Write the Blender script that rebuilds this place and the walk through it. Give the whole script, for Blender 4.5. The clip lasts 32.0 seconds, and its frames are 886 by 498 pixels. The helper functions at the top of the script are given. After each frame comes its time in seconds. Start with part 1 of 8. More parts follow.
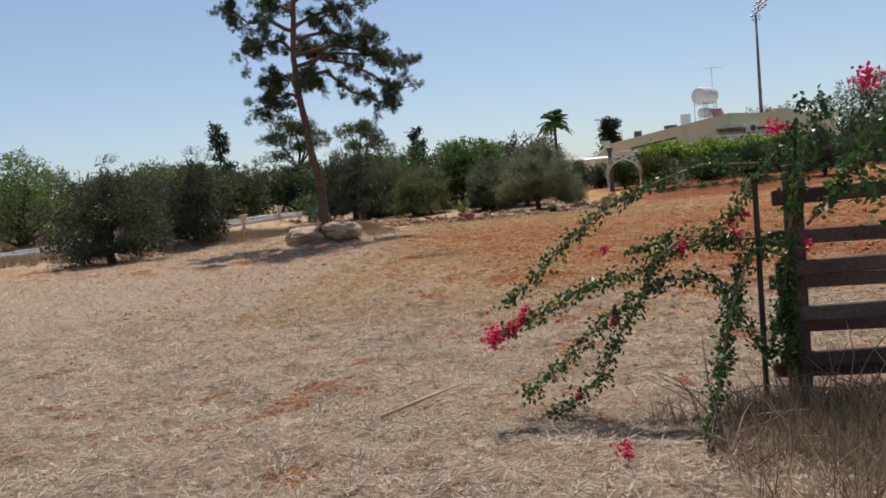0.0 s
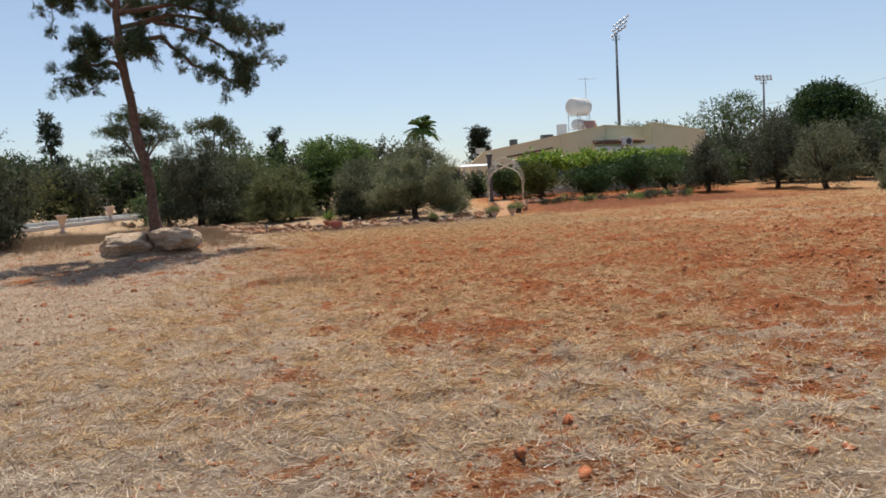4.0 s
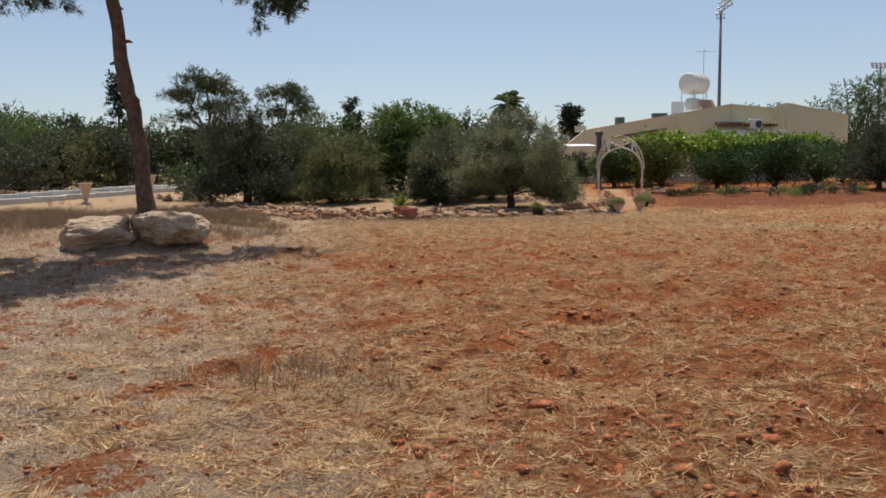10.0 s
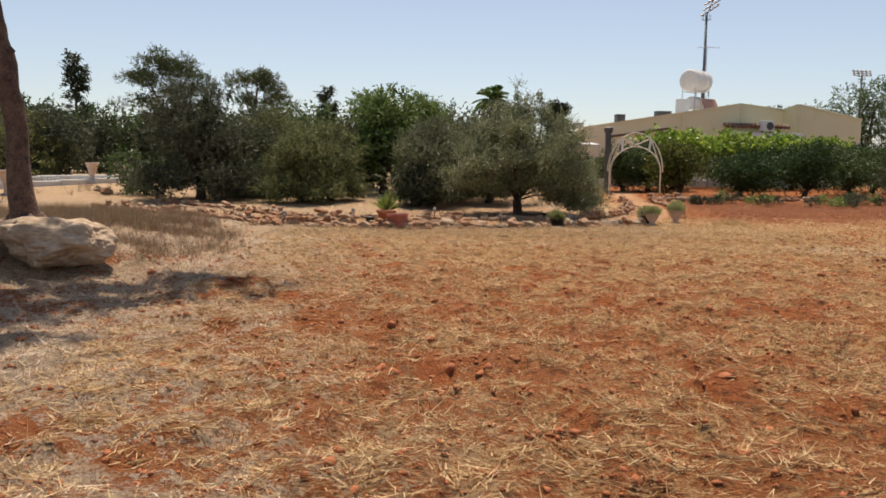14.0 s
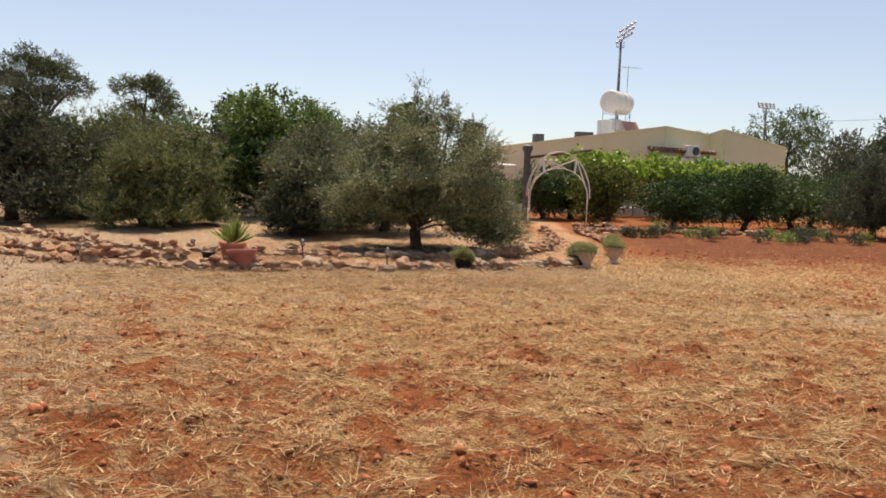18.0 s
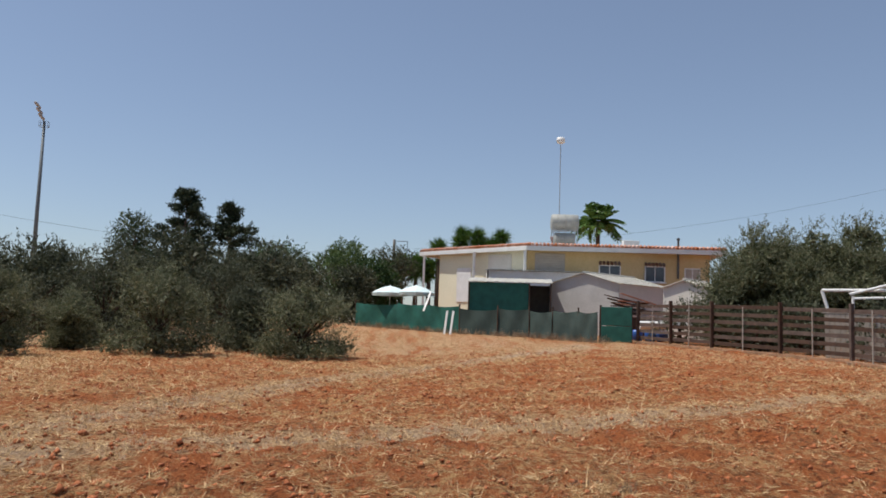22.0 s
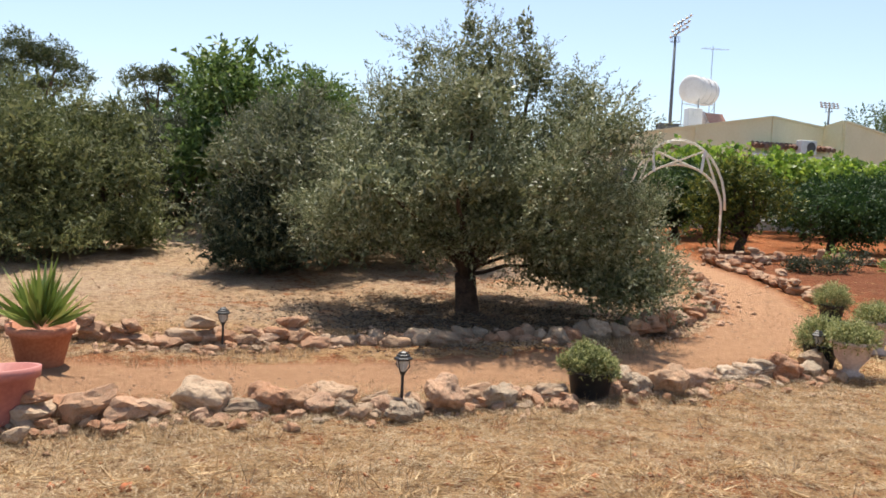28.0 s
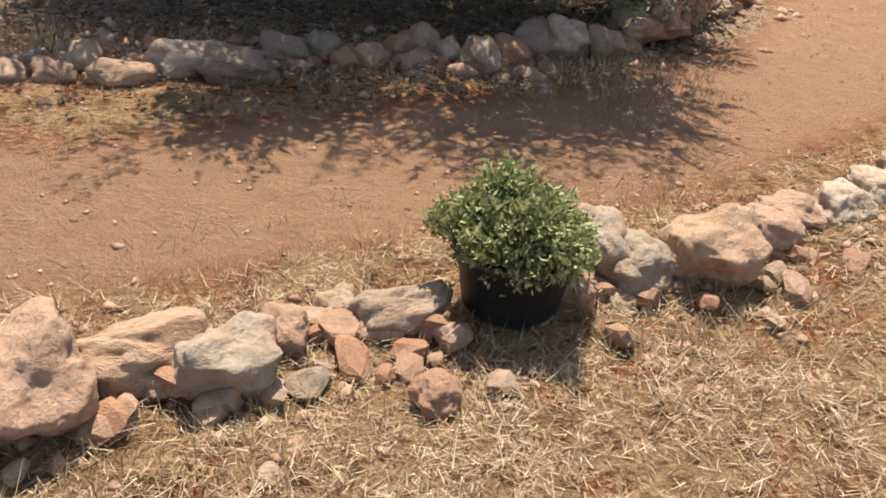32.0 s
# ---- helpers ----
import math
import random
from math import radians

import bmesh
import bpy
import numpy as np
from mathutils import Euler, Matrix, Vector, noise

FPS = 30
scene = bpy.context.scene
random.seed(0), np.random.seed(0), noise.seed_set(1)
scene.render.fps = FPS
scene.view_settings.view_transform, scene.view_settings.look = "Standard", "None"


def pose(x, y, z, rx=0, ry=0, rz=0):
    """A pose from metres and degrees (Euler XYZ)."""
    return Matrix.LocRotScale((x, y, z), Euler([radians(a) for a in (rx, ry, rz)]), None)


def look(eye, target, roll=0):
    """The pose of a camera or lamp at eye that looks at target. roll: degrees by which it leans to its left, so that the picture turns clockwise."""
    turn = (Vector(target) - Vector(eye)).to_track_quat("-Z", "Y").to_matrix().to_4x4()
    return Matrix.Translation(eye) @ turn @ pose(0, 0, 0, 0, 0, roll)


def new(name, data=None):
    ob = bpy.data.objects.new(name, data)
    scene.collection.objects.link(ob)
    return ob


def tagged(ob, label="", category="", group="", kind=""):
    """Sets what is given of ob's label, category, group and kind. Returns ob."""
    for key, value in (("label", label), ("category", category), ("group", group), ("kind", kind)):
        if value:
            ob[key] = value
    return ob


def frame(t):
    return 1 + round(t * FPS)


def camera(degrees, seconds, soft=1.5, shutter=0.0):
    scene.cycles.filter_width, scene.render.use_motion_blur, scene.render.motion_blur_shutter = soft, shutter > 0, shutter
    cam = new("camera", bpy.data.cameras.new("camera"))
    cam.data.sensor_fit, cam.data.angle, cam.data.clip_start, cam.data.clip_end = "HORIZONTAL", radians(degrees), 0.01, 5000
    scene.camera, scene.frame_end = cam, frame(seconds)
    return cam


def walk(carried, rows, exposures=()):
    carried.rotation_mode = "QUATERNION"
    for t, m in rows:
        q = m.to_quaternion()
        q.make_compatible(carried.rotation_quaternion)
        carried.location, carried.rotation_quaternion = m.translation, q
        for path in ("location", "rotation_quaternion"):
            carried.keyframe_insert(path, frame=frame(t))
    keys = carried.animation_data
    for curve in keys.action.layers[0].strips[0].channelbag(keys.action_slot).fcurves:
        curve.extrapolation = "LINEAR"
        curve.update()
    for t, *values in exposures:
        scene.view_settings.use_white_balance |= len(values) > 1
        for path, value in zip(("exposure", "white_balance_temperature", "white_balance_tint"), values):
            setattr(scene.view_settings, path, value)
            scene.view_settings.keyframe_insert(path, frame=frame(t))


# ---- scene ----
cam = camera(57.9, 32.0, soft=1.7)
# seconds, eye, target, roll
PATH = [
    (0, (1.421, -0.308, 1.662), (1.27, 1.68, 1.51), -5.1),
    (0.5, (1.239, 0.397, 1.628), (1.107, 2.382, 1.425), -3.9),
    (1, (1.069, 1.076, 1.608), (1.094, 3.057, 1.334), -3.2),
    (1.5, (0.981, 1.723, 1.575), (0.968, 3.705, 1.312), -2.7),
    (2, (0.881, 2.395, 1.549), (0.947, 4.381, 1.323), -2.4),
    (2.5, (0.882, 3.047, 1.508), (0.934, 5.03, 1.25), -2.7),
    (3, (0.878, 3.701, 1.559), (0.996, 5.694, 1.439), -2.4),
    (5.5, (1.077, 7.032, 1.477), (1.306, 9.002, 1.221), -3.6),
    (6, (1.128, 7.718, 1.467), (1.155, 9.698, 1.186), -3.3),
    (6.5, (1.119, 8.409, 1.421), (1.29, 10.375, 1.095), -3.1),
    (7, (1.034, 9.127, 1.429), (1.124, 11.116, 1.239), -2.5),
    (7.5, (1.069, 9.858, 1.428), (1.099, 11.829, 1.089), -3.8),
    (8, (1.038, 10.563, 1.484), (1.172, 12.553, 1.342), -3.8),
    (8.5, (0.987, 11.225, 1.51), (1.063, 13.22, 1.39), -2.9),
    (9, (0.932, 11.948, 1.536), (0.988, 13.94, 1.371), -4.1),
    (9.5, (0.861, 12.578, 1.523), (0.841, 14.572, 1.363), -2.4),
    (10, (0.734, 13.217, 1.512), (0.748, 15.207, 1.314), -0.7),
    (10.5, (0.638, 13.816, 1.432), (0.483, 15.801, 1.242), 2.8),
    (11, (0.568, 14.429, 1.46), (0.377, 16.403, 1.198), 0.8),
    (11.5, (0.491, 15.009, 1.521), (0.437, 17.0, 1.335), -1.3),
    (12, (0.359, 15.658, 1.494), (0.216, 17.647, 1.341), 0.6),
    (12.5, (0.242, 16.262, 1.513), (0.183, 18.253, 1.341), -0.0),
    (13, (0.18, 16.927, 1.501), (0.167, 18.914, 1.281), 1.3),
    (13.5, (0.132, 17.544, 1.503), (0.224, 19.532, 1.311), 1.0),
    (15.5, (0.557, 20.438, 1.504), (0.597, 22.417, 1.223), 0.3),
    (16, (0.695, 21.053, 1.487), (0.823, 23.041, 1.308), 0.7),
    (16.5, (0.872, 21.688, 1.53), (0.983, 23.674, 1.317), 0.1),
    (17, (0.976, 22.309, 1.495), (1.19, 24.29, 1.323), -0.1),
    (17.5, (1.14, 22.865, 1.505), (1.473, 24.827, 1.305), -0.4),
    (18, (1.286, 23.491, 1.514), (1.58, 25.464, 1.365), 2.3),
    (18.5, (1.357, 24.035, 1.534), (1.726, 25.988, 1.308), 1.0),
    (19, (1.482, 24.596, 1.507), (1.635, 26.576, 1.265), 2.3),
    (19.5, (1.555, 25.132, 1.522), (1.762, 27.115, 1.372), 2.4),
    (20, (1.704, 25.615, 1.562), (2.252, 27.532, 1.403), 1.5),
    (20.5, (1.985, 25.943, 1.684), (3.107, 27.596, 1.598), 3.39),
    (21, (1.929, 26.357, 1.628), (3.743, 27.197, 1.669), -1.06),
    (21.5, (1.922, 26.786, 1.538), (3.887, 27.112, 1.716), -2.67),
    (22, (2.093, 27.291, 1.544), (4.084, 27.235, 1.729), 1.94),
    (22.5, (2.294, 27.521, 1.571), (4.28, 27.311, 1.668), 0.47),
    (23, (2.482, 27.729, 1.588), (4.454, 27.409, 1.667), 0.69),
    (23.5, (2.588, 28.037, 1.55), (4.573, 27.803, 1.615), 1.03),
    (24, (2.835, 28.515, 1.543), (4.831, 28.444, 1.631), 1.74),
    (24.5, (2.857, 28.916, 1.564), (4.783, 29.448, 1.651), 0.48),
    (25, (2.517, 29.608, 1.57), (4.363, 30.37, 1.681), -0.04),
    (25.2, (2.42, 29.863, 1.58), (4.212, 30.747, 1.671), 0.25),
    (25.5, (2.358, 30.002, 1.57), (3.922, 31.244, 1.686), -0.09),
    (26, (2.171, 30.222, 1.645), (3.142, 31.969, 1.696), -0.46),
    (26.2, (2.113, 30.362, 1.633), (2.937, 32.184, 1.678), -0.28),
    (26.5, (2.04, 30.661, 1.62), (2.677, 32.555, 1.556), -0.39),
    (28.5, (2.206, 32.996, 1.55), (2.381, 34.982, 1.388), 3.09),
    (29, (2.331, 33.432, 1.61), (2.778, 35.372, 1.418), 1.5),
    (29.5, (2.522, 33.995, 1.545), (2.961, 35.939, 1.378), 2.98),
    (30, (2.709, 34.454, 1.539), (3.263, 36.359, 1.289), 2.94),
    (30.5, (2.85, 35.093, 1.446), (3.376, 36.982, 1.053), 2.93),
    (31, (3.015, 35.656, 1.428), (3.429, 37.503, 0.78), 4.9),
    (31.5, (3.164, 36.125, 1.406), (3.573, 37.923, 0.632), 4.29),
    (32, (3.381, 36.6, 1.344), (3.677, 38.295, 0.324), 5.61),
]
EXPOSURES = [(0.0, -0.07, 6250, 10.0), (1.0, -0.06, 6275, 10.0), (2.0, 0.17, 6450, 10.0), (3.0, 0.13, 6450, 10.0), (6.0, 0.1, 6400, 10.0), (7.0, 0.25, 6450, 10.3), (8.0, 0.3, 6500, 10.7), (9.0, -0.05, 6550, 11.0), (10.0, -0.09, 6587, 11.5), (11.0, 0.3, 6900, 12.0), (12.0, 0.23, 7000, 12.5), (13.0, 0.05, 7050, 13.0), (15.5, 0.44, 7350, 14.0), (16.0, 0.42, 7350, 14.1), (17.0, 0.34, 7250, 14.4), (18.0, 0.36, 7300, 14.7), (19.0, 0.37, 7100, 15.0), (20.0, 0.29, 6866, 13.7), (21.5, -0.1, 6400, 11.0), (24.5, -0.06, 6300, 10.0), (25.6, 0.18, 6500, 10.0), (26.1, 0.03, 6500, 10.0), (26.5, 0.05, 6500, 10.0), (28.5, 0.88, 6500, 10.0), (29.5, 0.92, 6500, 10.0), (31.0, 0.78, 6320, 10.0), (32.0, 0.83, 6500, 10.0)]
walk(cam, [(t, look(eye, target, roll)) for t, eye, target, roll in PATH], EXPOSURES)

# ---- world and sun ----
SUN_AZ, SUN_EL = radians(-2.0), radians(66.0)   # azimuth from +y towards -x
world = bpy.data.worlds.new("world")
scene.world = world
world.use_nodes = True
wn = world.node_tree.nodes
sky = wn.new("ShaderNodeTexSky")
sky.sky_type = "NISHITA"
sky.sun_disc = False
sky.sun_elevation, sky.sun_rotation = SUN_EL, -SUN_AZ
sky.air_density, sky.dust_density, sky.ozone_density = 0.95, 0.5, 2.4
haze = wn.new("ShaderNodeHueSaturation")
haze.inputs["Saturation"].default_value = 0.86
world.node_tree.links.new(sky.outputs[0], haze.inputs["Color"])
veil = wn.new("ShaderNodeMix")
veil.data_type = "RGBA"
veil.inputs["Factor"].default_value, veil.inputs["B"].default_value = 0.14, (2.9, 3.7, 5.3, 1)
world.node_tree.links.new(haze.outputs[0], veil.inputs["A"])
world.node_tree.links.new(veil.outputs["Result"], wn["Background"].inputs[0])
wn["Background"].inputs[1].default_value = 0.112
sun_data = bpy.data.lights.new("sun", "SUN")
sun_data.energy, sun_data.angle, sun_data.color = 5.0, radians(0.53), (1.0, 0.935, 0.83)
sun = new("sun", sun_data)
sun_from = Vector((-math.sin(SUN_AZ) * math.cos(SUN_EL), math.cos(SUN_AZ) * math.cos(SUN_EL), math.sin(SUN_EL)))
sun.matrix_world = look(sun_from * 100, (0, 0, 0))


# ---- materials ----
def material(name):
    m = bpy.data.materials.new(name)
    m.use_nodes = True
    return m, m.node_tree.nodes, m.node_tree.links, m.node_tree.nodes["Principled BSDF"]


def surface(name, dark, light, rough=0.8, scale=4.0, fine=40.0, bump=0.3, bump_scale=60.0, metal=0.0, spread=0.0, depth=0.01):
    """Two tones mixed by coarse and fine noise, with a fine relief; spread varies the tone from piece to piece."""
    m, n, l, b = material(name)
    tc = n.new("ShaderNodeTexCoord")
    a, c = n.new("ShaderNodeTexNoise"), n.new("ShaderNodeTexNoise")
    a.inputs["Scale"].default_value, c.inputs["Scale"].default_value = scale, fine
    a.inputs["Detail"].default_value, c.inputs["Detail"].default_value = 5, 4
    l.new(tc.outputs["Object"], a.inputs["Vector"]), l.new(tc.outputs["Object"], c.inputs["Vector"])
    add = n.new("ShaderNodeMath")
    add.operation = "ADD"
    l.new(a.outputs["Fac"], add.inputs[0]), l.new(c.outputs["Fac"], add.inputs[1])
    mul = n.new("ShaderNodeMapRange")
    mul.inputs["From Min"].default_value, mul.inputs["From Max"].default_value = 0.7, 1.3
    l.new(add.outputs[0], mul.inputs["Value"])
    mix = n.new("ShaderNodeMix")
    mix.data_type = "RGBA"
    mix.inputs["A"].default_value, mix.inputs["B"].default_value = (*dark, 1), (*light, 1)
    l.new(mul.outputs[0], mix.inputs["Factor"])
    out = mix.outputs["Result"]
    if spread:
        info, hue = n.new("ShaderNodeObjectInfo"), n.new("ShaderNodeHueSaturation")
        rng = n.new("ShaderNodeMapRange")
        rng.inputs["To Min"].default_value, rng.inputs["To Max"].default_value = 1 - spread, 1 + spread
        sat = n.new("ShaderNodeMapRange")
        sat.inputs["To Min"].default_value, sat.inputs["To Max"].default_value = 1.25, 0.6
        l.new(info.outputs["Random"], rng.inputs["Value"]), l.new(info.outputs["Random"], sat.inputs["Value"])
        l.new(rng.outputs[0], hue.inputs["Value"]), l.new(sat.outputs[0], hue.inputs["Saturation"])
        l.new(out, hue.inputs["Color"])
        out = hue.outputs[0]
    l.new(out, b.inputs["Base Color"])
    b.inputs["Roughness"].default_value, b.inputs["Metallic"].default_value = rough, metal
    if bump:
        d, bu = n.new("ShaderNodeTexNoise"), n.new("ShaderNodeBump")
        d.inputs["Scale"].default_value, d.inputs["Detail"].default_value = bump_scale, 6
        l.new(tc.outputs["Object"], d.inputs["Vector"])
        bu.inputs["Strength"].default_value, bu.inputs["Distance"].default_value = bump, depth
        l.new(d.outputs["Fac"], bu.inputs["Height"]), l.new(bu.outputs[0], b.inputs["Normal"])
    return m


def leafy(name, dark, mid, light, through_light=0.3, rough=0.5):
    """Leaves whose tone varies from leaf to leaf, partly letting light through."""
    m, n, l, b = material(name)
    geo, ramp = n.new("ShaderNodeNewGeometry"), n.new("ShaderNodeValToRGB")
    ramp.color_ramp.elements[0].color, ramp.color_ramp.elements[1].color = (*dark, 1), (*light, 1)
    ramp.color_ramp.elements.new(0.5).color = (*mid, 1)
    l.new(geo.outputs["Random Per Island"], ramp.inputs[0])
    l.new(ramp.outputs[0], b.inputs["Base Color"])
    b.inputs["Roughness"].default_value = rough
    b.inputs["Specular IOR Level"].default_value = 0.25
    tr, mx = n.new("ShaderNodeBsdfTranslucent"), n.new("ShaderNodeMixShader")
    l.new(ramp.outputs[0], tr.inputs["Color"])
    mx.inputs[0].default_value = through_light
    l.new(b.outputs[0], mx.inputs[1]), l.new(tr.outputs[0], mx.inputs[2])
    l.new(mx.outputs[0], n["Material Output"].inputs["Surface"])
    return m


def earth(name):
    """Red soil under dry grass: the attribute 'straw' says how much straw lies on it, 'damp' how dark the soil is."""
    m, n, l, b = material(name)
    geo = n.new("ShaderNodeNewGeometry")
    def tex(scale, detail=6, rough=0.6):
        t = n.new("ShaderNodeTexNoise")
        t.inputs["Scale"].default_value, t.inputs["Detail"].default_value, t.inputs["Roughness"].default_value = scale, detail, rough
        l.new(geo.outputs["Position"], t.inputs["Vector"])
        return t.outputs["Fac"]
    def calc(op, a, c, clamp=False):
        k = n.new("ShaderNodeMath")
        k.operation, k.use_clamp = op, clamp
        for i, v in enumerate((a, c)):
            if isinstance(v, float):
                k.inputs[i].default_value = v
            else:
                l.new(v, k.inputs[i])
        return k.outputs[0]
    def blend(f, a, c):
        k = n.new("ShaderNodeMix")
        k.data_type = "RGBA"
        l.new(f, k.inputs["Factor"])
        for key, v in (("A", a), ("B", c)):
            if isinstance(v, tuple):
                k.inputs[key].default_value = (*v, 1)
            else:
                l.new(v, k.inputs[key])
        return k.outputs["Result"]
    def attr(key):
        k = n.new("ShaderNodeAttribute")
        k.attribute_name = key
        return k.outputs["Fac"]
    straw, bed_and_shade, trod = attr("straw"), attr("bed_and_shade"), attr("trod")
    def fibres(turn, seed):
        """Thin crossing stalks: the level lines of a stretched noise."""
        mp, t = n.new("ShaderNodeMapping"), n.new("ShaderNodeTexNoise")
        mp.inputs["Rotation"].default_value[2] = turn
        mp.inputs["Location"].default_value = (seed, 2.3 * seed, 0)
        mp.inputs["Scale"].default_value = (9.0, 62.0, 1.0)
        l.new(geo.outputs["Position"], mp.inputs["Vector"]), l.new(mp.outputs[0], t.inputs["Vector"])
        t.inputs["Scale"].default_value, t.inputs["Detail"].default_value, t.inputs["Distortion"].default_value = 1.0, 2, 0.6
        k = n.new("ShaderNodeMapRange")
        k.inputs["From Min"].default_value, k.inputs["From Max"].default_value = 0.54, 0.62
        l.new(t.outputs["Fac"], k.inputs["Value"])
        return k.outputs[0]
    coarse, clump, mid, fine = tex(0.9), tex(2.6, 10, 0.74), tex(7.5, 8, 0.7), tex(48.0, 8, 0.75)
    def steep(v, lo, hi):
        k = n.new("ShaderNodeMapRange")
        k.inputs["From Min"].default_value, k.inputs["From Max"].default_value = lo, hi
        l.new(v, k.inputs["Value"])
        return k.outputs[0]
    grain = steep(fine, 0.36, 0.64)
    soil = blend(grain, (0.20, 0.054, 0.019), (0.55, 0.180, 0.064))
    soil = blend(calc("MULTIPLY", steep(mid, 0.4, 0.65), 0.6), soil, (0.40, 0.122, 0.038))
    # Darker soil: the bed's own tone, and litter and shade painted under the olive.
    soil = blend(bed_and_shade, soil, blend(grain, (0.10, 0.034, 0.018), (0.26, 0.085, 0.043)))
    soil = blend(trod, soil, blend(mid, (0.47, 0.245, 0.125), (0.63, 0.37, 0.215)))
    hay = blend(grain, (0.27, 0.12, 0.04), (0.75, 0.485, 0.235))
    hay = blend(calc("MULTIPLY", steep(coarse, 0.35, 0.65), 0.45), hay, (0.48, 0.28, 0.115))
    old = attr("old")
    hay = blend(calc("MULTIPLY", old, 0.92), hay, blend(grain, (0.37, 0.295, 0.225), (0.72, 0.61, 0.495)))
    web = calc("MAXIMUM", calc("MAXIMUM", fibres(0.3, 1.0), fibres(1.4, 5.0)), fibres(2.3, 9.0))
    edge = calc("ADD", straw, calc("ADD", calc("MULTIPLY", calc("SUBTRACT", clump, 0.5), 2.2), calc("MULTIPLY", calc("SUBTRACT", mid, 0.5), 2.4)))
    cover = steep(calc("ADD", edge, calc("MULTIPLY", calc("SUBTRACT", fine, 0.5), 1.9)), 0.40, 0.58)
    stalks = calc("MULTIPLY", web, calc("MULTIPLY", calc("ADD", straw, 0.05), 0.55), True)
    ground = blend(calc("MULTIPLY", cover, 0.86), soil, hay)
    # Dark noise spots: shade beside clods and between straw, painted into the ground colour.
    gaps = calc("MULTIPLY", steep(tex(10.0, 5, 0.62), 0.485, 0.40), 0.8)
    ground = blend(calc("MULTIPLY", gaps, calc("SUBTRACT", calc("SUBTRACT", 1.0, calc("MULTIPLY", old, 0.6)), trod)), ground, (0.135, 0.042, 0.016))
    ground = blend(calc("MULTIPLY", stalks, calc("SUBTRACT", 1.0, trod)), ground, (0.62, 0.43, 0.215))
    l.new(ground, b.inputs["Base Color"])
    b.inputs["Roughness"].default_value = 0.95
    b.inputs["Specular IOR Level"].default_value = 0.1
    bump = n.new("ShaderNodeBump")
    bump.inputs["Strength"].default_value, bump.inputs["Distance"].default_value = 1.0, 0.11
    l.new(calc("ADD", calc("MULTIPLY", mid, 1.0), calc("MULTIPLY", fine, 0.5)), bump.inputs["Height"])
    l.new(bump.outputs[0], b.inputs["Normal"])
    return m


SOIL = earth("red_soil_and_straw")
def limestone(name, stops):
    """Field stones: grey, beige, pink and rust ones, each with pits, stains and a fine grain."""
    m, n, l, b = material(name)
    tc, info, ramp = n.new("ShaderNodeTexCoord"), n.new("ShaderNodeObjectInfo"), n.new("ShaderNodeValToRGB")
    els = ramp.color_ramp.elements
    els[0].position, els[0].color, els[1].position, els[1].color = 0.0, (*stops[0][1], 1), 1.0, (*stops[-1][1], 1)
    for p, c in stops[1:-1]:
        els.new(p).color = (*c, 1)
    l.new(info.outputs["Random"], ramp.inputs[0])
    offset = n.new("ShaderNodeVectorMath")
    offset.operation = "ADD"
    spin = n.new("ShaderNodeMath")
    spin.operation = "MULTIPLY"
    spin.inputs[1].default_value = 40.0
    l.new(info.outputs["Random"], spin.inputs[0]), l.new(tc.outputs["Object"], offset.inputs[0]), l.new(spin.outputs[0], offset.inputs[1])
    def tex(scale, detail, lo, hi):
        t, k = n.new("ShaderNodeTexNoise"), n.new("ShaderNodeMapRange")
        t.inputs["Scale"].default_value, t.inputs["Detail"].default_value, t.inputs["Roughness"].default_value = scale, detail, 0.65
        k.inputs["From Min"].default_value, k.inputs["From Max"].default_value = lo, hi
        l.new(offset.outputs[0], t.inputs["Vector"]), l.new(t.outputs["Fac"], k.inputs["Value"])
        return t.outputs["Fac"], k.outputs[0]
    def tint(f, a, c, amount):
        k, g = n.new("ShaderNodeMix"), n.new("ShaderNodeMath")
        k.data_type, g.operation = "RGBA", "MULTIPLY"
        g.inputs[1].default_value = amount
        l.new(f, g.inputs[0]), l.new(g.outputs[0], k.inputs["Factor"]), l.new(a, k.inputs["A"])
        k.inputs["B"].default_value = (*c, 1)
        return k.outputs["Result"]
    broad, broad_m = tex(2.6, 5, 0.5, 0.68)
    rust, rust_m = tex(3.4, 6, 0.5, 0.66)
    pit, pit_m = tex(11.0, 6, 0.47, 0.36)
    grain, grain_m = tex(26.0, 9, 0.38, 0.66)
    col = tint(broad_m, ramp.outputs[0], (0.23, 0.165, 0.11), 0.5)
    col = tint(rust_m, col, (0.36, 0.165, 0.08), 0.5)
    col = tint(pit_m, col, (0.17, 0.11, 0.07), 0.45)
    col = tint(grain_m, col, (0.56, 0.45, 0.335), 0.3)
    l.new(col, b.inputs["Base Color"])
    b.inputs["Roughness"].default_value, b.inputs["Specular IOR Level"].default_value = 0.95, 0.15
    mix = n.new("ShaderNodeMath")
    mix.operation = "ADD"
    l.new(pit, mix.inputs[0]), l.new(grain, mix.inputs[1])
    bump = n.new("ShaderNodeBump")
    bump.inputs["Strength"].default_value, bump.inputs["Distance"].default_value = 0.55, 0.04
    l.new(mix.outputs[0], bump.inputs["Height"]), l.new(bump.outputs[0], b.inputs["Normal"])
    return m


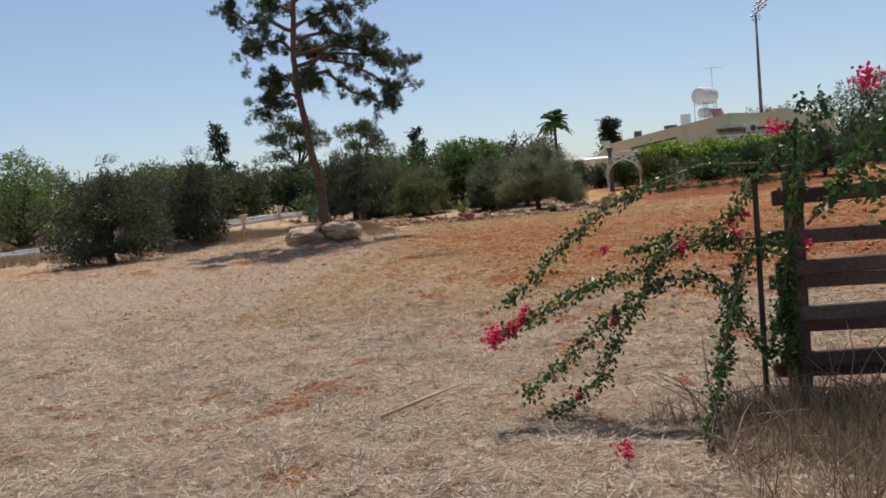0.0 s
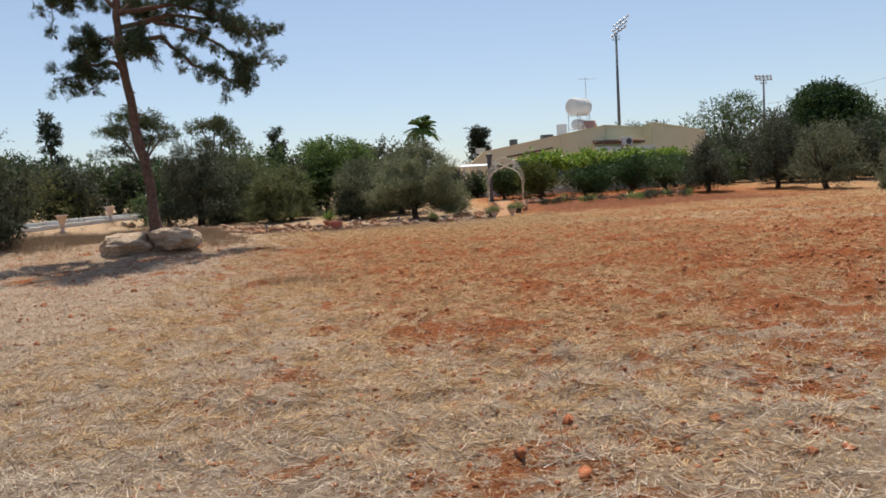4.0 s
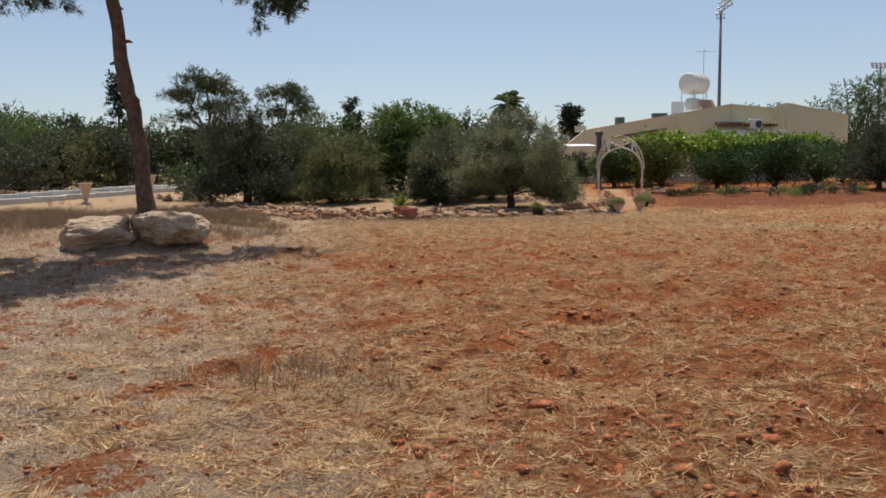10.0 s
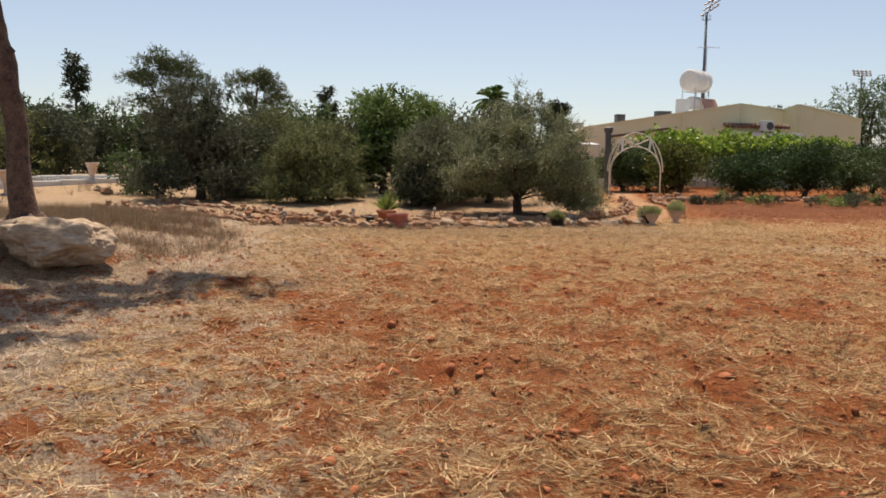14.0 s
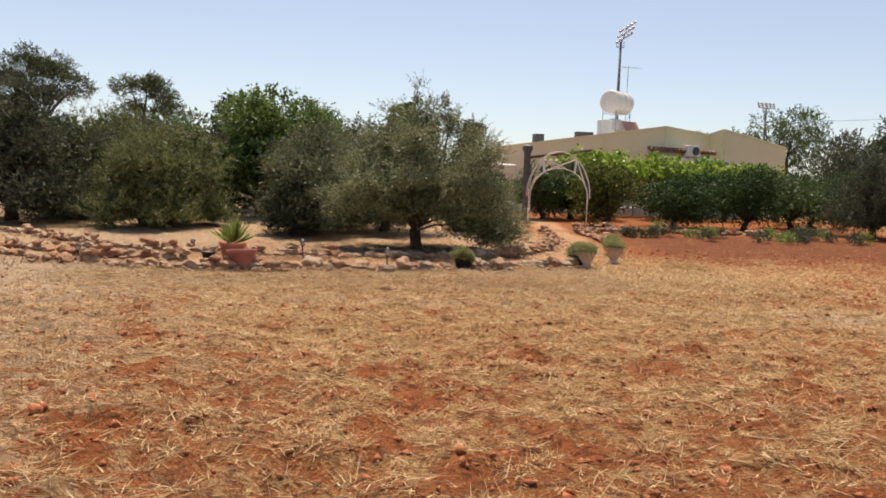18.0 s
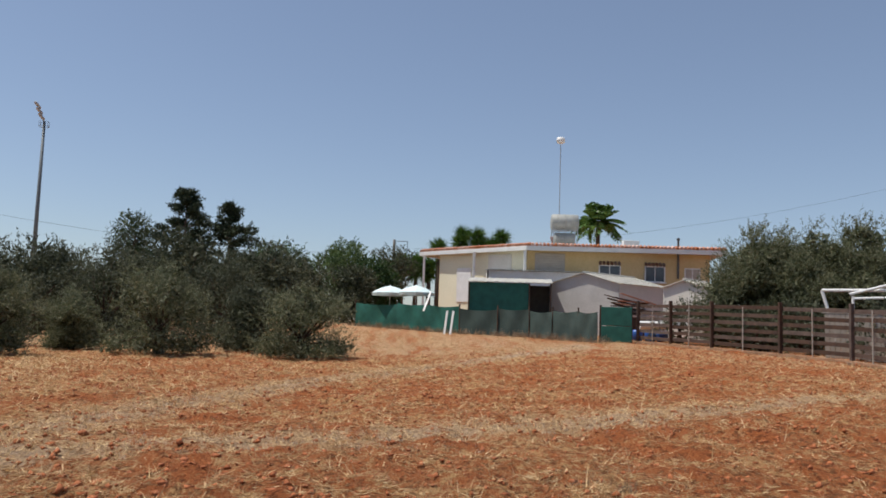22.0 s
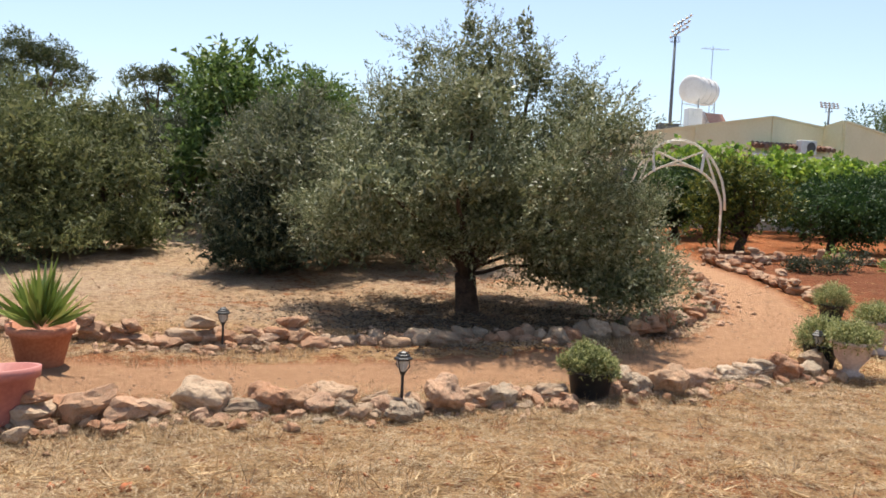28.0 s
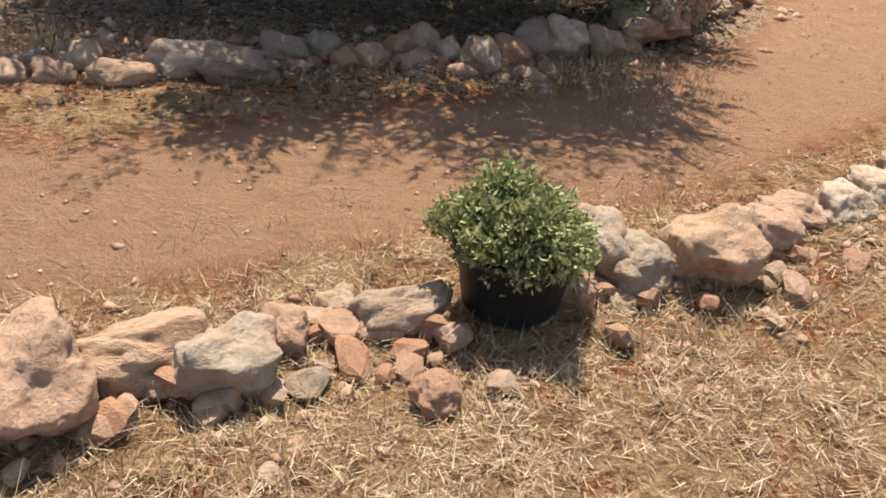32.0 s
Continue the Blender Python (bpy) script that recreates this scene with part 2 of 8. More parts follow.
STONE = limestone("limestone", ((0.0, (0.34, 0.25, 0.17)), (0.2, (0.45, 0.31, 0.20)), (0.4, (0.51, 0.365, 0.245)), (0.6, (0.46, 0.29, 0.175)), (0.75, (0.40, 0.215, 0.115)), (0.88, (0.54, 0.415, 0.295)), (1.0, (0.31, 0.23, 0.16))))
STONE_GREY = limestone("grey_limestone", ((0.0, (0.23, 0.165, 0.11)), (0.4, (0.32, 0.24, 0.165)), (0.7, (0.40, 0.31, 0.22)), (1.0, (0.26, 0.19, 0.13))))
STONE_RUST = limestone("rusty_limestone", ((0.0, (0.45, 0.25, 0.145)), (0.35, (0.50, 0.325, 0.215)), (0.65, (0.38, 0.17, 0.085)), (1.0, (0.45, 0.225, 0.12))))
BOULDER = surface("pale_rock", (0.29, 0.195, 0.12), (0.60, 0.455, 0.32), 0.95, 3.0, 14, 0.8, 12, depth=0.05)
PEBBLE = surface("field_stone", (0.28, 0.14, 0.075), (0.55, 0.36, 0.235), 0.95, 6, 40, 0.0)
BARK = surface("pine_bark", (0.05, 0.031, 0.023), (0.18, 0.108, 0.076), 0.95, 8, 30, 1.0, 25, depth=0.03)
OBARK = surface("olive_bark", (0.03, 0.017, 0.010), (0.10, 0.058, 0.037), 0.95, 8, 30, 1.0, 22, depth=0.03)
CANE = surface("bleached_cane", (0.34, 0.25, 0.16), (0.54, 0.42, 0.29), 0.8, 10, 60, 0.3, 60)
TWIG = surface("dry_twig", (0.14, 0.09, 0.055), (0.30, 0.21, 0.14), 0.9, 10, 60, 0.4, 60)
OLIVE = leafy("olive_leaf", (0.073, 0.089, 0.039), (0.177, 0.197, 0.092), (0.40, 0.405, 0.255), 0.28, 0.45)
FIGL = leafy("fig_leaf", (0.055, 0.095, 0.024), (0.11, 0.17, 0.045), (0.22, 0.29, 0.088), 0.36, 0.5)
SCRUB = leafy("scrub_leaf", (0.085, 0.10, 0.032), (0.15, 0.16, 0.055), (0.25, 0.245, 0.095), 0.3, 0.6)
LEMON = leafy("lemon_leaf", (0.03, 0.05, 0.012), (0.07, 0.095, 0.02), (0.21, 0.21, 0.04), 0.3, 0.6)
OLIVE_MID = leafy("olive_leaf_grey", (0.065, 0.077, 0.036), (0.129, 0.142, 0.073), (0.258, 0.258, 0.163), 0.32, 0.55)
DRYGREY = leafy("bleached_straw", (0.29, 0.215, 0.15), (0.54, 0.43, 0.315), (0.80, 0.675, 0.525), 0.2, 0.8)
DRYFINE = leafy("matted_grass", (0.17, 0.10, 0.05), (0.40, 0.285, 0.16), (0.74, 0.59, 0.39), 0.2, 0.8)
OLIVE_SUN = leafy("olive_leaf_yellowish", (0.06, 0.075, 0.027), (0.135, 0.15, 0.055), (0.27, 0.275, 0.125), 0.3, 0.6)
OLIVE_FAR = leafy("olive_leaf_deep", (0.032, 0.04, 0.021), (0.066, 0.076, 0.042), (0.132, 0.136, 0.086), 0.25, 0.6)
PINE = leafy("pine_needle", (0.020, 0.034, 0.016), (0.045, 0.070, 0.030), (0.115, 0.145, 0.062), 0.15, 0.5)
# Lighter, yellower than PINE: sun on the far crowns is in the colour.
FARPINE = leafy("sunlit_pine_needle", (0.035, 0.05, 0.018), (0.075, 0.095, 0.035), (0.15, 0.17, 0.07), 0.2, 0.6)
CONE = surface("pine_cone", (0.04, 0.026, 0.018), (0.09, 0.06, 0.04), 0.9, 20, 80, 0.5, 80)
CITRUS = leafy("citrus_leaf", (0.015, 0.036, 0.010), (0.029, 0.062, 0.017), (0.072, 0.12, 0.03), 0.25, 0.62)
VINE = leafy("vine_leaf", (0.08, 0.15, 0.02), (0.19, 0.29, 0.04), (0.38, 0.46, 0.075), 0.42, 0.45)
BROAD = leafy("broad_leaf", (0.036, 0.064, 0.02), (0.07, 0.113, 0.035), (0.14, 0.19, 0.062), 0.3, 0.45)
DARKLEAF = leafy("cypress_scale", (0.012, 0.022, 0.012), (0.026, 0.042, 0.022), (0.055, 0.075, 0.036), 0.08, 0.6)
SHRUBL = leafy("grey_shrub_leaf", (0.13, 0.15, 0.055), (0.29, 0.31, 0.12), (0.55, 0.53, 0.26), 0.3, 0.6)
BOUGL = leafy("bougainvillea_leaf", (0.022, 0.058, 0.014), (0.045, 0.105, 0.024), (0.10, 0.185, 0.045), 0.25, 0.35)
BRACT = leafy("bougainvillea_bract", (0.42, 0.008, 0.055), (0.68, 0.02, 0.11), (0.80, 0.06, 0.18), 0.35, 0.6)
AGAVE = leafy("yucca_leaf", (0.09, 0.14, 0.03), (0.20, 0.27, 0.06), (0.40, 0.46, 0.14), 0.2, 0.4)
PALM = leafy("palm_frond", (0.03, 0.07, 0.015), (0.07, 0.14, 0.03), (0.15, 0.25, 0.06), 0.25, 0.4)
DRY = leafy("dry_grass", (0.30, 0.155, 0.06), (0.58, 0.385, 0.19), (0.82, 0.62, 0.36), 0.2, 0.8)
PALEDRY = leafy("faded_straw", (0.27, 0.185, 0.12), (0.52, 0.39, 0.275), (0.76, 0.625, 0.47), 0.2, 0.8)
LITTER = leafy("fallen_leaf", (0.06, 0.04, 0.026), (0.14, 0.10, 0.07), (0.34, 0.27, 0.20), 0.1, 0.8)
GREYDRY = leafy("withered_weed", (0.15, 0.098, 0.058), (0.30, 0.212, 0.132), (0.50, 0.38, 0.255), 0.15, 0.9)
PLASTER = surface("cream_plaster", (0.77, 0.69, 0.43), (0.84, 0.77, 0.52), 0.9, 0.7, 9, 0.15, 60)
PLASTER2 = surface("ochre_plaster", (0.54, 0.40, 0.19), (0.64, 0.49, 0.26), 0.9, 0.7, 9, 0.15, 60)
WHITE = surface("white_paint", (0.66, 0.66, 0.64), (0.80, 0.80, 0.79), 0.55, 2, 20, 0.1, 60)
TANKM = surface("tank_plastic", (0.62, 0.58, 0.53), (0.76, 0.73, 0.69), 0.5, 1.5, 15, 0.08, 40)
ARCHM = surface("cream_steel", (0.66, 0.61, 0.48), (0.80, 0.76, 0.64), 0.5, 6, 50, 0.1, 80)
STEEL = surface("galvanised_steel", (0.30, 0.31, 0.32), (0.46, 0.47, 0.48), 0.45, 4, 40, 0.1, 60, metal=0.7)
MASTM = surface("mast_steel", (0.075, 0.095, 0.11), (0.13, 0.155, 0.17), 0.55, 1, 20, 0.1, 30)
BLACK = surface("black_plastic", (0.012, 0.012, 0.013), (0.03, 0.03, 0.03), 0.5, 8, 50, 0.1, 80)
DARKBOX = surface("dark_grey_paint", (0.06, 0.06, 0.06), (0.11, 0.11, 0.11), 0.6, 3, 30, 0.1, 40)
TERRA = surface("terracotta", (0.36, 0.13, 0.07), (0.52, 0.23, 0.13), 0.85, 5, 40, 0.2, 60)
PINKPOT = surface("faded_red_plastic", (0.38, 0.13, 0.11), (0.48, 0.19, 0.16), 0.6, 4, 40, 0.1, 60)
CONCPOT = surface("cast_stone", (0.44, 0.32, 0.25), (0.66, 0.52, 0.43), 0.9, 7, 40, 0.4, 50)
FENCE = surface("weathered_brown_wood", (0.04, 0.022, 0.015), (0.115, 0.066, 0.044), 0.85, 4, 45, 0.4, 50, spread=0.35)
FENCE2 = surface("dark_rail_wood", (0.05, 0.026, 0.018), (0.13, 0.07, 0.048), 0.8, 4, 45, 0.4, 50, spread=0.25)
POLEW = surface("pole_wood", (0.05, 0.034, 0.024), (0.11, 0.075, 0.052), 0.9, 3, 30, 0.4, 30)
KERBM = surface("stained_concrete", (0.30, 0.16, 0.085), (0.46, 0.27, 0.16), 0.95, 2, 20, 0.4, 40)
OLDTILE = surface("old_brown_tile", (0.12, 0.065, 0.042), (0.22, 0.12, 0.08), 0.9, 3, 20, 0.3, 40, spread=0.2)
KERBP = surface("pale_concrete", (0.50, 0.48, 0.44), (0.66, 0.64, 0.60), 0.9, 1.5, 20, 0.3, 40)
CONC = surface("concrete", (0.40, 0.38, 0.35), (0.58, 0.56, 0.52), 0.9, 1.5, 20, 0.3, 40)
ROADM = surface("pale_asphalt", (0.36, 0.35, 0.33), (0.46, 0.45, 0.43), 0.9, 0.6, 20, 0.3, 40)
TILE = surface("roof_tile", (0.38, 0.15, 0.085), (0.55, 0.27, 0.17), 0.8, 2, 20, 0.3, 40, spread=0.2)
NETG = surface("green_shade_net", (0.008, 0.075, 0.058), (0.02, 0.15, 0.115), 0.7, 2.5, 30, 0.3, 20)
NETD = surface("dark_shade_net", (0.022, 0.045, 0.040), (0.055, 0.085, 0.075), 0.8, 1.5, 25, 0.3, 20)
SHEET = surface("corrugated_sheet", (0.36, 0.35, 0.31), (0.54, 0.52, 0.47), 0.6, 1.2, 15, 0.1, 30)
CREAMW = surface("off_white_plaster", (0.72, 0.68, 0.50), (0.80, 0.76, 0.58), 0.9, 0.7, 9, 0.15, 60)
OLDTANK = surface("grey_tank", (0.26, 0.27, 0.25), (0.42, 0.42, 0.39), 0.6, 1.5, 15, 0.1, 40)
SHED = surface("grey_panel", (0.42, 0.41, 0.39), (0.52, 0.51, 0.49), 0.7, 1.2, 15, 0.1, 30)
PVC = surface("beige_resin", (0.60, 0.56, 0.49), (0.70, 0.66, 0.60), 0.6, 1.2, 15, 0.1, 30)
CLOTH = surface("aqua_canvas", (0.55, 0.72, 0.72), (0.78, 0.84, 0.84), 0.8, 3, 30, 0.2, 60)
BLUE = surface("blue_plastic", (0.02, 0.08, 0.30), (0.04, 0.13, 0.42), 0.4, 4, 40, 0.1, 60)
SHUT = surface("pale_shutter", (0.36, 0.32, 0.27), (0.45, 0.41, 0.35), 0.7, 2, 30, 0.1, 60)
GLASS = surface("dark_window", (0.05, 0.06, 0.075), (0.09, 0.105, 0.125), 0.08, 1, 6, 0.0)
SOLAR = surface("collector_glass", (0.36, 0.17, 0.11), (0.50, 0.27, 0.18), 0.35, 2, 10, 0.0)
LAMPG = surface("lamp_glass", (0.35, 0.36, 0.34), (0.5, 0.5, 0.48), 0.15, 20, 60, 0.0)


# ---- building blocks ----
class Shape:
    """Collects points and faces of one mesh."""
    def __init__(self):
        self.v, self.f = [], []

    def add(self, pts, faces):
        k = len(self.v)
        self.v += [tuple(p) for p in pts]
        self.f += [tuple(i + k for i in f) for f in faces]
        return self

    def box(self, cx, cy, cz, sx, sy, sz, rz=0.0, edge=0.01, rx=0.0, ry=0.0):
        e = min(edge, sx * 0.3, sy * 0.3, sz * 0.3)
        m = Euler((rx, ry, rz)).to_matrix()
        h = (sx / 2, sy / 2, sz / 2)
        pts, at = [], {}
        for a in (-1, 1):
            for b in (-1, 1):
                for c in (-1, 1):
                    for ax in range(3):
                        p = [a * (h[0] - e), b * (h[1] - e), c * (h[2] - e)]
                        p[ax] = (a, b, c)[ax] * h[ax]
                        at[a, b, c, ax] = len(pts)
                        pts.append(m @ Vector(p) + Vector((cx, cy, cz)))
        fs = []
        for ax in range(3):
            u, w = [i for i in range(3) if i != ax]
            for s in (-1, 1):
                ring = []
                for p, q in ((-1, -1), (1, -1), (1, 1), (-1, 1)):
                    k = [0, 0, 0]
                    k[ax], k[u], k[w] = s, p, q
                    ring.append(at[(*k, ax)])
                fs.append(ring if (s > 0) == (ax != 1) else ring[::-1])
        for ax in range(3):
            u, w = [i for i in range(3) if i != ax]
            for p in (-1, 1):
                for q in (-1, 1):
                    k = [0, 0, 0]
                    k[u], k[w] = p, q
                    k[ax] = -1
                    lo = tuple(k)
                    k[ax] = 1
                    hi = tuple(k)
                    fs.append([at[(*lo, u)], at[(*hi, u)], at[(*hi, w)], at[(*lo, w)]])
        for a in (-1, 1):
            for b in (-1, 1):
                for c in (-1, 1):
                    fs.append([at[a, b, c, i] for i in range(3)])
        return self.add(pts, fs)

    def tube(self, path, radii, seg=8, cap=True):
        path = [Vector(p) for p in path]
        if not isinstance(radii, (list, tuple)):
            radii = [radii] * len(path)
        rings, side = [], None
        for i, p in enumerate(path):
            d = (path[min(i + 1, len(path) - 1)] - path[max(i - 1, 0)]).normalized()
            ref = side if side is not None else (Vector((1, 0, 0)) if abs(d.x) < 0.9 else Vector((0, 1, 0)))
            side = (ref - d * ref.dot(d)).normalized()
            up = d.cross(side)
            rings.append([p + radii[i] * (side * math.cos(t) + up * math.sin(t)) for t in (2 * math.pi * j / seg for j in range(seg))])
        pts = [q for r in rings for q in r]
        fs = [(i * seg + j, i * seg + (j + 1) % seg, (i + 1) * seg + (j + 1) % seg, (i + 1) * seg + j) for i in range(len(rings) - 1) for j in range(seg)]
        if cap:
            fs += [tuple(range(seg))[::-1], tuple(range((len(rings) - 1) * seg, len(rings) * seg))]
        return self.add(pts, fs)

    def lathe(self, profile, seg=20, cx=0.0, cy=0.0, cz=0.0):
        pts = [(cx + r * math.cos(2 * math.pi * j / seg), cy + r * math.sin(2 * math.pi * j / seg), cz + z) for r, z in profile for j in range(seg)]
        n = len(profile)
        fs = [(i * seg + j, i * seg + (j + 1) % seg, (i + 1) * seg + (j + 1) % seg, (i + 1) * seg + j) for i in range(n - 1) for j in range(seg)]
        fs += [tuple(range(seg))[::-1], tuple(range((n - 1) * seg, n * seg))]
        return self.add(pts, fs)

    def mesh(self, name, mat, smooth=False):
        me = bpy.data.meshes.new(name)
        me.from_pydata(self.v, [], self.f)
        me.materials.append(mat)
        if smooth:
            me.polygons.foreach_set("use_smooth", [True] * len(me.polygons))
        me.update()
        return me


def thing(name, label, category, group="", kind="", at=None):
    ob = tagged(new(name), label, category, group, kind)
    if at is not None:
        ob.matrix_basis = at
    return ob


def part(name, shape, mat, parent, label="", smooth=False):
    ob = new(name, shape.mesh(name, mat, smooth) if isinstance(shape, Shape) else shape)
    ob.parent = parent
    if label:
        ob["label"] = label
    return ob


def meshed(name, me, parent):
    ob = new(name, me)
    ob.parent = parent
    return ob


def solo(name, shape, mat, label, category, group="", kind="", smooth=False, at=None):
    ob = tagged(new(name, shape.mesh(name, mat, smooth) if isinstance(shape, Shape) else shape), label, category, group, kind)
    if at is not None:
        ob.matrix_basis = at
    return ob


def np_mesh(name, verts, size, mat, loops=None, smooth=False):
    """A mesh of separate polygons of `size` corners each, or of the given corner list."""
    me = bpy.data.meshes.new(name)
    verts = np.asarray(verts, dtype=np.float32).reshape(-1, 3)
    loops = np.arange(len(verts), dtype=np.int32) if loops is None else np.asarray(loops, dtype=np.int32).ravel()
    me.vertices.add(len(verts)), me.loops.add(len(loops)), me.polygons.add(len(loops) // size)
    me.vertices.foreach_set("co", verts.ravel())
    me.loops.foreach_set("vertex_index", loops)
    me.polygons.foreach_set("loop_start", np.arange(0, len(loops), size, dtype=np.int32))
    if smooth:
        me.polygons.foreach_set("use_smooth", np.ones(len(loops) // size, dtype=bool))
    me.materials.append(mat)
    me.update(calc_edges=True)
    return me


def unit(a):
    return a / np.maximum(np.linalg.norm(a, axis=-1, keepdims=True), 1e-9)


def leaf_verts(pos, along, length, width, rg, fold=0.15):
    """Pointed leaves: base, two sides, tip."""
    along = unit(along)
    side = unit(np.cross(along, unit(rg.normal(size=pos.shape))))
    nor = np.cross(along, side)
    length, width = np.asarray(length).reshape(-1, 1), np.asarray(width).reshape(-1, 1)
    mid = pos + along * length * 0.45 + nor * width * fold
    return np.stack([pos, mid + side * width / 2, pos + along * length - nor * width * fold, mid - side * width / 2], 1)


def shoots(base, out, count, shoot, leaf, wide, rg, droop=0.0, spread=0.9):
    """Leafy shoots from base points towards `out`, count leaves on each."""
    n = len(base)
    out = unit(out)
    t = (np.arange(count) + 0.5) / count
    reach = shoot * rg.uniform(0.6, 1.3, (n, 1, 1))
    bend = np.array([0, 0, -droop])[None, None] * (t[None, :, None] ** 2) * reach
    pos = base[:, None] + out[:, None] * t[None, :, None] * reach + bend
    along = out[:, None] + spread * rg.normal(size=(n, count, 3))
    pos = pos.reshape(-1, 3) + rg.normal(size=(n * count, 3)) * leaf * 0.2
    k = len(pos)
    return leaf_verts(pos, along.reshape(-1, 3), leaf * rg.uniform(0.6, 1.25, k), wide * rg.uniform(0.7, 1.3, k), rg)


def crown_points(lobes, n, rg, shell=0.55):
    """Points inside a union of ellipsoids (x, y, z, rx, ry, rz), denser near the skin, with the way outwards."""
    lobes = np.asarray(lobes, float)
    w = (lobes[:, 3] * lobes[:, 4] * lobes[:, 5]) ** 0.7
    pick = rg.choice(len(lobes), n, p=w / w.sum())
    d = unit(rg.normal(size=(n, 3)))
    r = shell + (1 - shell) * rg.random(n) ** 0.6
    r *= rg.uniform(0.82, 1.12, n)
    c, s = lobes[pick, :3], lobes[pick, 3:]
    return c + d * s * r[:, None], d


def slim(v):
    """Three-cornered leaves out of four-cornered ones, for trees farther off."""
    v = np.asarray(v).reshape(-1, 4, 3)
    back = (v[:, 0] - (v[:, 1] + v[:, 3]) / 2) * 0.8
    return np.stack([v[:, 1] + back, v[:, 2], v[:, 3] + back], 1)


def shared_tree(name, label, category, trunk, bark, crown, leaf, group="", far=True):
    """A tree of one trunk mesh and one crown mesh."""
    t = thing(name, label, category, group)
    part("trunk", trunk, bark, t, smooth=True)
    meshed("crown", np_mesh("crown", slim(crown), 3, leaf) if far else np_mesh("crown", crown, 4, leaf), t)
    return t


# ---- the lie of the land ----
def ease(a, b, v):
    u = np.clip((np.asarray(v, float) - a) / (b - a), 0, 1)
    return u * u * (3 - 2 * u)


def height(x, y):
    """The ground: level in the field, rising gently behind the stone rows, to the fence and on the bank by the pine."""
    x, y = np.asarray(x, float), np.asarray(y, float)
    r = np.clip(x - 8, 0, 60)
    slope = 0.05 * r / (1 + r / 60) * (1 - 0.75 * ease(15, 32, y) * ease(50, 30, x)) * (1 - ease(40, 48, y))
    return 0.035 * np.clip(y - 41, 0, 16) + slope + 0.42 * np.exp(-((x + 5.3) / 1.5) ** 2 - ((y - 29.9) / 0.9) ** 2) + 0.28 * ease(-3.2, -6, x) * ease(28, 30.5, y) * ease(41, 37, y) * ease(-15, -12.5, x)


def gz(x, y):
    return float(height(x, y))


def smooth_noise(x, y, scale, seed):
    """Value noise on a lattice, in 0..1."""
    rg = np.random.default_rng(seed)
    table = rg.random((256, 256))
    u, v = np.asarray(x) / scale, np.asarray(y) / scale
    i, j = np.floor(u).astype(int), np.floor(v).astype(int)
    fu, fv = u - i, v - j
    fu, fv = fu * fu * (3 - 2 * fu), fv * fv * (3 - 2 * fv)
    a, b = table[i % 256, j % 256], table[(i + 1) % 256, j % 256]
    c, d = table[i % 256, (j + 1) % 256], table[(i + 1) % 256, (j + 1) % 256]
    return (a * (1 - fu) + b * fu) * (1 - fv) + (c * (1 - fu) + d * fu) * fv


def line_dist(x, y, pts):
    best = np.full(np.shape(x), 1e9)
    for (ax, ay), (bx, by) in zip(pts, pts[1:]):
        t = np.clip(((x - ax) * (bx - ax) + (y - ay) * (by - ay)) / ((bx - ax) ** 2 + (by - ay) ** 2), 0, 1)
        best = np.minimum(best, np.hypot(x - ax - t * (bx - ax), y - ay - t * (by - ay)))
    return best


BAND_A = [(6, 33.5), (15.2, 31.4), (21.1, 29.4), (28.1, 25.2), (35, 20.6)]
BAND_B = [(8, 33), (11.5, 30.5), (12.5, 27.8), (14.2, 24.6), (17.3, 19.4), (18.9, 15)]
FRONT_ROW = [(-7.5, 40.2), (-4.8, 38.4), (-3.35, 38.05), (-2.3, 37.6), (-0.4, 37.55), (1.2, 37.82), (1.7, 37.95), (2.4, 38.1), (2.75, 38.14), (3.3, 38.24), (3.7, 38.42), (4.4, 38.64), (5.05, 38.88), (5.55, 39.03), (6.1, 39.3), (6.5, 39.55)]
BACK_ROW = [(-8.0, 45.2), (-6.0, 43.6), (-3.4, 41.3), (-1.6, 40.6), (-0.1, 40.1), (0.5, 40.02), (0.85, 40.12), (1.5, 40.36), (1.9, 40.6), (2.4, 40.76), (3.4, 40.84), (4.2, 40.82), (4.6, 40.86), (5.05, 41.12), (5.5, 41.47), (6.15, 42.12), (6.85, 43.0), (7.25, 44.0), (7.68, 45.3), (8.05, 47.1), (8.3, 48.8)]
WALKWAY = [(-9, 42.6), (-5.5, 40.9), (-2.5, 39.2), (0.2, 38.75), (2.5, 39.06), (4.6, 39.78), (6.3, 40.85), (7.6, 42.6), (8.3, 44.8), (8.6, 47.5), (9.0, 50.5), (9.6, 54)]


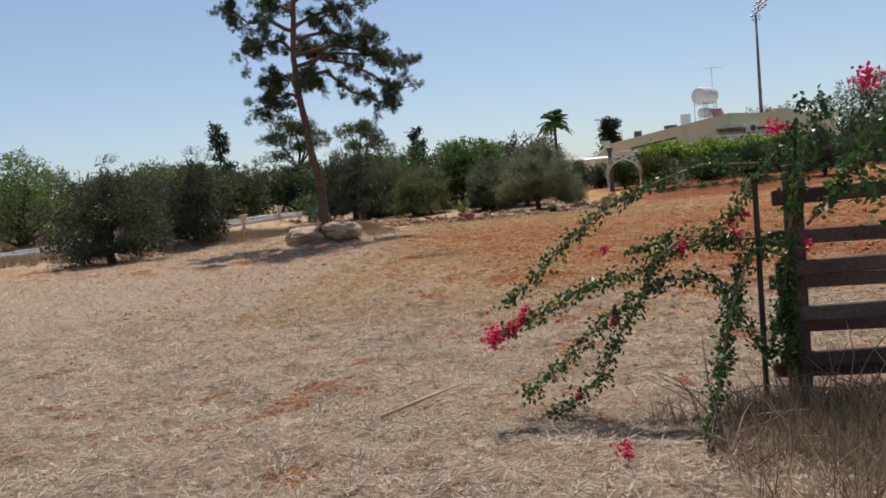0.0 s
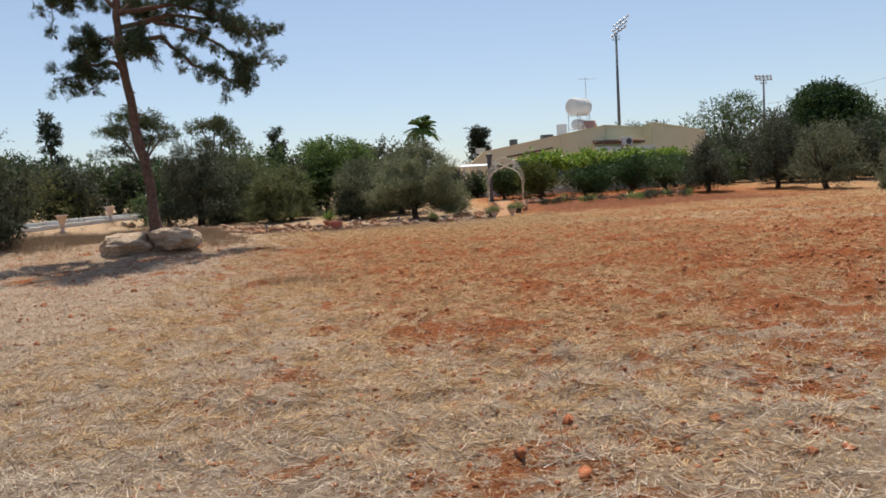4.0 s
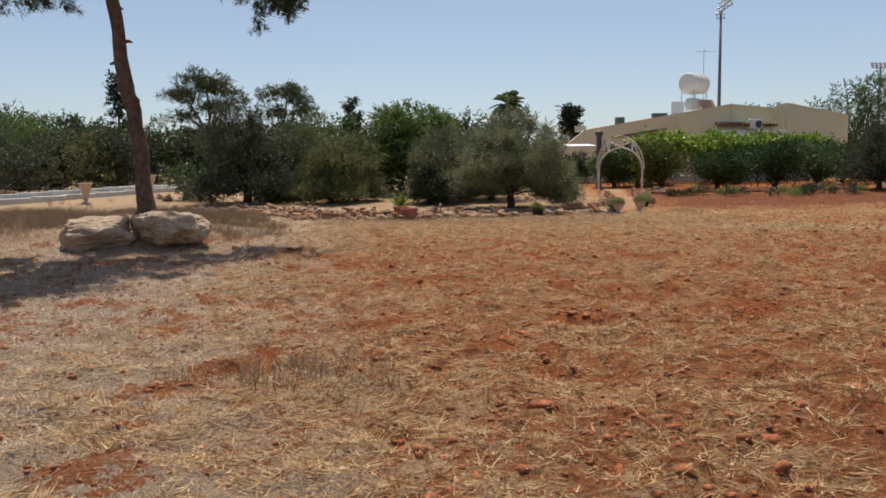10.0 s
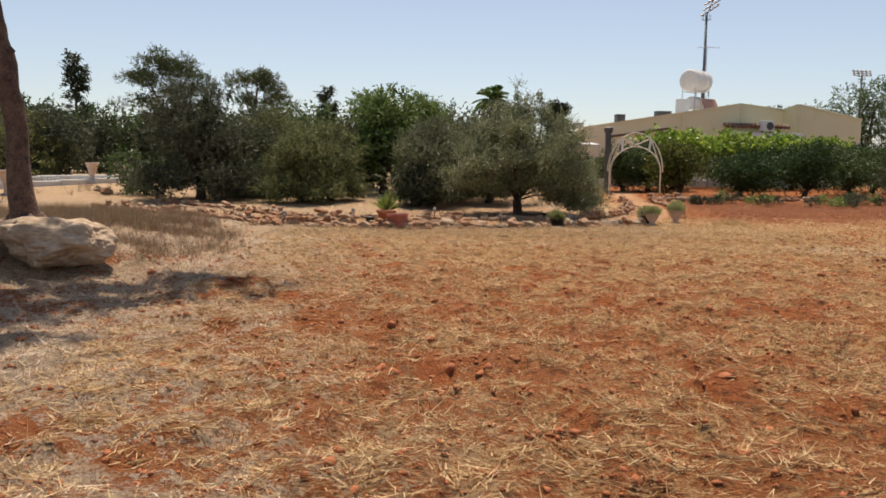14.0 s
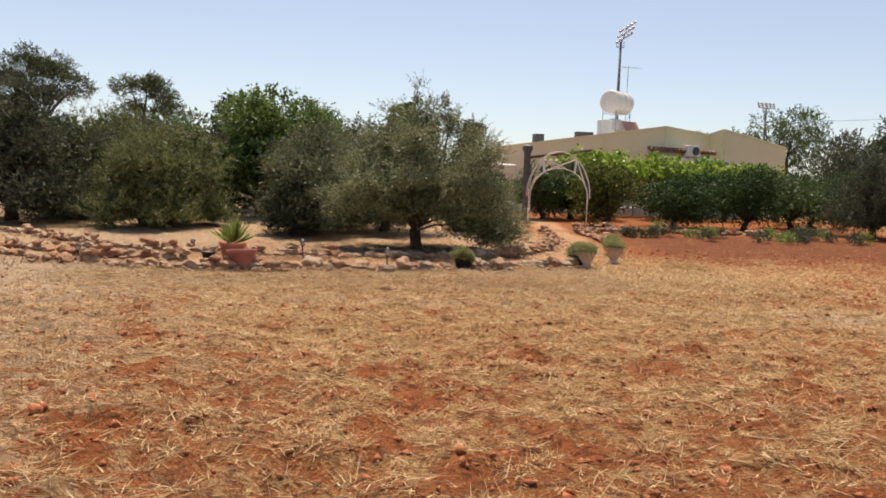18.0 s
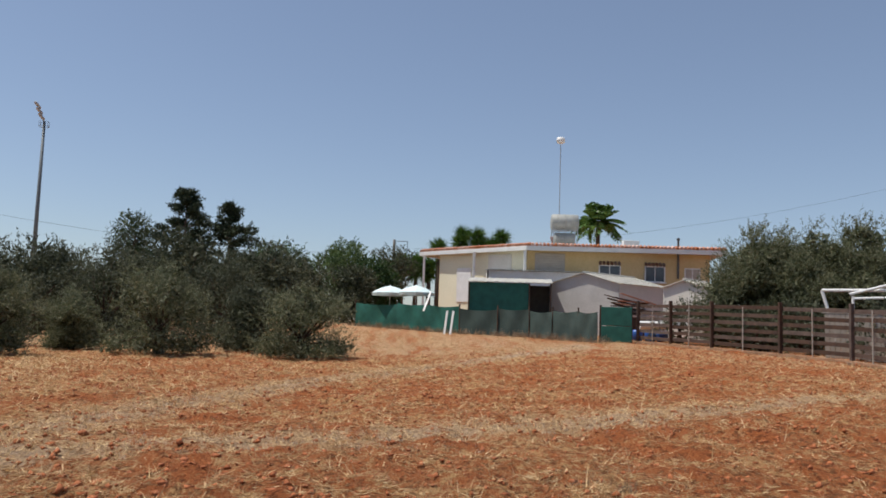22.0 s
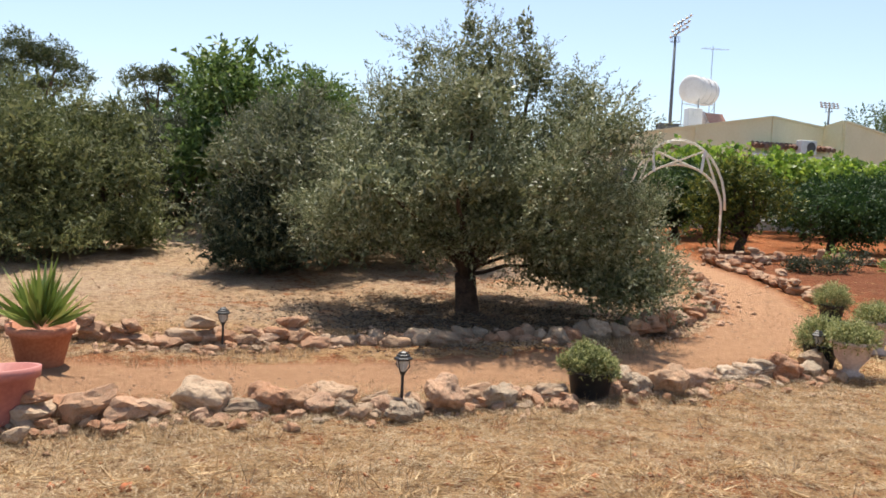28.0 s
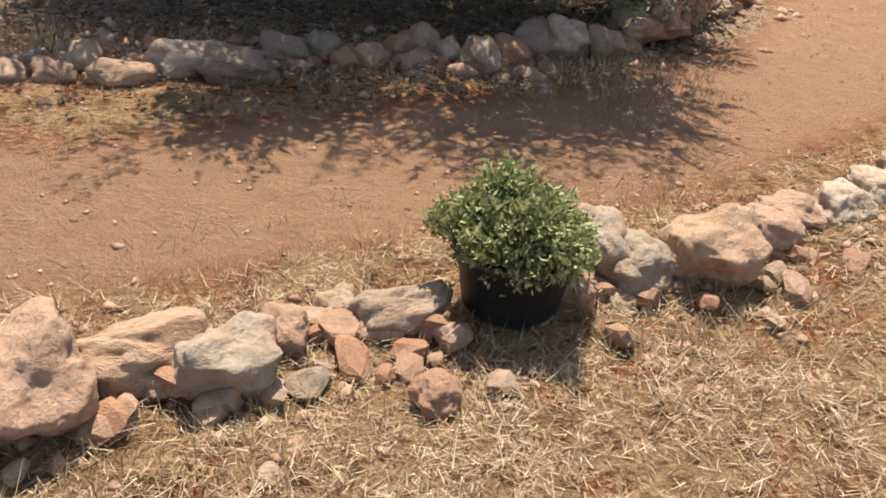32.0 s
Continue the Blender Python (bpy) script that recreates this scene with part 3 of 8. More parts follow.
def straw_cover(x, y):
    """How thickly dry straw lies, 0 to 1."""
    s = 0.80 - 0.46 * ease(9.5, 17.5, y + 0.5 * x) + (0.06 + 0.32 * ease(13, 6, x)) * ease(27, 35, y)
    s = s + 0.30 * ease(0.0, -3, x) * ease(4, 12, y) + 0.30 * ease(2.2, -1.2, x) * ease(10, 14, y) * ease(23, 17, y)
    s = s + 0.5 * np.exp(-(line_dist(x, y, BAND_A) / 0.6) ** 2) + 0.5 * np.exp(-(line_dist(x, y, BAND_B) / 0.65) ** 2)
    s = s + 0.16 * (smooth_noise(x, y, 2.2, 4) - 0.5) + 0.30 * (smooth_noise(x, y, 0.62, 5) - 0.5) + 0.26 * (smooth_noise(x, y, 0.27, 6) - 0.5)
    s = s - 0.34 * ease(0.66, 0.82, smooth_noise(x, y * 0.8, 0.4, 15)) * ease(3, 6, y) * ease(37, 33, y)
    s = s + 0.24 * ease(24, 30, x) * ease(14, 19, y)
    bed = ease(7.5, 9.5, x) * ease(38.5, 43.5, y) * ease(27, 19, x)
    s = s * (1 - 0.75 * bed)
    s = s * (1 - 0.93 * ease(0.7, 0.4, line_dist(x, y, WALKWAY)))
    s = s + 0.25 * ease(46, 49, y) * ease(6, 2, x)
    return np.clip(s, 0, 1)


def tilled(x, y):
    """Where the plough has left the soil rough, 0 to 1."""
    return ease(7, 12, np.asarray(y, float) + 0.5 * np.asarray(x, float)) * ease(37.5, 35.5, y) * (1 - 0.45 * straw_cover(x, y))


def relief(x, y):
    """Small humps and hollows of the ground, rougher where the soil is tilled."""
    t = tilled(x, y)
    lumps = (smooth_noise(x, y, 0.17, 7) - 0.5) * (0.05 + 0.075 * t) + (smooth_noise(x, y, 0.38, 1) - 0.5) * (0.055 + 0.055 * t)
    return (lumps + 0.05 * (smooth_noise(x, y, 1.3, 2) - 0.5) + 0.06 * (smooth_noise(x, y, 5, 3) - 0.5)) * (1 - 0.75 * ease(0.7, 0.4, line_dist(x, y, WALKWAY)))


def build_ground():
    def steps(a, b, fine, far):
        mid = np.arange(a, b + 1e-6, fine)
        grow = np.cumsum(fine * 1.35 ** np.arange(1, 26))
        grow = grow[grow < far]
        return np.concatenate([(a - grow)[::-1], mid, b + grow])
    xs, ys = steps(-14, 30, 0.26, 2500), steps(-3, 52, 0.26, 2500)
    xs = np.unique(np.round(np.concatenate([xs[(xs < -5.01) | (xs > 9.01)], np.arange(-5, 9.01, 0.1)]), 4))
    ys = np.unique(np.round(np.concatenate([ys[(ys < 0.99) | (ys > 41.01)], np.arange(1, 41.01, 0.1)]), 4))
    X, Y = np.meshgrid(xs, ys, indexing="ij")
    near = ease(-20, -12, X) * ease(40, 28, X) * ease(-8, -2, Y) * ease(60, 50, Y)
    walk_way = ease(0.7, 0.4, line_dist(X, Y, WALKWAY))
    Z = height(X, Y) + relief(X, Y) * near
    n, m = X.shape
    idx = np.arange(n * m).reshape(n, m)
    loops = np.stack([idx[:-1, :-1], idx[1:, :-1], idx[1:, 1:], idx[:-1, 1:]], -1)
    me = np_mesh("ground", np.stack([X, Y, Z], -1), 4, SOIL, loops, smooth=True)
    bed_and_shade = 0.8 * ease(8.5, 11, X) * ease(39, 44, Y) * ease(26, 20, X) * ease(50, 48.5, Y)
    # Under the olive: leaf litter plus the crown's shade, put into the soil colour.
    bed_and_shade = np.maximum(bed_and_shade, 0.85 * np.exp(-((X - 3.6) / 2.4) ** 2 - ((Y - 42.1) / 1.5) ** 2) * (0.4 + 1.2 * smooth_noise(X, Y, 0.3, 21)))
    old = ease(20, 8, Y) + 0.9 * ease(1.5, -2.5, X) * ease(42, 36, Y) + 0.4 * ease(2.2, -1.2, X) * ease(10, 14, Y) * ease(25, 18, Y) + 0.65 * ease(40.5, 42, Y) * ease(8, 6, X) + 0.1 * ease(33.5, 36, Y) * ease(41, 40, Y) * ease(8, 6, X) + 0.35 * ease(26, 34, X) * ease(14, 20, Y) + 0.6 * np.exp(-((X - 2.4) / 3.2) ** 2 - ((Y - 34.2) / 0.8) ** 2) + 0.55 * np.exp(-(line_dist(X, Y, BAND_A) / 0.6) ** 2) + 0.55 * np.exp(-(line_dist(X, Y, BAND_B) / 0.75) ** 2)
    for key, val in (("straw", straw_cover(X, Y)), ("old", np.clip(old * (0.62 + 0.7 * smooth_noise(X, Y, 1.5, 41)), 0, 1)), ("bed_and_shade", bed_and_shade), ("trod", walk_way)):
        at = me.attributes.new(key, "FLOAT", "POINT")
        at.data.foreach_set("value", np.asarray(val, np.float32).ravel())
    tagged(new("ground", me), "dry red earth field strewn with straw", "ground", kind="structure")


build_ground()


# ---- trees ----
def limb(shape, p, q, r0, r1, rg, steps=5, wob=0.08, seg=7):
    p, q = Vector(p), Vector(q)
    ln = (q - p).length
    pts = [p.lerp(q, i / steps) + Vector(rg.normal(size=3)) * (wob * ln * (0 < i < steps)) for i in range(steps + 1)]
    shape.tube(pts, [r0 + (r1 - r0) * i / steps for i in range(steps + 1)], seg)
    return pts[-1]


def bough(shape, p, q, r0, r1, rg, steps=7, seg=7):
    """A limb that rises in a smooth bow."""
    p, q = Vector(p), Vector(q)
    ln = (q - p).length
    c = p.lerp(q, 0.45) + Vector(rg.normal(size=3)) * 0.07 * ln + Vector((0, 0, 0.12 * ln))
    pts = [p.lerp(c, t).lerp(c.lerp(q, t), t) + Vector(rg.normal(size=3)) * 0.008 * ln * (0 < t < 1) for t in (i / steps for i in range(steps + 1))]
    shape.tube(pts, [r0 + (r1 - r0) * i / steps for i in range(steps + 1)], seg)


def olive(x, y, h, r, leaves, leaf, seed, label, mat=None, trunk_h=0.16, squash=(1, 1), group="olive trees", wide=0.26, lobes=None, low=0.07, sprig=4.5, rise=0.6, clumps=150, clump=0.15, deep=6, core=2.0):
    """An olive: gnarled short trunk, spreading limbs, a ragged crown of upright leafy shoots reaching low."""
    rg = np.random.default_rng(seed)
    z = gz(x, y)
    tr = Shape()
    hub = Vector((x + rg.normal() * 0.06 * r, y + rg.normal() * 0.06 * r, z + h * trunk_h))
    r0 = 0.045 * r + 0.045
    mid = Vector((x, y, z)).lerp(hub, 0.4) + Vector(rg.normal(size=3)) * 0.03 * r
    foot = Vector((x, y, z - 0.1))
    tr.tube([foot, foot.lerp(mid, 0.4), mid, hub], [r0 * 1.6, r0 * 1.15, r0, r0 * 0.95], 10)
    if lobes is None:
        lobes = [(0, 0, 0.5 * h, 0.62 * r, 0.62 * r, 0.30 * h)]
        for k, d0, d1, z0, z1, s0, s1, t in ((8, 0.2, 0.6, low + 0.04, low + 0.1, 0.26, 0.4, 0.12), (9, 0.5, 0.74, low + 0.06, low + 0.2, 0.26, 0.40, 0.16), (8, 0.3, 0.66, 0.42, 0.6, 0.28, 0.42, 0.19), (6, 0.05, 0.45, 0.62, 0.78, 0.2, 0.34, 0.16), (6, 0.0, 0.4, 0.78, 0.9, 0.07, 0.13, 0.12)):
            for i in range(k):
                q = 2 * math.pi * (i + rg.random() * 0.8) / k
                e, s = r * rg.uniform(d0, d1), r * rg.uniform(s0, s1)
                lobes.append((e * math.cos(q) * squash[0], e * math.sin(q) * squash[1], h * rg.uniform(z0, z1), s, s, h * t * rg.uniform(0.8, 1.15)))
    lobes = [(x + p[0], y + p[1], z + p[2], *p[3:]) for p in lobes]
    for p in lobes[9:30]:
        stout = 0.42 if p[2] - z > 0.38 * h else 0.2
        bough(tr, hub, (p[0], p[1], p[2]), r0 * stout, r0 * 0.08, rg)
    per = 16
    n = leaves // per
    heads, way = crown_points(lobes, clumps, rg, 0.5)
    pick = rg.integers(0, clumps, n)
    ball = unit(rg.normal(size=(n, 3))) * (rg.random((n, 1)) ** 0.45)
    base = heads[pick] + ball * np.array([1, 1, 0.8]) * clump * r * rg.uniform(0.7, 1.2, clumps)[pick][:, None]
    out = way[pick] * 0.5 + ball * 0.6
    out = out + np.array([0, 0, rise]) + rg.normal(size=out.shape) * 0.4
    v1 = shoots(base, out, per, leaf * sprig, leaf, leaf * wide, rg, droop=0.1, spread=0.7)
    inner, _ = crown_points([(p[0], p[1], p[2], p[3] * 0.72, p[4] * 0.72, p[5] * 0.72) for p in lobes], leaves // deep, rg, 0.1)
    v2 = leaf_verts(inner, rg.normal(size=inner.shape), leaf * core * np.ones(len(inner)), leaf * core * 0.4 * np.ones(len(inner)), rg)
    v = np.concatenate([v1, v2]).reshape(-1, 4, 3)
    v = v[v[:, :, 2].min(1) > height(v[:, 0, 0], v[:, 0, 1]) + 0.04]
    return shared_tree("olive_tree", label, "tree", tr, OBARK, v, mat or OLIVE, group, far=leaf > 0.06)


def broadleaf(x, y, h, r, leaves, leaf, seed, label, mat, bark=None, name="broadleaf_tree", clear=0.25, group="", wide=0.5, lobes_n=10, open_crown=0.5, dome=False):
    rg = np.random.default_rng(seed)
    z = gz(x, y)
    tr = Shape()
    hub = Vector((x + rg.normal() * 0.1, y + rg.normal() * 0.1, z + h * clear))
    r0 = 0.03 * h + 0.05
    tr.tube([(x, y, z - 0.1), (x, y, z + 0.15), hub], [r0 * 1.4, r0, r0 * 0.8], 9)
    lobes = []
    for i in range(lobes_n):
        a = rg.random() * 6.28
        d = r * rg.uniform(0.1, 0.68)
        zz = z + h * rg.uniform(clear + 0.12, 0.86)
        s = r * rg.uniform(0.3, 0.5)
        if dome:
            up = rg.random()
            d, zz = 0.72 * r * math.cos(up * 1.5), z + h * (0.42 + 0.42 * math.sin(up * 1.5)) - 0.3 * h * (i % 3 == 0)
        c = (x + d * math.cos(a), y + d * math.sin(a), zz)
        lobes.append((*c, s, s, h * rg.uniform(0.12, 0.2)))
        limb(tr, hub, c, r0 * 0.5, r0 * 0.1, rg)
    per = 8
    base, out = crown_points(lobes, leaves // per, rg, open_crown)
    out = out + np.array([0, 0, 0.25]) + rg.normal(size=out.shape) * 0.5
    v = shoots(base, out, per, leaf * 3.2, leaf, leaf * wide, rg, droop=0.2)
    return shared_tree(name, label, "tree", tr, bark or OBARK, v, mat, group)


def conifer(x, y, h, r, leaves, leaf, seed, label, name="cypress_tree", mat=None, tiers=False, group=""):
    rg = np.random.default_rng(seed)
    z = gz(x, y)
    tr = Shape()
    tr.tube([(x, y, z - 0.1), (x, y, z + h * 0.5), (x, y, z + h * 0.97)], [0.02 * h + 0.05, 0.014 * h, 0.02], 8)
    n = leaves // 8
    if tiers:
        t = np.sort(rg.random(72)) ** 0.85 * 0.9 + 0.09
        a = rg.random(len(t)) * 6.28
        ln = r * (1 - t) ** (0.85 if name == "cedar_tree" else 1.0) * rg.uniform(0.45, 1.25, len(t)) + 0.15
        for ti, ai, li in zip(t, a, ln):
            limb(tr, (x, y, z + h * ti), (x + li * math.cos(ai), y + li * math.sin(ai), z + h * ti + li * 0.12), 0.05, 0.01, rg, 3, 0.03, 5)
        pick = rg.integers(0, len(t), n)
        u = rg.random(n) ** 0.6
        base = np.stack([x + ln[pick] * u * np.cos(a[pick]), y + ln[pick] * u * np.sin(a[pick]), z + h * t[pick] + ln[pick] * u * 0.12], 1)
        base += rg.normal(size=base.shape) * np.array([0.22, 0.22, 0.15])
        out = np.stack([np.cos(a[pick]), np.sin(a[pick]), 0.3 + 0 * u], 1) + rg.normal(size=base.shape) * 0.4
    else:
        t = rg.random(n) ** 0.8
        a = rg.random(n) * 6.28
        rr = r * np.sin(np.pi * np.clip(0.12 + 0.88 * t, 0, 1)) ** 0.6 * (1 - 0.55 * t) * rg.uniform(0.5, 1.15, n)
        base = np.stack([x + rr * np.cos(a), y + rr * np.sin(a), z + 0.3 + (h - 0.5) * t], 1)
        out = np.stack([np.cos(a) * 0.5, np.sin(a) * 0.5, 1.0 + 0 * t], 1) + rg.normal(size=base.shape) * 0.35
    v = shoots(base, out, 8, leaf * (1.5 if tiers else 2.6), leaf, leaf * 0.35, rg)
    return shared_tree(name, label, "tree", tr, BARK, v, mat or DARKLEAF, group)


def stone_pine(x, y, h, pads, leaves, leaf, seed, label, mat, lean=0.0):
    """A pine with a forked bare trunk and cloud-like pads of needles with sky between them."""
    rg = np.random.default_rng(seed)
    z = gz(x, y)
    tr = Shape()
    fork = Vector((x + lean * 0.4, y, z + h * 0.42))
    tr.tube([(x, y, z - 0.1), (x + lean * 0.15, y, z + h * 0.2), fork], [0.035 * h, 0.028 * h, 0.022 * h], 9)
    vs = []
    w = np.array([p[3] ** 2 for p in pads])
    for (dx, dy, dz, r), share in zip(pads, w / w.sum()):
        c = Vector((x + dx, y + dy, z + dz))
        bough(tr, fork, c, 0.014 * h, 0.004 * h, rg)
        lobes = [(c[0] + rg.normal() * 0.5 * r, c[1] + rg.normal() * 0.5 * r, c[2] + rg.normal() * 0.22 * r, r * rg.uniform(0.3, 0.5), r * rg.uniform(0.3, 0.5), r * rg.uniform(0.2, 0.32)) for _ in range(7)]
        base, out = crown_points(lobes, int(leaves * share) // 8, rg, 0.35)
        vs.append(shoots(base, out + np.array([0, 0, 0.45]) + rg.normal(size=out.shape) * 0.4, 8, leaf * 1.7, leaf, leaf * 0.26, rg))
    return shared_tree("pine_tree", label, "tree", tr, BARK, np.concatenate(vs), mat)


def palm(x, y, h, frond, count, seed, label, group="", name="palm_tree"):
    rg = np.random.default_rng(seed)
    z = gz(x, y)
    t = thing(name, label, "palm tree", group)
    tr = Shape()
    tr.tube([(x, y, z - 0.1), (x + 0.08, y, z + h * 0.5), (x, y, z + h)], [0.24, 0.19, 0.2], 10)
    part("trunk", tr, POLEW, t, smooth=True)
    top = np.array([x, y, z + h])
    for i in range(count):
        a = 6.283 * i / count + rg.random() * 0.4
        el = rg.uniform(-0.35, 1.25)
        d = np.array([math.cos(a) * math.cos(el), math.sin(a) * math.cos(el), math.sin(el)])
        s = np.linspace(0.1, 1, 14)
        rib = top + d * frond * s[:, None] + np.array([0, 0, -0.5 * frond])[None] * (s[:, None] ** 2) * (0.5 + 0.5 * math.cos(el))
        side = unit(np.cross(d, [0, 0, 1.0]))
        tang = unit(np.gradient(rib, axis=0))
        vs = [leaf_verts(rib, tang * 0.7 + sg * side + np.array([0, 0, -0.25]), frond * 0.34 * np.sin(np.pi * np.clip(s * 0.9 + 0.12, 0, 1)), 0.085 * frond * np.ones(14), rg) for sg in (-1, 1)]
        stem = Shape()
        stem.tube([tuple(p) for p in rib[::3]], [0.02, 0.016, 0.012, 0.008, 0.005][: len(rib[::3])], 5)
        f = part("frond", stem, PALM, t)
        for v in vs:
            meshed("leaf_blade", np_mesh("leaf_blade", v, 4, PALM), f)["kind"] = "stuff"
    return t


# the lone pine between the two boulders
def lone_pine():
    rg = np.random.default_rng(11)
    t = thing("pine_tree", "tall leaning pine with a bare crooked trunk and sparse cone-hung crown", "tree")
    base_z = gz(-5.2, 29.5)
    spine = [(-5.06, 29.5, base_z - 0.2), (-5.14, 29.5, base_z + 0.12), (-5.16, 29.5, 1.2), (-5.2, 29.49, 1.9), (-5.3, 29.47, 2.75), (-5.4, 29.46, 3.1), (-5.46, 29.45, 3.5), (-5.52, 29.44, 4.3), (-5.62, 29.42, 5.1), (-5.73, 29.4, 6.0), (-5.75, 29.4, 6.9), (-5.64, 29.4, 8.0), (-5.54, 29.42, 9.0), (-5.6, 29.4, 10.6), (-5.66, 29.38, 12.2), (-5.55, 29.4, 13.8), (-5.6, 29.4, 15.6)]
    rad = [0.27, 0.2, 0.155, 0.145, 0.145, 0.15, 0.14, 0.125, 0.12, 0.12, 0.11, 0.1, 0.09, 0.075, 0.06, 0.045, 0.02]
    fine, fr = [], []
    for (p, q), (r0, r1) in zip(zip(spine, spine[1:]), zip(rad, rad[1:])):
        for k in range(3):
            u = k / 3
            fine.append(Vector(p).lerp(Vector(q), u) + Vector(rg.normal(size=3)) * 0.012)
            fr.append((r0 + (r1 - r0) * u) * rg.uniform(0.95, 1.06))
    fine.append(Vector(spine[-1]))
    fr.append(rad[-1])
    tr = Shape()
    tr.tube(fine, fr, 16)
    part("trunk", tr, BARK, t, smooth=True)
    for i, a in enumerate((0.4, 1.9, 3.4, 5.2)):
        k = Shape()
        k.tube([(-5.12 + 0.12 * math.cos(a), 29.5 + 0.12 * math.sin(a), base_z + 0.22), (-5.1 + 0.34 * math.cos(a), 29.5 + 0.34 * math.sin(a), base_z + 0.02), (-5.08 + 0.6 * math.cos(a), 29.5 + 0.6 * math.sin(a), base_z - 0.16)], [0.11, 0.08, 0.03], 8)
        part("root", k, BARK, t, smooth=True)
    zs, xs = [p[2] for p in spine], [p[0] for p in spine]
    for zz, dx, dz, r in ((2.95, 0.2, 0.02, 0.05), (3.62, -0.24, 0.07, 0.035), (4.08, 0.26, 0.03, 0.032), (4.7, 0.18, 0.05, 0.03), (2.3, 0.17, 0.0, 0.03)):
        k = Shape()
        sx = float(np.interp(zz, zs, xs))
        k.tube([(sx, 29.45, zz), (sx + 0.75 * dx, 29.43, zz + dz), (sx + dx, 29.42, zz + dz - 0.03)], [r * 1.3, r, r * 0.55], 8)
        part("branch_stub", k, BARK, t)
    # boughs: where they leave the trunk, and their ends, with the size of the tuft of twigs there
    boughs = ((6.2, (-4.95, 30.0, 6.9), (-3.7, 30.6, 6.65), (-2.75, 30.9, 6.0), (-1.95, 31.0, 5.65)), (6.25, (-4.7, 30.1, 6.4), (-3.9, 30.4, 5.7), (-2.9, 30.9, 5.25), (-2.0, 31.1, 5.0)), (7.6, (-4.6, 29.7, 7.8), (-3.6, 30.0, 7.6), (-2.65, 30.2, 7.7)), (8.0, (-4.9, 29.2, 8.3), (-3.9, 29.0, 8.5), (-3.0, 28.9, 8.5)), (7.2, (-6.3, 29.5, 7.6), (-6.9, 29.6, 7.5), (-7.6, 29.7, 7.3)), (7.9, (-6.4, 29.2, 8.3), (-7.2, 29.1, 8.3), (-8.0, 29.0, 9.0)), (5.9, (-6.1, 29.6, 6.3), (-6.6, 29.8, 6.3), (-6.9, 29.9, 5.9)), (5.4, (-6.0, 29.3, 5.6), (-6.5, 29.1, 5.5), (-6.9, 29.0, 5.2)), (5.7, (-5.4, 29.0, 6.1), (-5.0, 28.6, 6.1), (-4.8, 28.3, 5.8)), (6.9, (-5.6, 30.2, 7.4), (-5.3, 30.9, 7.4), (-5.0, 31.4, 7.1)), (8.6, (-6.1, 29.9, 9.0), (-6.5, 30.4, 9.0), (-6.9, 30.8, 9.3)), (8.9, (-5.0, 29.8, 9.4), (-4.2, 30.1, 9.6), (-3.4, 30.3, 9.8)), (9.6, (-6.3, 29.0, 10.0), (-7.1, 28.8, 10.1), (-7.8, 28.6, 10.4)), (9.9, (-5.3, 28.8, 10.3), (-5.0, 28.2, 10.4), (-4.7, 27.7, 10.6)),
              (6.6, (-4.4, 30.3, 7.1), (-3.0, 30.8, 7.0), (-1.7, 31.0, 6.6)), (7.0, (-4.4, 30.0, 7.3), (-3.0, 30.2, 7.1), (-1.9, 30.2, 6.5)), (10.4, (-4.9, 29.6, 10.8), (-4.2, 29.8, 11.0), (-3.4, 29.9, 11.2)), (10.9, (-6.3, 29.3, 11.3), (-7.0, 29.2, 11.5), (-7.7, 29.1, 11.6)), (11.4, (-5.2, 30.0, 11.9), (-4.7, 30.6, 12.0), (-4.2, 31.0, 12.2)), (9.2, (-5.0, 28.8, 9.6), (-4.4, 28.4, 9.8), (-3.7, 28.1, 9.9)), (11.8, (-6.2, 29.7, 12.2), (-6.9, 30.0, 12.4), (-7.5, 30.2, 12.4)), (12.4, (-4.9, 29.6, 13.0), (-4.3, 29.8, 13.5), (-3.6, 29.9, 14.0)), (12.6, (-6.3, 29.6, 13.2), (-7.0, 29.7, 13.6), (-7.8, 29.8, 14.2)), (13.4, (-5.2, 28.9, 14.2), (-4.8, 28.5, 14.8), (-4.4, 28.3, 15.3)), (13.7, (-6.2, 29.9, 14.4), (-6.7, 30.2, 15.0), (-7.0, 30.4, 15.6)), (14.6, (-5.2, 29.6, 15.2), (-4.8, 29.8, 15.8), (-4.4, 29.9, 16.2)), (14.9, (-6.0, 29.2, 15.4), (-6.4, 29.0, 15.9), (-6.6, 28.9, 16.4)))
    cl, dirs, cones = [], [], []
    for zz, *ends in boughs:
        b = Shape()
        sx = float(np.interp(zz, zs, xs))
        pts = [Vector((sx, 29.4, zz))] + [Vector(e) for e in ends]
        path = []
        for p, q in zip(pts, pts[1:]):
            path += [p.lerp(q, k / 3) + Vector(rg.normal(size=3)) * 0.03 for k in range(3)]
        path.append(pts[-1])
        n = len(path)
        b.tube(path, [0.07 * (1 - i / n) + 0.012 for i in range(n)], 8)
        for j in range(24):
            u = rg.uniform(0.32, 1.0)
            p = path[min(int(u * n), n - 1)]
            q = p + Vector((rg.normal() * 0.3, rg.normal() * 0.3, rg.normal() * 0.22 - 0.02))
            limb(b, p, q, 0.014, 0.005, rg, 3, 0.08, 5)
            for m in range(16):
                cl.append(p.lerp(q, rg.uniform(0.45, 1.1)) + Vector(rg.normal(size=3)) * 0.075)
                dirs.append((q - p).normalized() + Vector(rg.normal(size=3)) * 0.45 + Vector((0, 0, 0.25)))
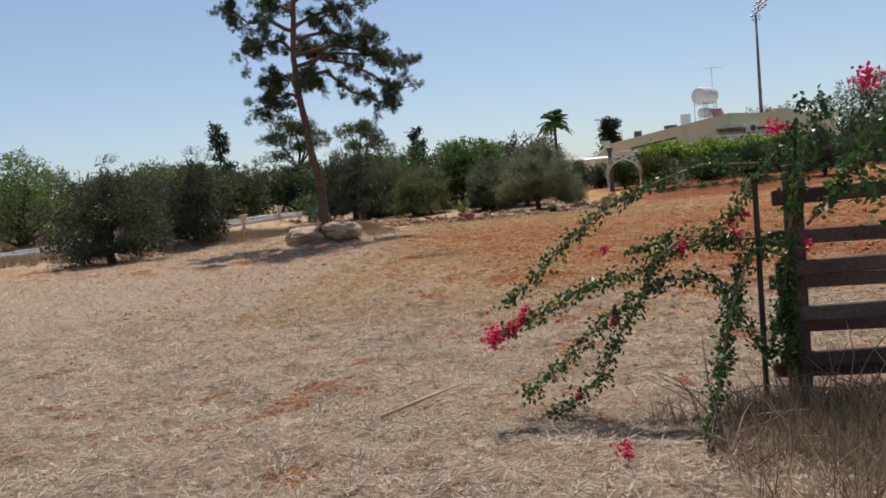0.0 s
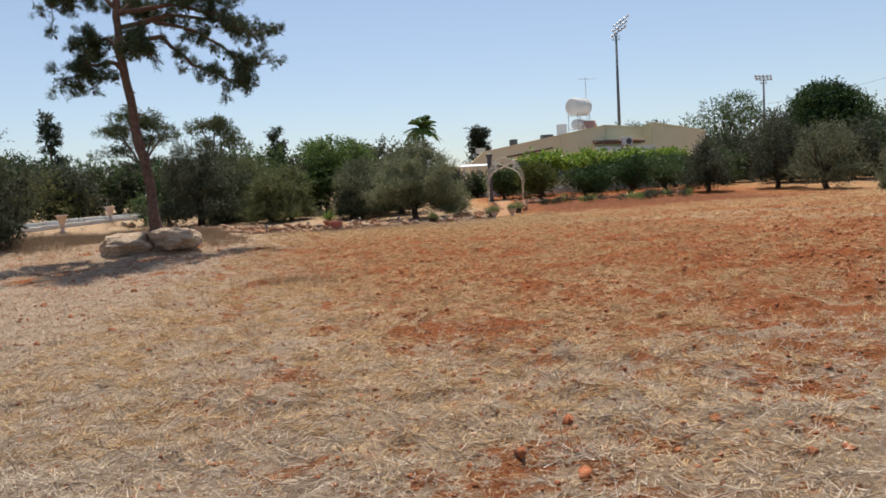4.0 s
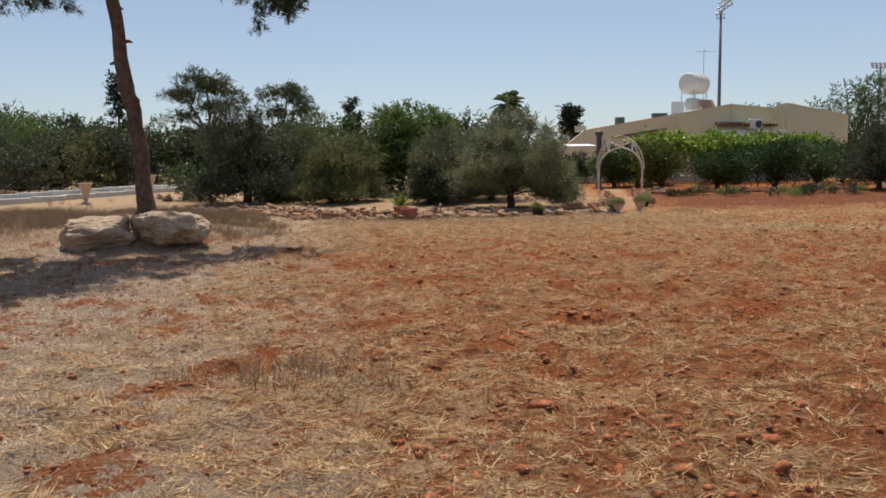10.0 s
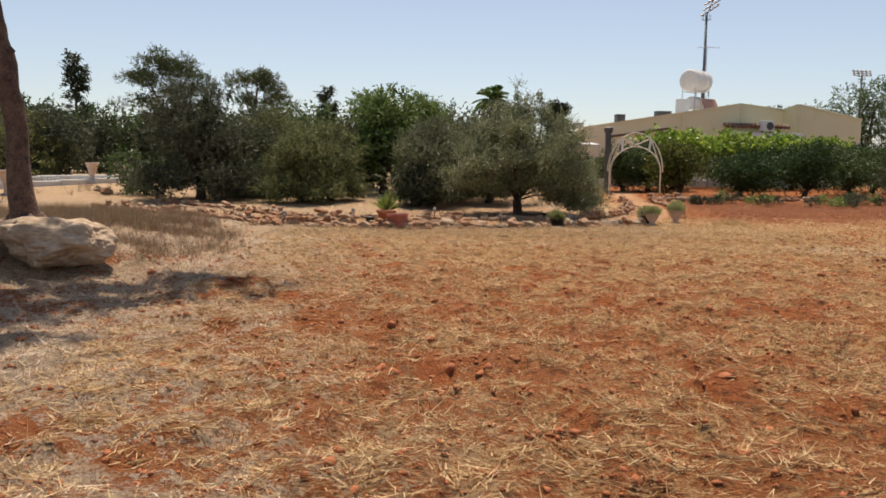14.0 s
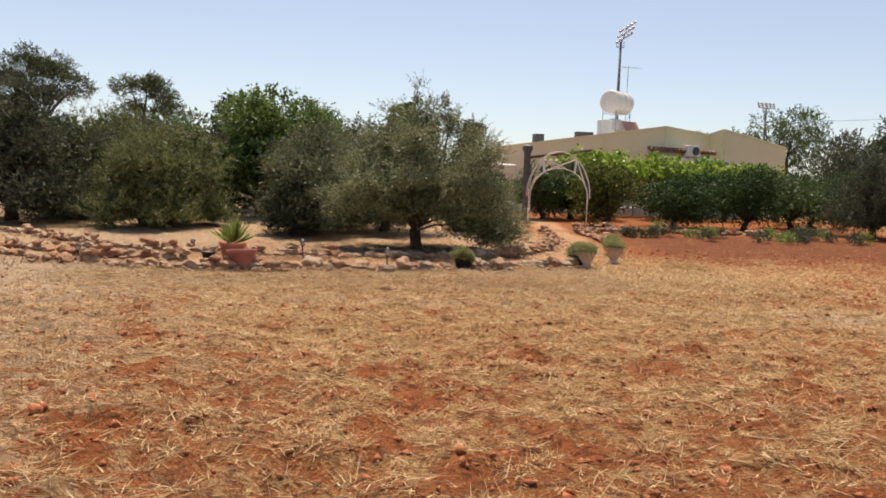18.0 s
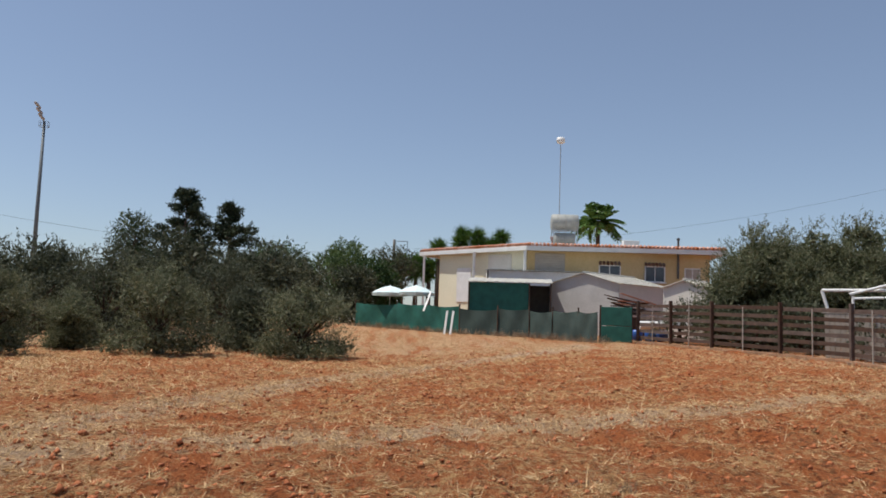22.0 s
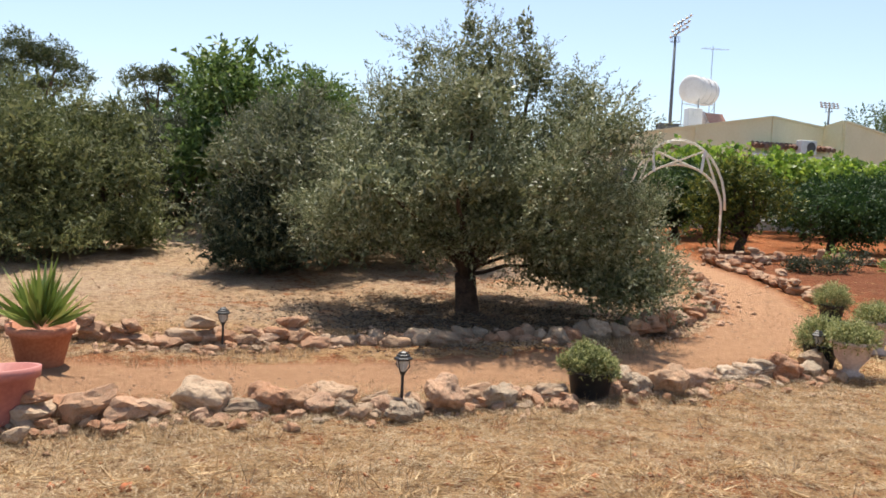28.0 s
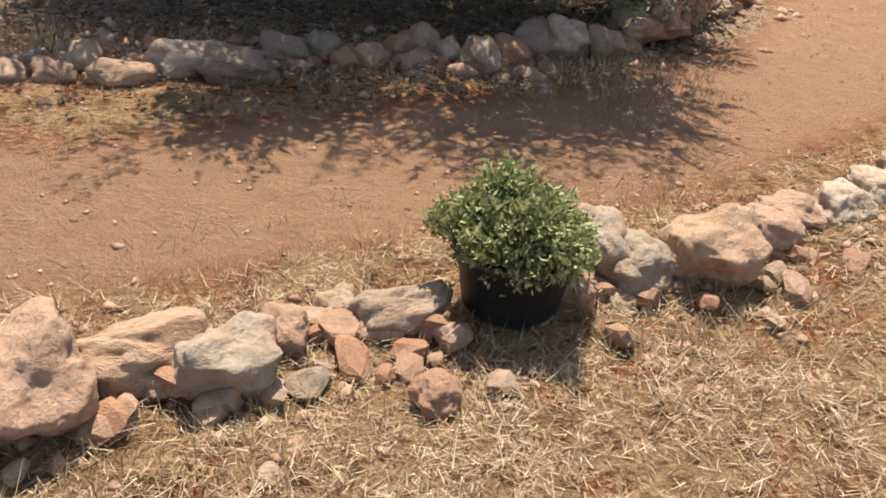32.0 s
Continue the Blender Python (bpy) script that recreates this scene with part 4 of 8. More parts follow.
            if rg.random() < 0.6:
                cones.append(q + Vector((rg.normal() * 0.08, rg.normal() * 0.08, -0.09)))
        part("limb", b, BARK, t, smooth=True)
    v = shoots(np.array(cl), np.array(dirs), 25, 0.13, 0.13, 0.016, rg, spread=0.75)
    meshed("crown", np_mesh("crown", slim(v), 3, PINE), t)
    cs = Shape()
    cs.lathe([(0.004, 0.06), (0.028, 0.042), (0.042, 0.0), (0.034, -0.04), (0.008, -0.065)], 7)
    cone_mesh = cs.mesh("pine_cone", CONE, True)
    for c in cones:
        o = part("pine_cone", cone_mesh, CONE, t)
        o.matrix_basis = pose(*c, rg.uniform(-30, 30), rg.uniform(-30, 30), rg.uniform(0, 360))


lone_pine()


# ---- stones ----
def stone_mesh(seed, level=2, flatness=0.8, mat=None, name="stone", cuts=9, rugged=1.0):
    """A broken limestone block: a ball cut by planes and roughened, about 1 m across."""
    rg = np.random.default_rng(seed)
    bm = bmesh.new()
    bmesh.ops.create_icosphere(bm, subdivisions=level, radius=0.5)
    v = np.array([x.co[:] for x in bm.verts])
    p = rg.uniform(2.5, 3.6)
    v = v * (0.5 / (np.abs(v) ** p).sum(1) ** (1 / p))[:, None]
    for _ in range(cuts):
        d = unit(rg.normal(size=3))
        lim = rg.uniform(0.36, 0.47) if level > 3 else rg.uniform(0.3, 0.44)
        k = v @ d
        v = v - np.outer(np.maximum(k - lim, 0), d) * 0.9
    def swell(freq, shift):
        return np.array([noise.noise(Vector(q) * freq + Vector((seed * 1.7, shift, 0))) for q in v])
    off = swell(2.3, 0) * 0.13 + swell(5.5, 3) * 0.05 - np.maximum(0, swell(7.0, 5) - 0.12) * 0.10
    if level > 3:
        off = off + swell(15, 7) * 0.022 - np.maximum(0, swell(21, 9) - 0.2) * 0.05
    v = v + unit(v) * off[:, None] * rugged
    v *= 0.5 / np.abs(v).max(0)
    v[:, 2] *= flatness
    for vert, p in zip(bm.verts, v):
        vert.co = p
    me = bpy.data.meshes.new(name)
    bm.to_mesh(me)
    bm.free()
    me.materials.append(mat or STONE)
    me.polygons.foreach_set("use_smooth", [level > 3] * len(me.polygons))
    return me


FINE_STONES = [stone_mesh(100 + i, 5, name="block") for i in range(10)]
STONES = [stone_mesh(200 + i, 3, cuts=12, rugged=1.25) for i in range(14)]


def in_stone(meshes, mat):
    """The same shapes in another kind of stone."""
    out = []
    for me in meshes:
        c = me.copy()
        c.materials.clear()
        c.materials.append(mat)
        out.append(c)
    return out


FAR_BLOCKS = [stone_mesh(140 + i, 4) for i in range(10)]
BACK_KINDS = [FAR_BLOCKS, in_stone(FAR_BLOCKS, STONE_GREY), in_stone(FAR_BLOCKS, STONE_RUST)]
KINDS = [FINE_STONES, in_stone(FINE_STONES, STONE_GREY), in_stone(FINE_STONES, STONE_RUST)]
RUST_STONES = STONES[:5] + in_stone(STONES, STONE_RUST)
RUBBLE = [stone_mesh(260 + i, 2, mat=STONE if i % 3 == 0 else STONE_RUST, cuts=12, rugged=1.2) for i in range(12)]


def along(pts, step, rg):
    """Places along a line, at about that step, with its heading."""
    out, carry = [], 0.0
    for (ax, ay), (bx, by) in zip(pts, pts[1:]):
        ln = math.hypot(bx - ax, by - ay)
        s = carry
        while s < ln:
            out.append((ax + (bx - ax) * s / ln, ay + (by - ay) * s / ln, math.atan2(by - ay, bx - ax)))
            s += step * rg.uniform(0.8, 1.25)
        carry = s - ln
    return out


def stone_row(name, pts, label, size, seed, second=0.5, spill=0.5, skip=None, heroes=(), stones=None):
    rg = np.random.default_rng(seed)
    row = thing(name, label, "stone edging", kind="structure")
    def put(x, y, zz, s, turn, meshes):
        o = part("stone", meshes[rg.integers(len(meshes))], STONE, row)
        sc = (s * rg.uniform(0.95, 1.35), s * rg.uniform(0.75, 1.0), s * rg.uniform(0.62, 0.95))
        o.matrix_basis = pose(x, y, zz + sc[2] * 0.34, rg.uniform(-9, 9), rg.uniform(-9, 9), math.degrees(turn) + rg.uniform(-24, 24)) @ Matrix.Diagonal((*sc, 1))
        return sc[2]
    for x, y, w, v, kind in heroes:
        o = part("stone", (KINDS if y < 39.9 else BACK_KINDS)[kind][rg.integers(10)], STONE, row)
        tall = v * 0.92
        o.matrix_basis = pose(x, y, gz(x, y) + tall * 0.40, rg.uniform(12, 30), rg.uniform(-9, 9), 16 + rg.uniform(-14, 14)) @ Matrix.Diagonal((w * 1.22, v * rg.uniform(1.1, 1.3), tall * 1.35, 1))
    for x, y, a in along(pts, size * 0.8, rg):
        if skip and skip(x, y):
            continue
        s = size * rg.uniform(0.75, 1.3)
        ms = stones or STONES
        hgt = put(x + rg.normal() * 0.04, y + rg.normal() * 0.05, gz(x, y), s, a, ms)
        if rg.random() < second:
            put(x + rg.normal() * 0.08, y + rg.normal() * 0.06, gz(x, y) + hgt * 0.62, s * rg.uniform(0.55, 0.85), a, ms)
        if rg.random() < spill:
            side = rg.choice([-1, 1])
            d = rg.uniform(0.16, 0.34)
            put(x - side * d * math.sin(a), y + side * d * math.cos(a), gz(x, y) - 0.02, s * rg.uniform(0.25, 0.5), a, ms)


def wedge_stones(name, pts, step, seed, wide, shift, sizes):
    """Small stones packed between and before the large ones of a row."""
    rg = np.random.default_rng(seed)
    row = bpy.data.objects[name]
    for x, y, q in along(pts, step, rg):
        if math.hypot(x - POT[0], y - POT[1]) < 0.2:
            continue
        s = rg.uniform(*sizes) * rg.uniform(0.6, 1.0)
        d = rg.normal() * wide + shift
        o = part("stone", RUBBLE[rg.integers(len(RUBBLE))], STONE, row)
        o.matrix_basis = pose(x - d * math.sin(q), y + d * math.cos(q), gz(x, y) + s * 0.22, rg.uniform(-25, 25), rg.uniform(-25, 25), rg.uniform(0, 360)) @ Matrix.Diagonal((s * 1.2, s, s * 0.9, 1))


POT = (3.93, 38.52)
# the stones one can tell apart: x, y, width, height, kind of stone
HERO = ((2.74, 38.07, 0.24, 0.29, 2), (2.92, 38.2, 0.34, 0.19, 0), (3.16, 38.18, 0.24, 0.22, 1), (3.28, 38.31, 0.13, 0.14, 2), (3.36, 38.38, 0.11, 0.09, 0), (3.42, 38.47, 0.11, 0.11, 0), (3.61, 38.42, 0.28, 0.15, 0), (3.54, 38.35, 0.14, 0.08, 2), (4.12, 38.52, 0.12, 0.17, 2), (4.35, 38.63, 0.24, 0.2, 0), (4.63, 38.69, 0.29, 0.29, 0), (4.91, 38.85, 0.22, 0.19, 2), (5.06, 38.99, 0.24, 0.17, 2), (5.31, 39.06, 0.27, 0.18, 0), (3.66, 38.08, 0.11, 0.11, 2), (4.24, 38.7, 0.17, 0.24, 1), (5.55, 39.2, 0.29, 0.19, 0), (5.77, 39.31, 0.3, 0.21, 0), (5.95, 39.25, 0.27, 0.26, 2), (6.44, 39.67, 0.3, 0.28, 0), (6.2, 39.36, 0.28, 0.18, 1))
HERO_LEFT = ((2.49, 38.25, 0.12, 0.1, 2), (2.25, 38.19, 0.2, 0.11, 0), (2.38, 38.05, 0.15, 0.12, 2), (2.29, 37.99, 0.12, 0.13, 2), (2.52, 38.02, 0.16, 0.14, 0), (2.41, 37.83, 0.18, 0.13, 1), (2.5, 37.89, 0.13, 0.14, 1), (2.2, 37.97, 0.14, 0.08, 0), (1.1, 37.92, 0.36, 0.24, 0), (1.52, 38.02, 0.24, 0.22, 2), (1.72, 38.04, 0.24, 0.2, 0), (1.38, 37.9, 0.28, 0.12, 1), (1.96, 38.14, 0.3, 0.2, 0), (1.88, 37.95, 0.2, 0.15, 2), (2.04, 37.94, 0.13, 0.11, 1))
HERO_BACK = ((2.01, 40.34, 0.21, 0.11, 1), (2.21, 40.2, 0.17, 0.15, 2), (2.28, 40.39, 0.15, 0.19, 0), (2.46, 40.22, 0.31, 0.15, 0), (2.68, 40.38, 0.3, 0.21, 1), (2.97, 40.39, 0.33, 0.19, 1), (3.19, 40.63, 0.22, 0.19, 1), (3.36, 40.76, 0.17, 0.17, 1), (3.49, 40.6, 0.13, 0.13, 2), (3.62, 40.64, 0.18, 0.15, 2), (3.77, 40.82, 0.2, 0.16, 2), (3.91, 40.9, 0.17, 0.19, 0), (3.86, 40.67, 0.23, 0.11, 2), (4.04, 40.76, 0.12, 0.17, 0), (4.18, 40.64, 0.19, 0.22, 1), (4.39, 40.77, 0.17, 0.19, 2), (4.56, 41.0, 0.27, 0.22, 1), (4.76, 41.03, 0.21, 0.25, 0), (4.97, 40.99, 0.2, 0.21, 1))
HERO_BEND = ((1.71, 40.13, 0.26, 0.14, 2), (1.8, 40.28, 0.21, 0.13, 0), (1.95, 40.2, 0.21, 0.13, 2), (5.2, 41.3, 0.23, 0.24, 1), (5.47, 41.53, 0.27, 0.27, 2), (5.85, 41.9, 0.25, 0.19, 2), (6.03, 42.02, 0.27, 0.19, 0), (6.36, 42.4, 0.29, 0.28, 2), (6.83, 42.94, 0.29, 0.24, 2))
stone_row("stone_row_front", FRONT_ROW, "low row of pale limestone blocks edging the path", 0.25, 21, 0.3, 0.8, skip=lambda x, y: x > 0.95, heroes=HERO + HERO_LEFT, stones=RUST_STONES)
stone_row("stone_row_back", BACK_ROW, "tumbled double row of reddish field stones under the olives", 0.25, 22, 0.6, 0.5, skip=lambda x, y: 1.65 < x < 5.1, heroes=HERO_BACK + HERO_BEND, stones=RUST_STONES)
wedge_stones("stone_row_front", FRONT_ROW, 0.03, 26, 0.13, -0.06, (0.06, 0.15))
wedge_stones("stone_row_back", BACK_ROW[4:13], 0.017, 27, 0.12, -0.14, (0.05, 0.14))
stone_row("stone_row_left", [(-9.5, 43.4), (-6.6, 41.2), (-4.2, 39.7), (-2.6, 39.0), (-1.2, 38.6)], "loose row of stones between the walkway strips", 0.27, 23, 0.7, 0.8, stones=RUST_STONES)
stone_row("stone_row_path", [(9.6, 49.4), (9.35, 47.5), (9.25, 46.0), (9.05, 44.3), (9.0, 43.8)], "row of red stones along the path to the arch", 0.27, 24, 0.6, 0.5, stones=RUST_STONES)
stone_row("stone_row_bed", [(9.9, 49.0), (12.2, 49.6), (14.2, 49.5), (16.8, 49.8), (20.0, 51.0)], "row of red stones behind the flower bed", 0.28, 25, 0.5, 0.4, stones=RUST_STONES)


BOULDER_R, BOULDER_L = (-4.5, 29.0), (-5.85, 28.75)


def boulders():
    for x, y, sx, sy, sz, turn, seed in ((BOULDER_R[0], BOULDER_R[1], 1.5, 1.15, 0.8, -10, 31), (BOULDER_L[0], BOULDER_L[1], 1.45, 1.1, 0.76, 14, 37)):
        me = stone_mesh(seed, 6, 1.0, BOULDER, "boulder", 12, 0.9)
        o = tagged(new("boulder", me), "large pale weathered limestone boulder beside the pine", "rock", "boulders by the pine")
        o.matrix_basis = pose(x, y, gz(x, y) + sz * 0.27, 0, 0, turn) @ Matrix.Diagonal((sx, sy, sz, 1))


boulders()


# ---- garden things ----
def urn(x, y, s, seed, label):
    """A footed cast-stone planter with a grey-green shrub in it."""
    t = thing("garden_urn", label, "planter", "urns by the path")
    z = gz(x, y)
    b = Shape()
    b.lathe([(0.15 * s, 0), (0.16 * s, 0.04 * s), (0.09 * s, 0.08 * s), (0.10 * s, 0.13 * s), (0.20 * s, 0.26 * s), (0.235 * s, 0.40 * s), (0.265 * s, 0.42 * s), (0.265 * s, 0.46 * s), (0.235 * s, 0.46 * s), (0.21 * s, 0.40 * s)], 24, x, y, z)
    part("bowl", b, CONCPOT, t, smooth=True)
    rg = np.random.default_rng(seed)
    base, out = crown_points([(x, y, z + 0.5 * s, 0.27 * s, 0.27 * s, 0.15 * s)], 900, rg, 0.3)
    v = shoots(base, out + np.array([0, 0, 0.5]), 8, 0.075, 0.028, 0.011, rg)
    meshed("foliage", np_mesh("foliage", v, 4, SHRUBL), t)


urn(6.67, 39.42, 0.74, 41, "pale footed cast stone urn with a low grey-green shrub")
urn(7.68, 40.55, 0.8, 42, "weathered terracotta toned urn with a clipped green shrub")


def dark_pot(x, y, r, seed):
    t = thing("potted_shrub", "low grey-green shrub spilling over a dark pot", "potted plant", "shrubs by the urns")
    z = gz(x, y)
    b = Shape()
    b.lathe([(0.12, 0), (0.16, 0.2), (0.175, 0.22), (0.14, 0.22)], 20, x, y, z)
    part("pot", b, BLACK, t, smooth=True)
    rg = np.random.default_rng(seed)
    base, out = crown_points([(x, y, z + 0.3, r, r, 0.16)], 900, rg, 0.3)
    meshed("foliage", np_mesh("foliage", shoots(base, out + np.array([0, 0, 0.4]), 8, 0.08, 0.028, 0.011, rg), 4, SHRUBL), t)


dark_pot(6.62, 39.85, 0.2, 44)
dark_pot(8.35, 42.5, 0.2, 45)




def pot_shrub():
    x, y = POT
    t = thing("potted_shrub", "dense grey-green shrub in a black plastic pot among the stones", "potted plant")
    z = gz(x, y)
    b = Shape()
    b.lathe([(0.13, 0), (0.145, 0.02), (0.175, 0.2), (0.19, 0.2), (0.19, 0.225), (0.165, 0.225), (0.16, 0.19)], 28, x, y, z)
    part("pot", b, BLACK, t, smooth=True)
    rg = np.random.default_rng(43)
    lobes = [(x, y, z + 0.26, 0.17, 0.17, 0.10), (x - 0.09, y - 0.03, z + 0.22, 0.12, 0.12, 0.08), (x + 0.09, y + 0.02, z + 0.26, 0.09, 0.11, 0.08), (x, y - 0.05, z + 0.25, 0.13, 0.11, 0.09)]
    heads, way = crown_points(lobes, 42, rg, 0.5)
    pick = rg.integers(0, 42, 2400)
    ball = unit(rg.normal(size=(2400, 3))) * rg.random((2400, 1)) ** 0.4
    v = shoots(heads[pick] + ball * 0.05, way[pick] * 0.6 + ball * 0.5 + np.array([0, 0, 0.4]), 9, 0.06, 0.025, 0.011, rg)
    meshed("foliage", np_mesh("foliage", v, 4, SHRUBL), t)


pot_shrub()


def big_pot(x, y, s, mat, tilt, label, plant=True, rim_r=0.30):
    z = gz(x, y)
    t = thing("flower_pot", label, "flower pot", "large pots on the stones", at=pose(x, y, z, tilt, tilt * 0.6, 0))
    b = Shape()
    b.lathe([(0.2 * s, 0), (0.21 * s, 0.02 * s), (0.285 * s, 0.34 * s), (rim_r * 1.04 * s, 0.34 * s), (rim_r * 1.07 * s, 0.42 * s), (0.28 * s, 0.42 * s), (0.26 * s, 0.34 * s)], 28)
    part("pot", b, mat, t, smooth=True)
    if plant:
        rg = np.random.default_rng(47)
        n = 80
        a = rg.random(n) * 6.283
        el = rg.uniform(0.35, 1.5, n)
        d = np.stack([np.cos(a) * np.cos(el), np.sin(a) * np.cos(el), np.sin(el)], 1)
        v = leaf_verts(np.array([[0, 0, 0.36 * s]]) + d * 0.05, d, rg.uniform(0.34, 0.62, n), 0.05 * np.ones(n), rg, 0.1)
        meshed("foliage", np_mesh("foliage", v, 4, AGAVE), t)


big_pot(-0.45, 39.2, 0.82, TERRA, 3, "terracotta pot with a spiky yellow-green yucca")
big_pot(-0.1, 37.6, 0.82, PINKPOT, -5, "faded red plastic pot standing empty before the stones", plant=False)
# Added black pot where only the yucca pot's shadow shows dark.
big_pot(-0.85, 38.9, 0.42, BLACK, 0, "small black pot added for the shadow behind the yucca", plant=False)


def solar_lamp(x, y, label, tall=0.42):
    z = gz(x, y)
    t = thing("solar_lamp", label, "garden lamp", "solar path lamps", at=pose(x, y, z))
    k = tall / 0.42
    p = Shape()
    p.tube([(0, 0, -0.05), (0, 0, 0.245 * k)], 0.011, 8)
    p.tube([(0, 0, 0.235 * k), (0, 0, 0.262 * k)], [0.018, 0.026], 10)
    part("stake", p, BLACK, t)
    g = Shape()
    g.lathe([(0.026, 0.262 * k), (0.052, 0.345 * k), (0.05, 0.35 * k)], 8)
    part("lens", g, LAMPG, t)
    for j in range(4):
        a = math.pi / 4 + j * math.pi / 2
        s = Shape()
        s.tube([(0.028 * math.cos(a), 0.028 * math.sin(a), 0.26 * k), (0.055 * math.cos(a + 0.25), 0.055 * math.sin(a + 0.25), 0.30 * k), (0.055 * math.cos(a), 0.055 * math.sin(a), 0.35 * k)], 0.0045, 5)
        part("bar", s, BLACK, t)
    c = Shape()
    c.lathe([(0.064, 0.343 * k), (0.068, 0.352 * k), (0.066, 0.358 * k), (0.05, 0.368 * k), (0.05, 0.378 * k), (0.034, 0.388 * k), (0.034, 0.396 * k), (0.012, 0.405 * k)], 6)
    part("cap", c, BLACK, t, smooth=False)


for lx, ly, tall in ((2.44, 38.14, 0.42), (0.85, 40.06, 0.4), (-2.9, 38.0, 0.36), (-1.4, 40.6, 0.3), (6.5, 39.7, 0.4)):
    solar_lamp(lx, ly, "small black lantern-shaped solar lamp on a stake", tall)


def garden_arch():
    """Welded tube arch: two frames of double hoops with a zigzag between, on four legs."""
    x0, y0 = 10.15, 49.95
    t = thing("garden_arch", "cream-painted welded metal garden arch with zigzag bracing", "arch")
    ux, uy = 0.93, -0.36    # across the way
    vx, vy = 0.36, 0.93
    wdt, hgt, dep = 2.0, 2.08, 0.42
    zb = gz(x0, y0)
    def P(u, v, z):
        return (x0 - ux * (wdt / 2) + ux * u + vx * v, y0 - uy * (wdt / 2) + uy * u + vy * v, zb + z)
    def hoop2(r, v):
        pts = [P(-r, v, -0.05), P(-r, v, hgt - wdt / 2)]
        pts += [P(r * math.cos(math.pi - math.pi * i / 18), v, hgt - wdt / 2 + r * math.sin(math.pi - math.pi * i / 18)) for i in range(1, 18)]
        return pts + [P(r, v, hgt - wdt / 2), P(r, v, -0.05)]
    R = wdt / 2
    def ring(r, a, v):
        return P(r * math.cos(a), v, hgt - R + r * math.sin(a))
    def crest(a, v):
        return P((R + 0.08) * math.cos(a), v, hgt - R + (R + 0.56) * math.sin(a))
    for v in (-dep / 2, dep / 2):
        s = Shape()
        s.tube(hoop2(R, v), 0.016, 8)
        part("hoop", s, ARCHM, t, smooth=True)
        s = Shape()
        s.tube([crest(math.radians(a), v) for a in range(0, 181, 12)], 0.015, 8)
        part("outer_hoop", s, ARCHM, t, smooth=True)
        for a in (58, 122):
            s = Shape()
            s.tube([ring(R - 0.02, math.radians(a), v), crest(math.radians(a), v)], 0.026, 8)
            part("strut", s, WHITE, t)
        for a, b in ((58, 112), (122, 68), (58, 25), (122, 155)):
            s = Shape()
            s.tube([crest(math.radians(a), v), ring(R, math.radians(b), v)], 0.014, 6)
            part("brace", s, ARCHM, t)
    for sg in (-1, 1):
        for j in range(4):
            z0 = 0.02 + j * 0.27
            s = Shape()
            s.tube([P(sg * R, -dep / 2, z0), P(sg * R, dep / 2, z0 + 0.135), P(sg * R, -dep / 2, z0 + 0.27)], 0.01, 6)
            part("brace", s, ARCHM, t)
    for a in (0.35, 0.9, 1.57, 2.24, 2.8):
        s = Shape()
        s.tube([ring(R, a, -dep / 2), ring(R, a, dep / 2)], 0.013, 6)
        part("crossbar", s, ARCHM, t)


garden_arch()


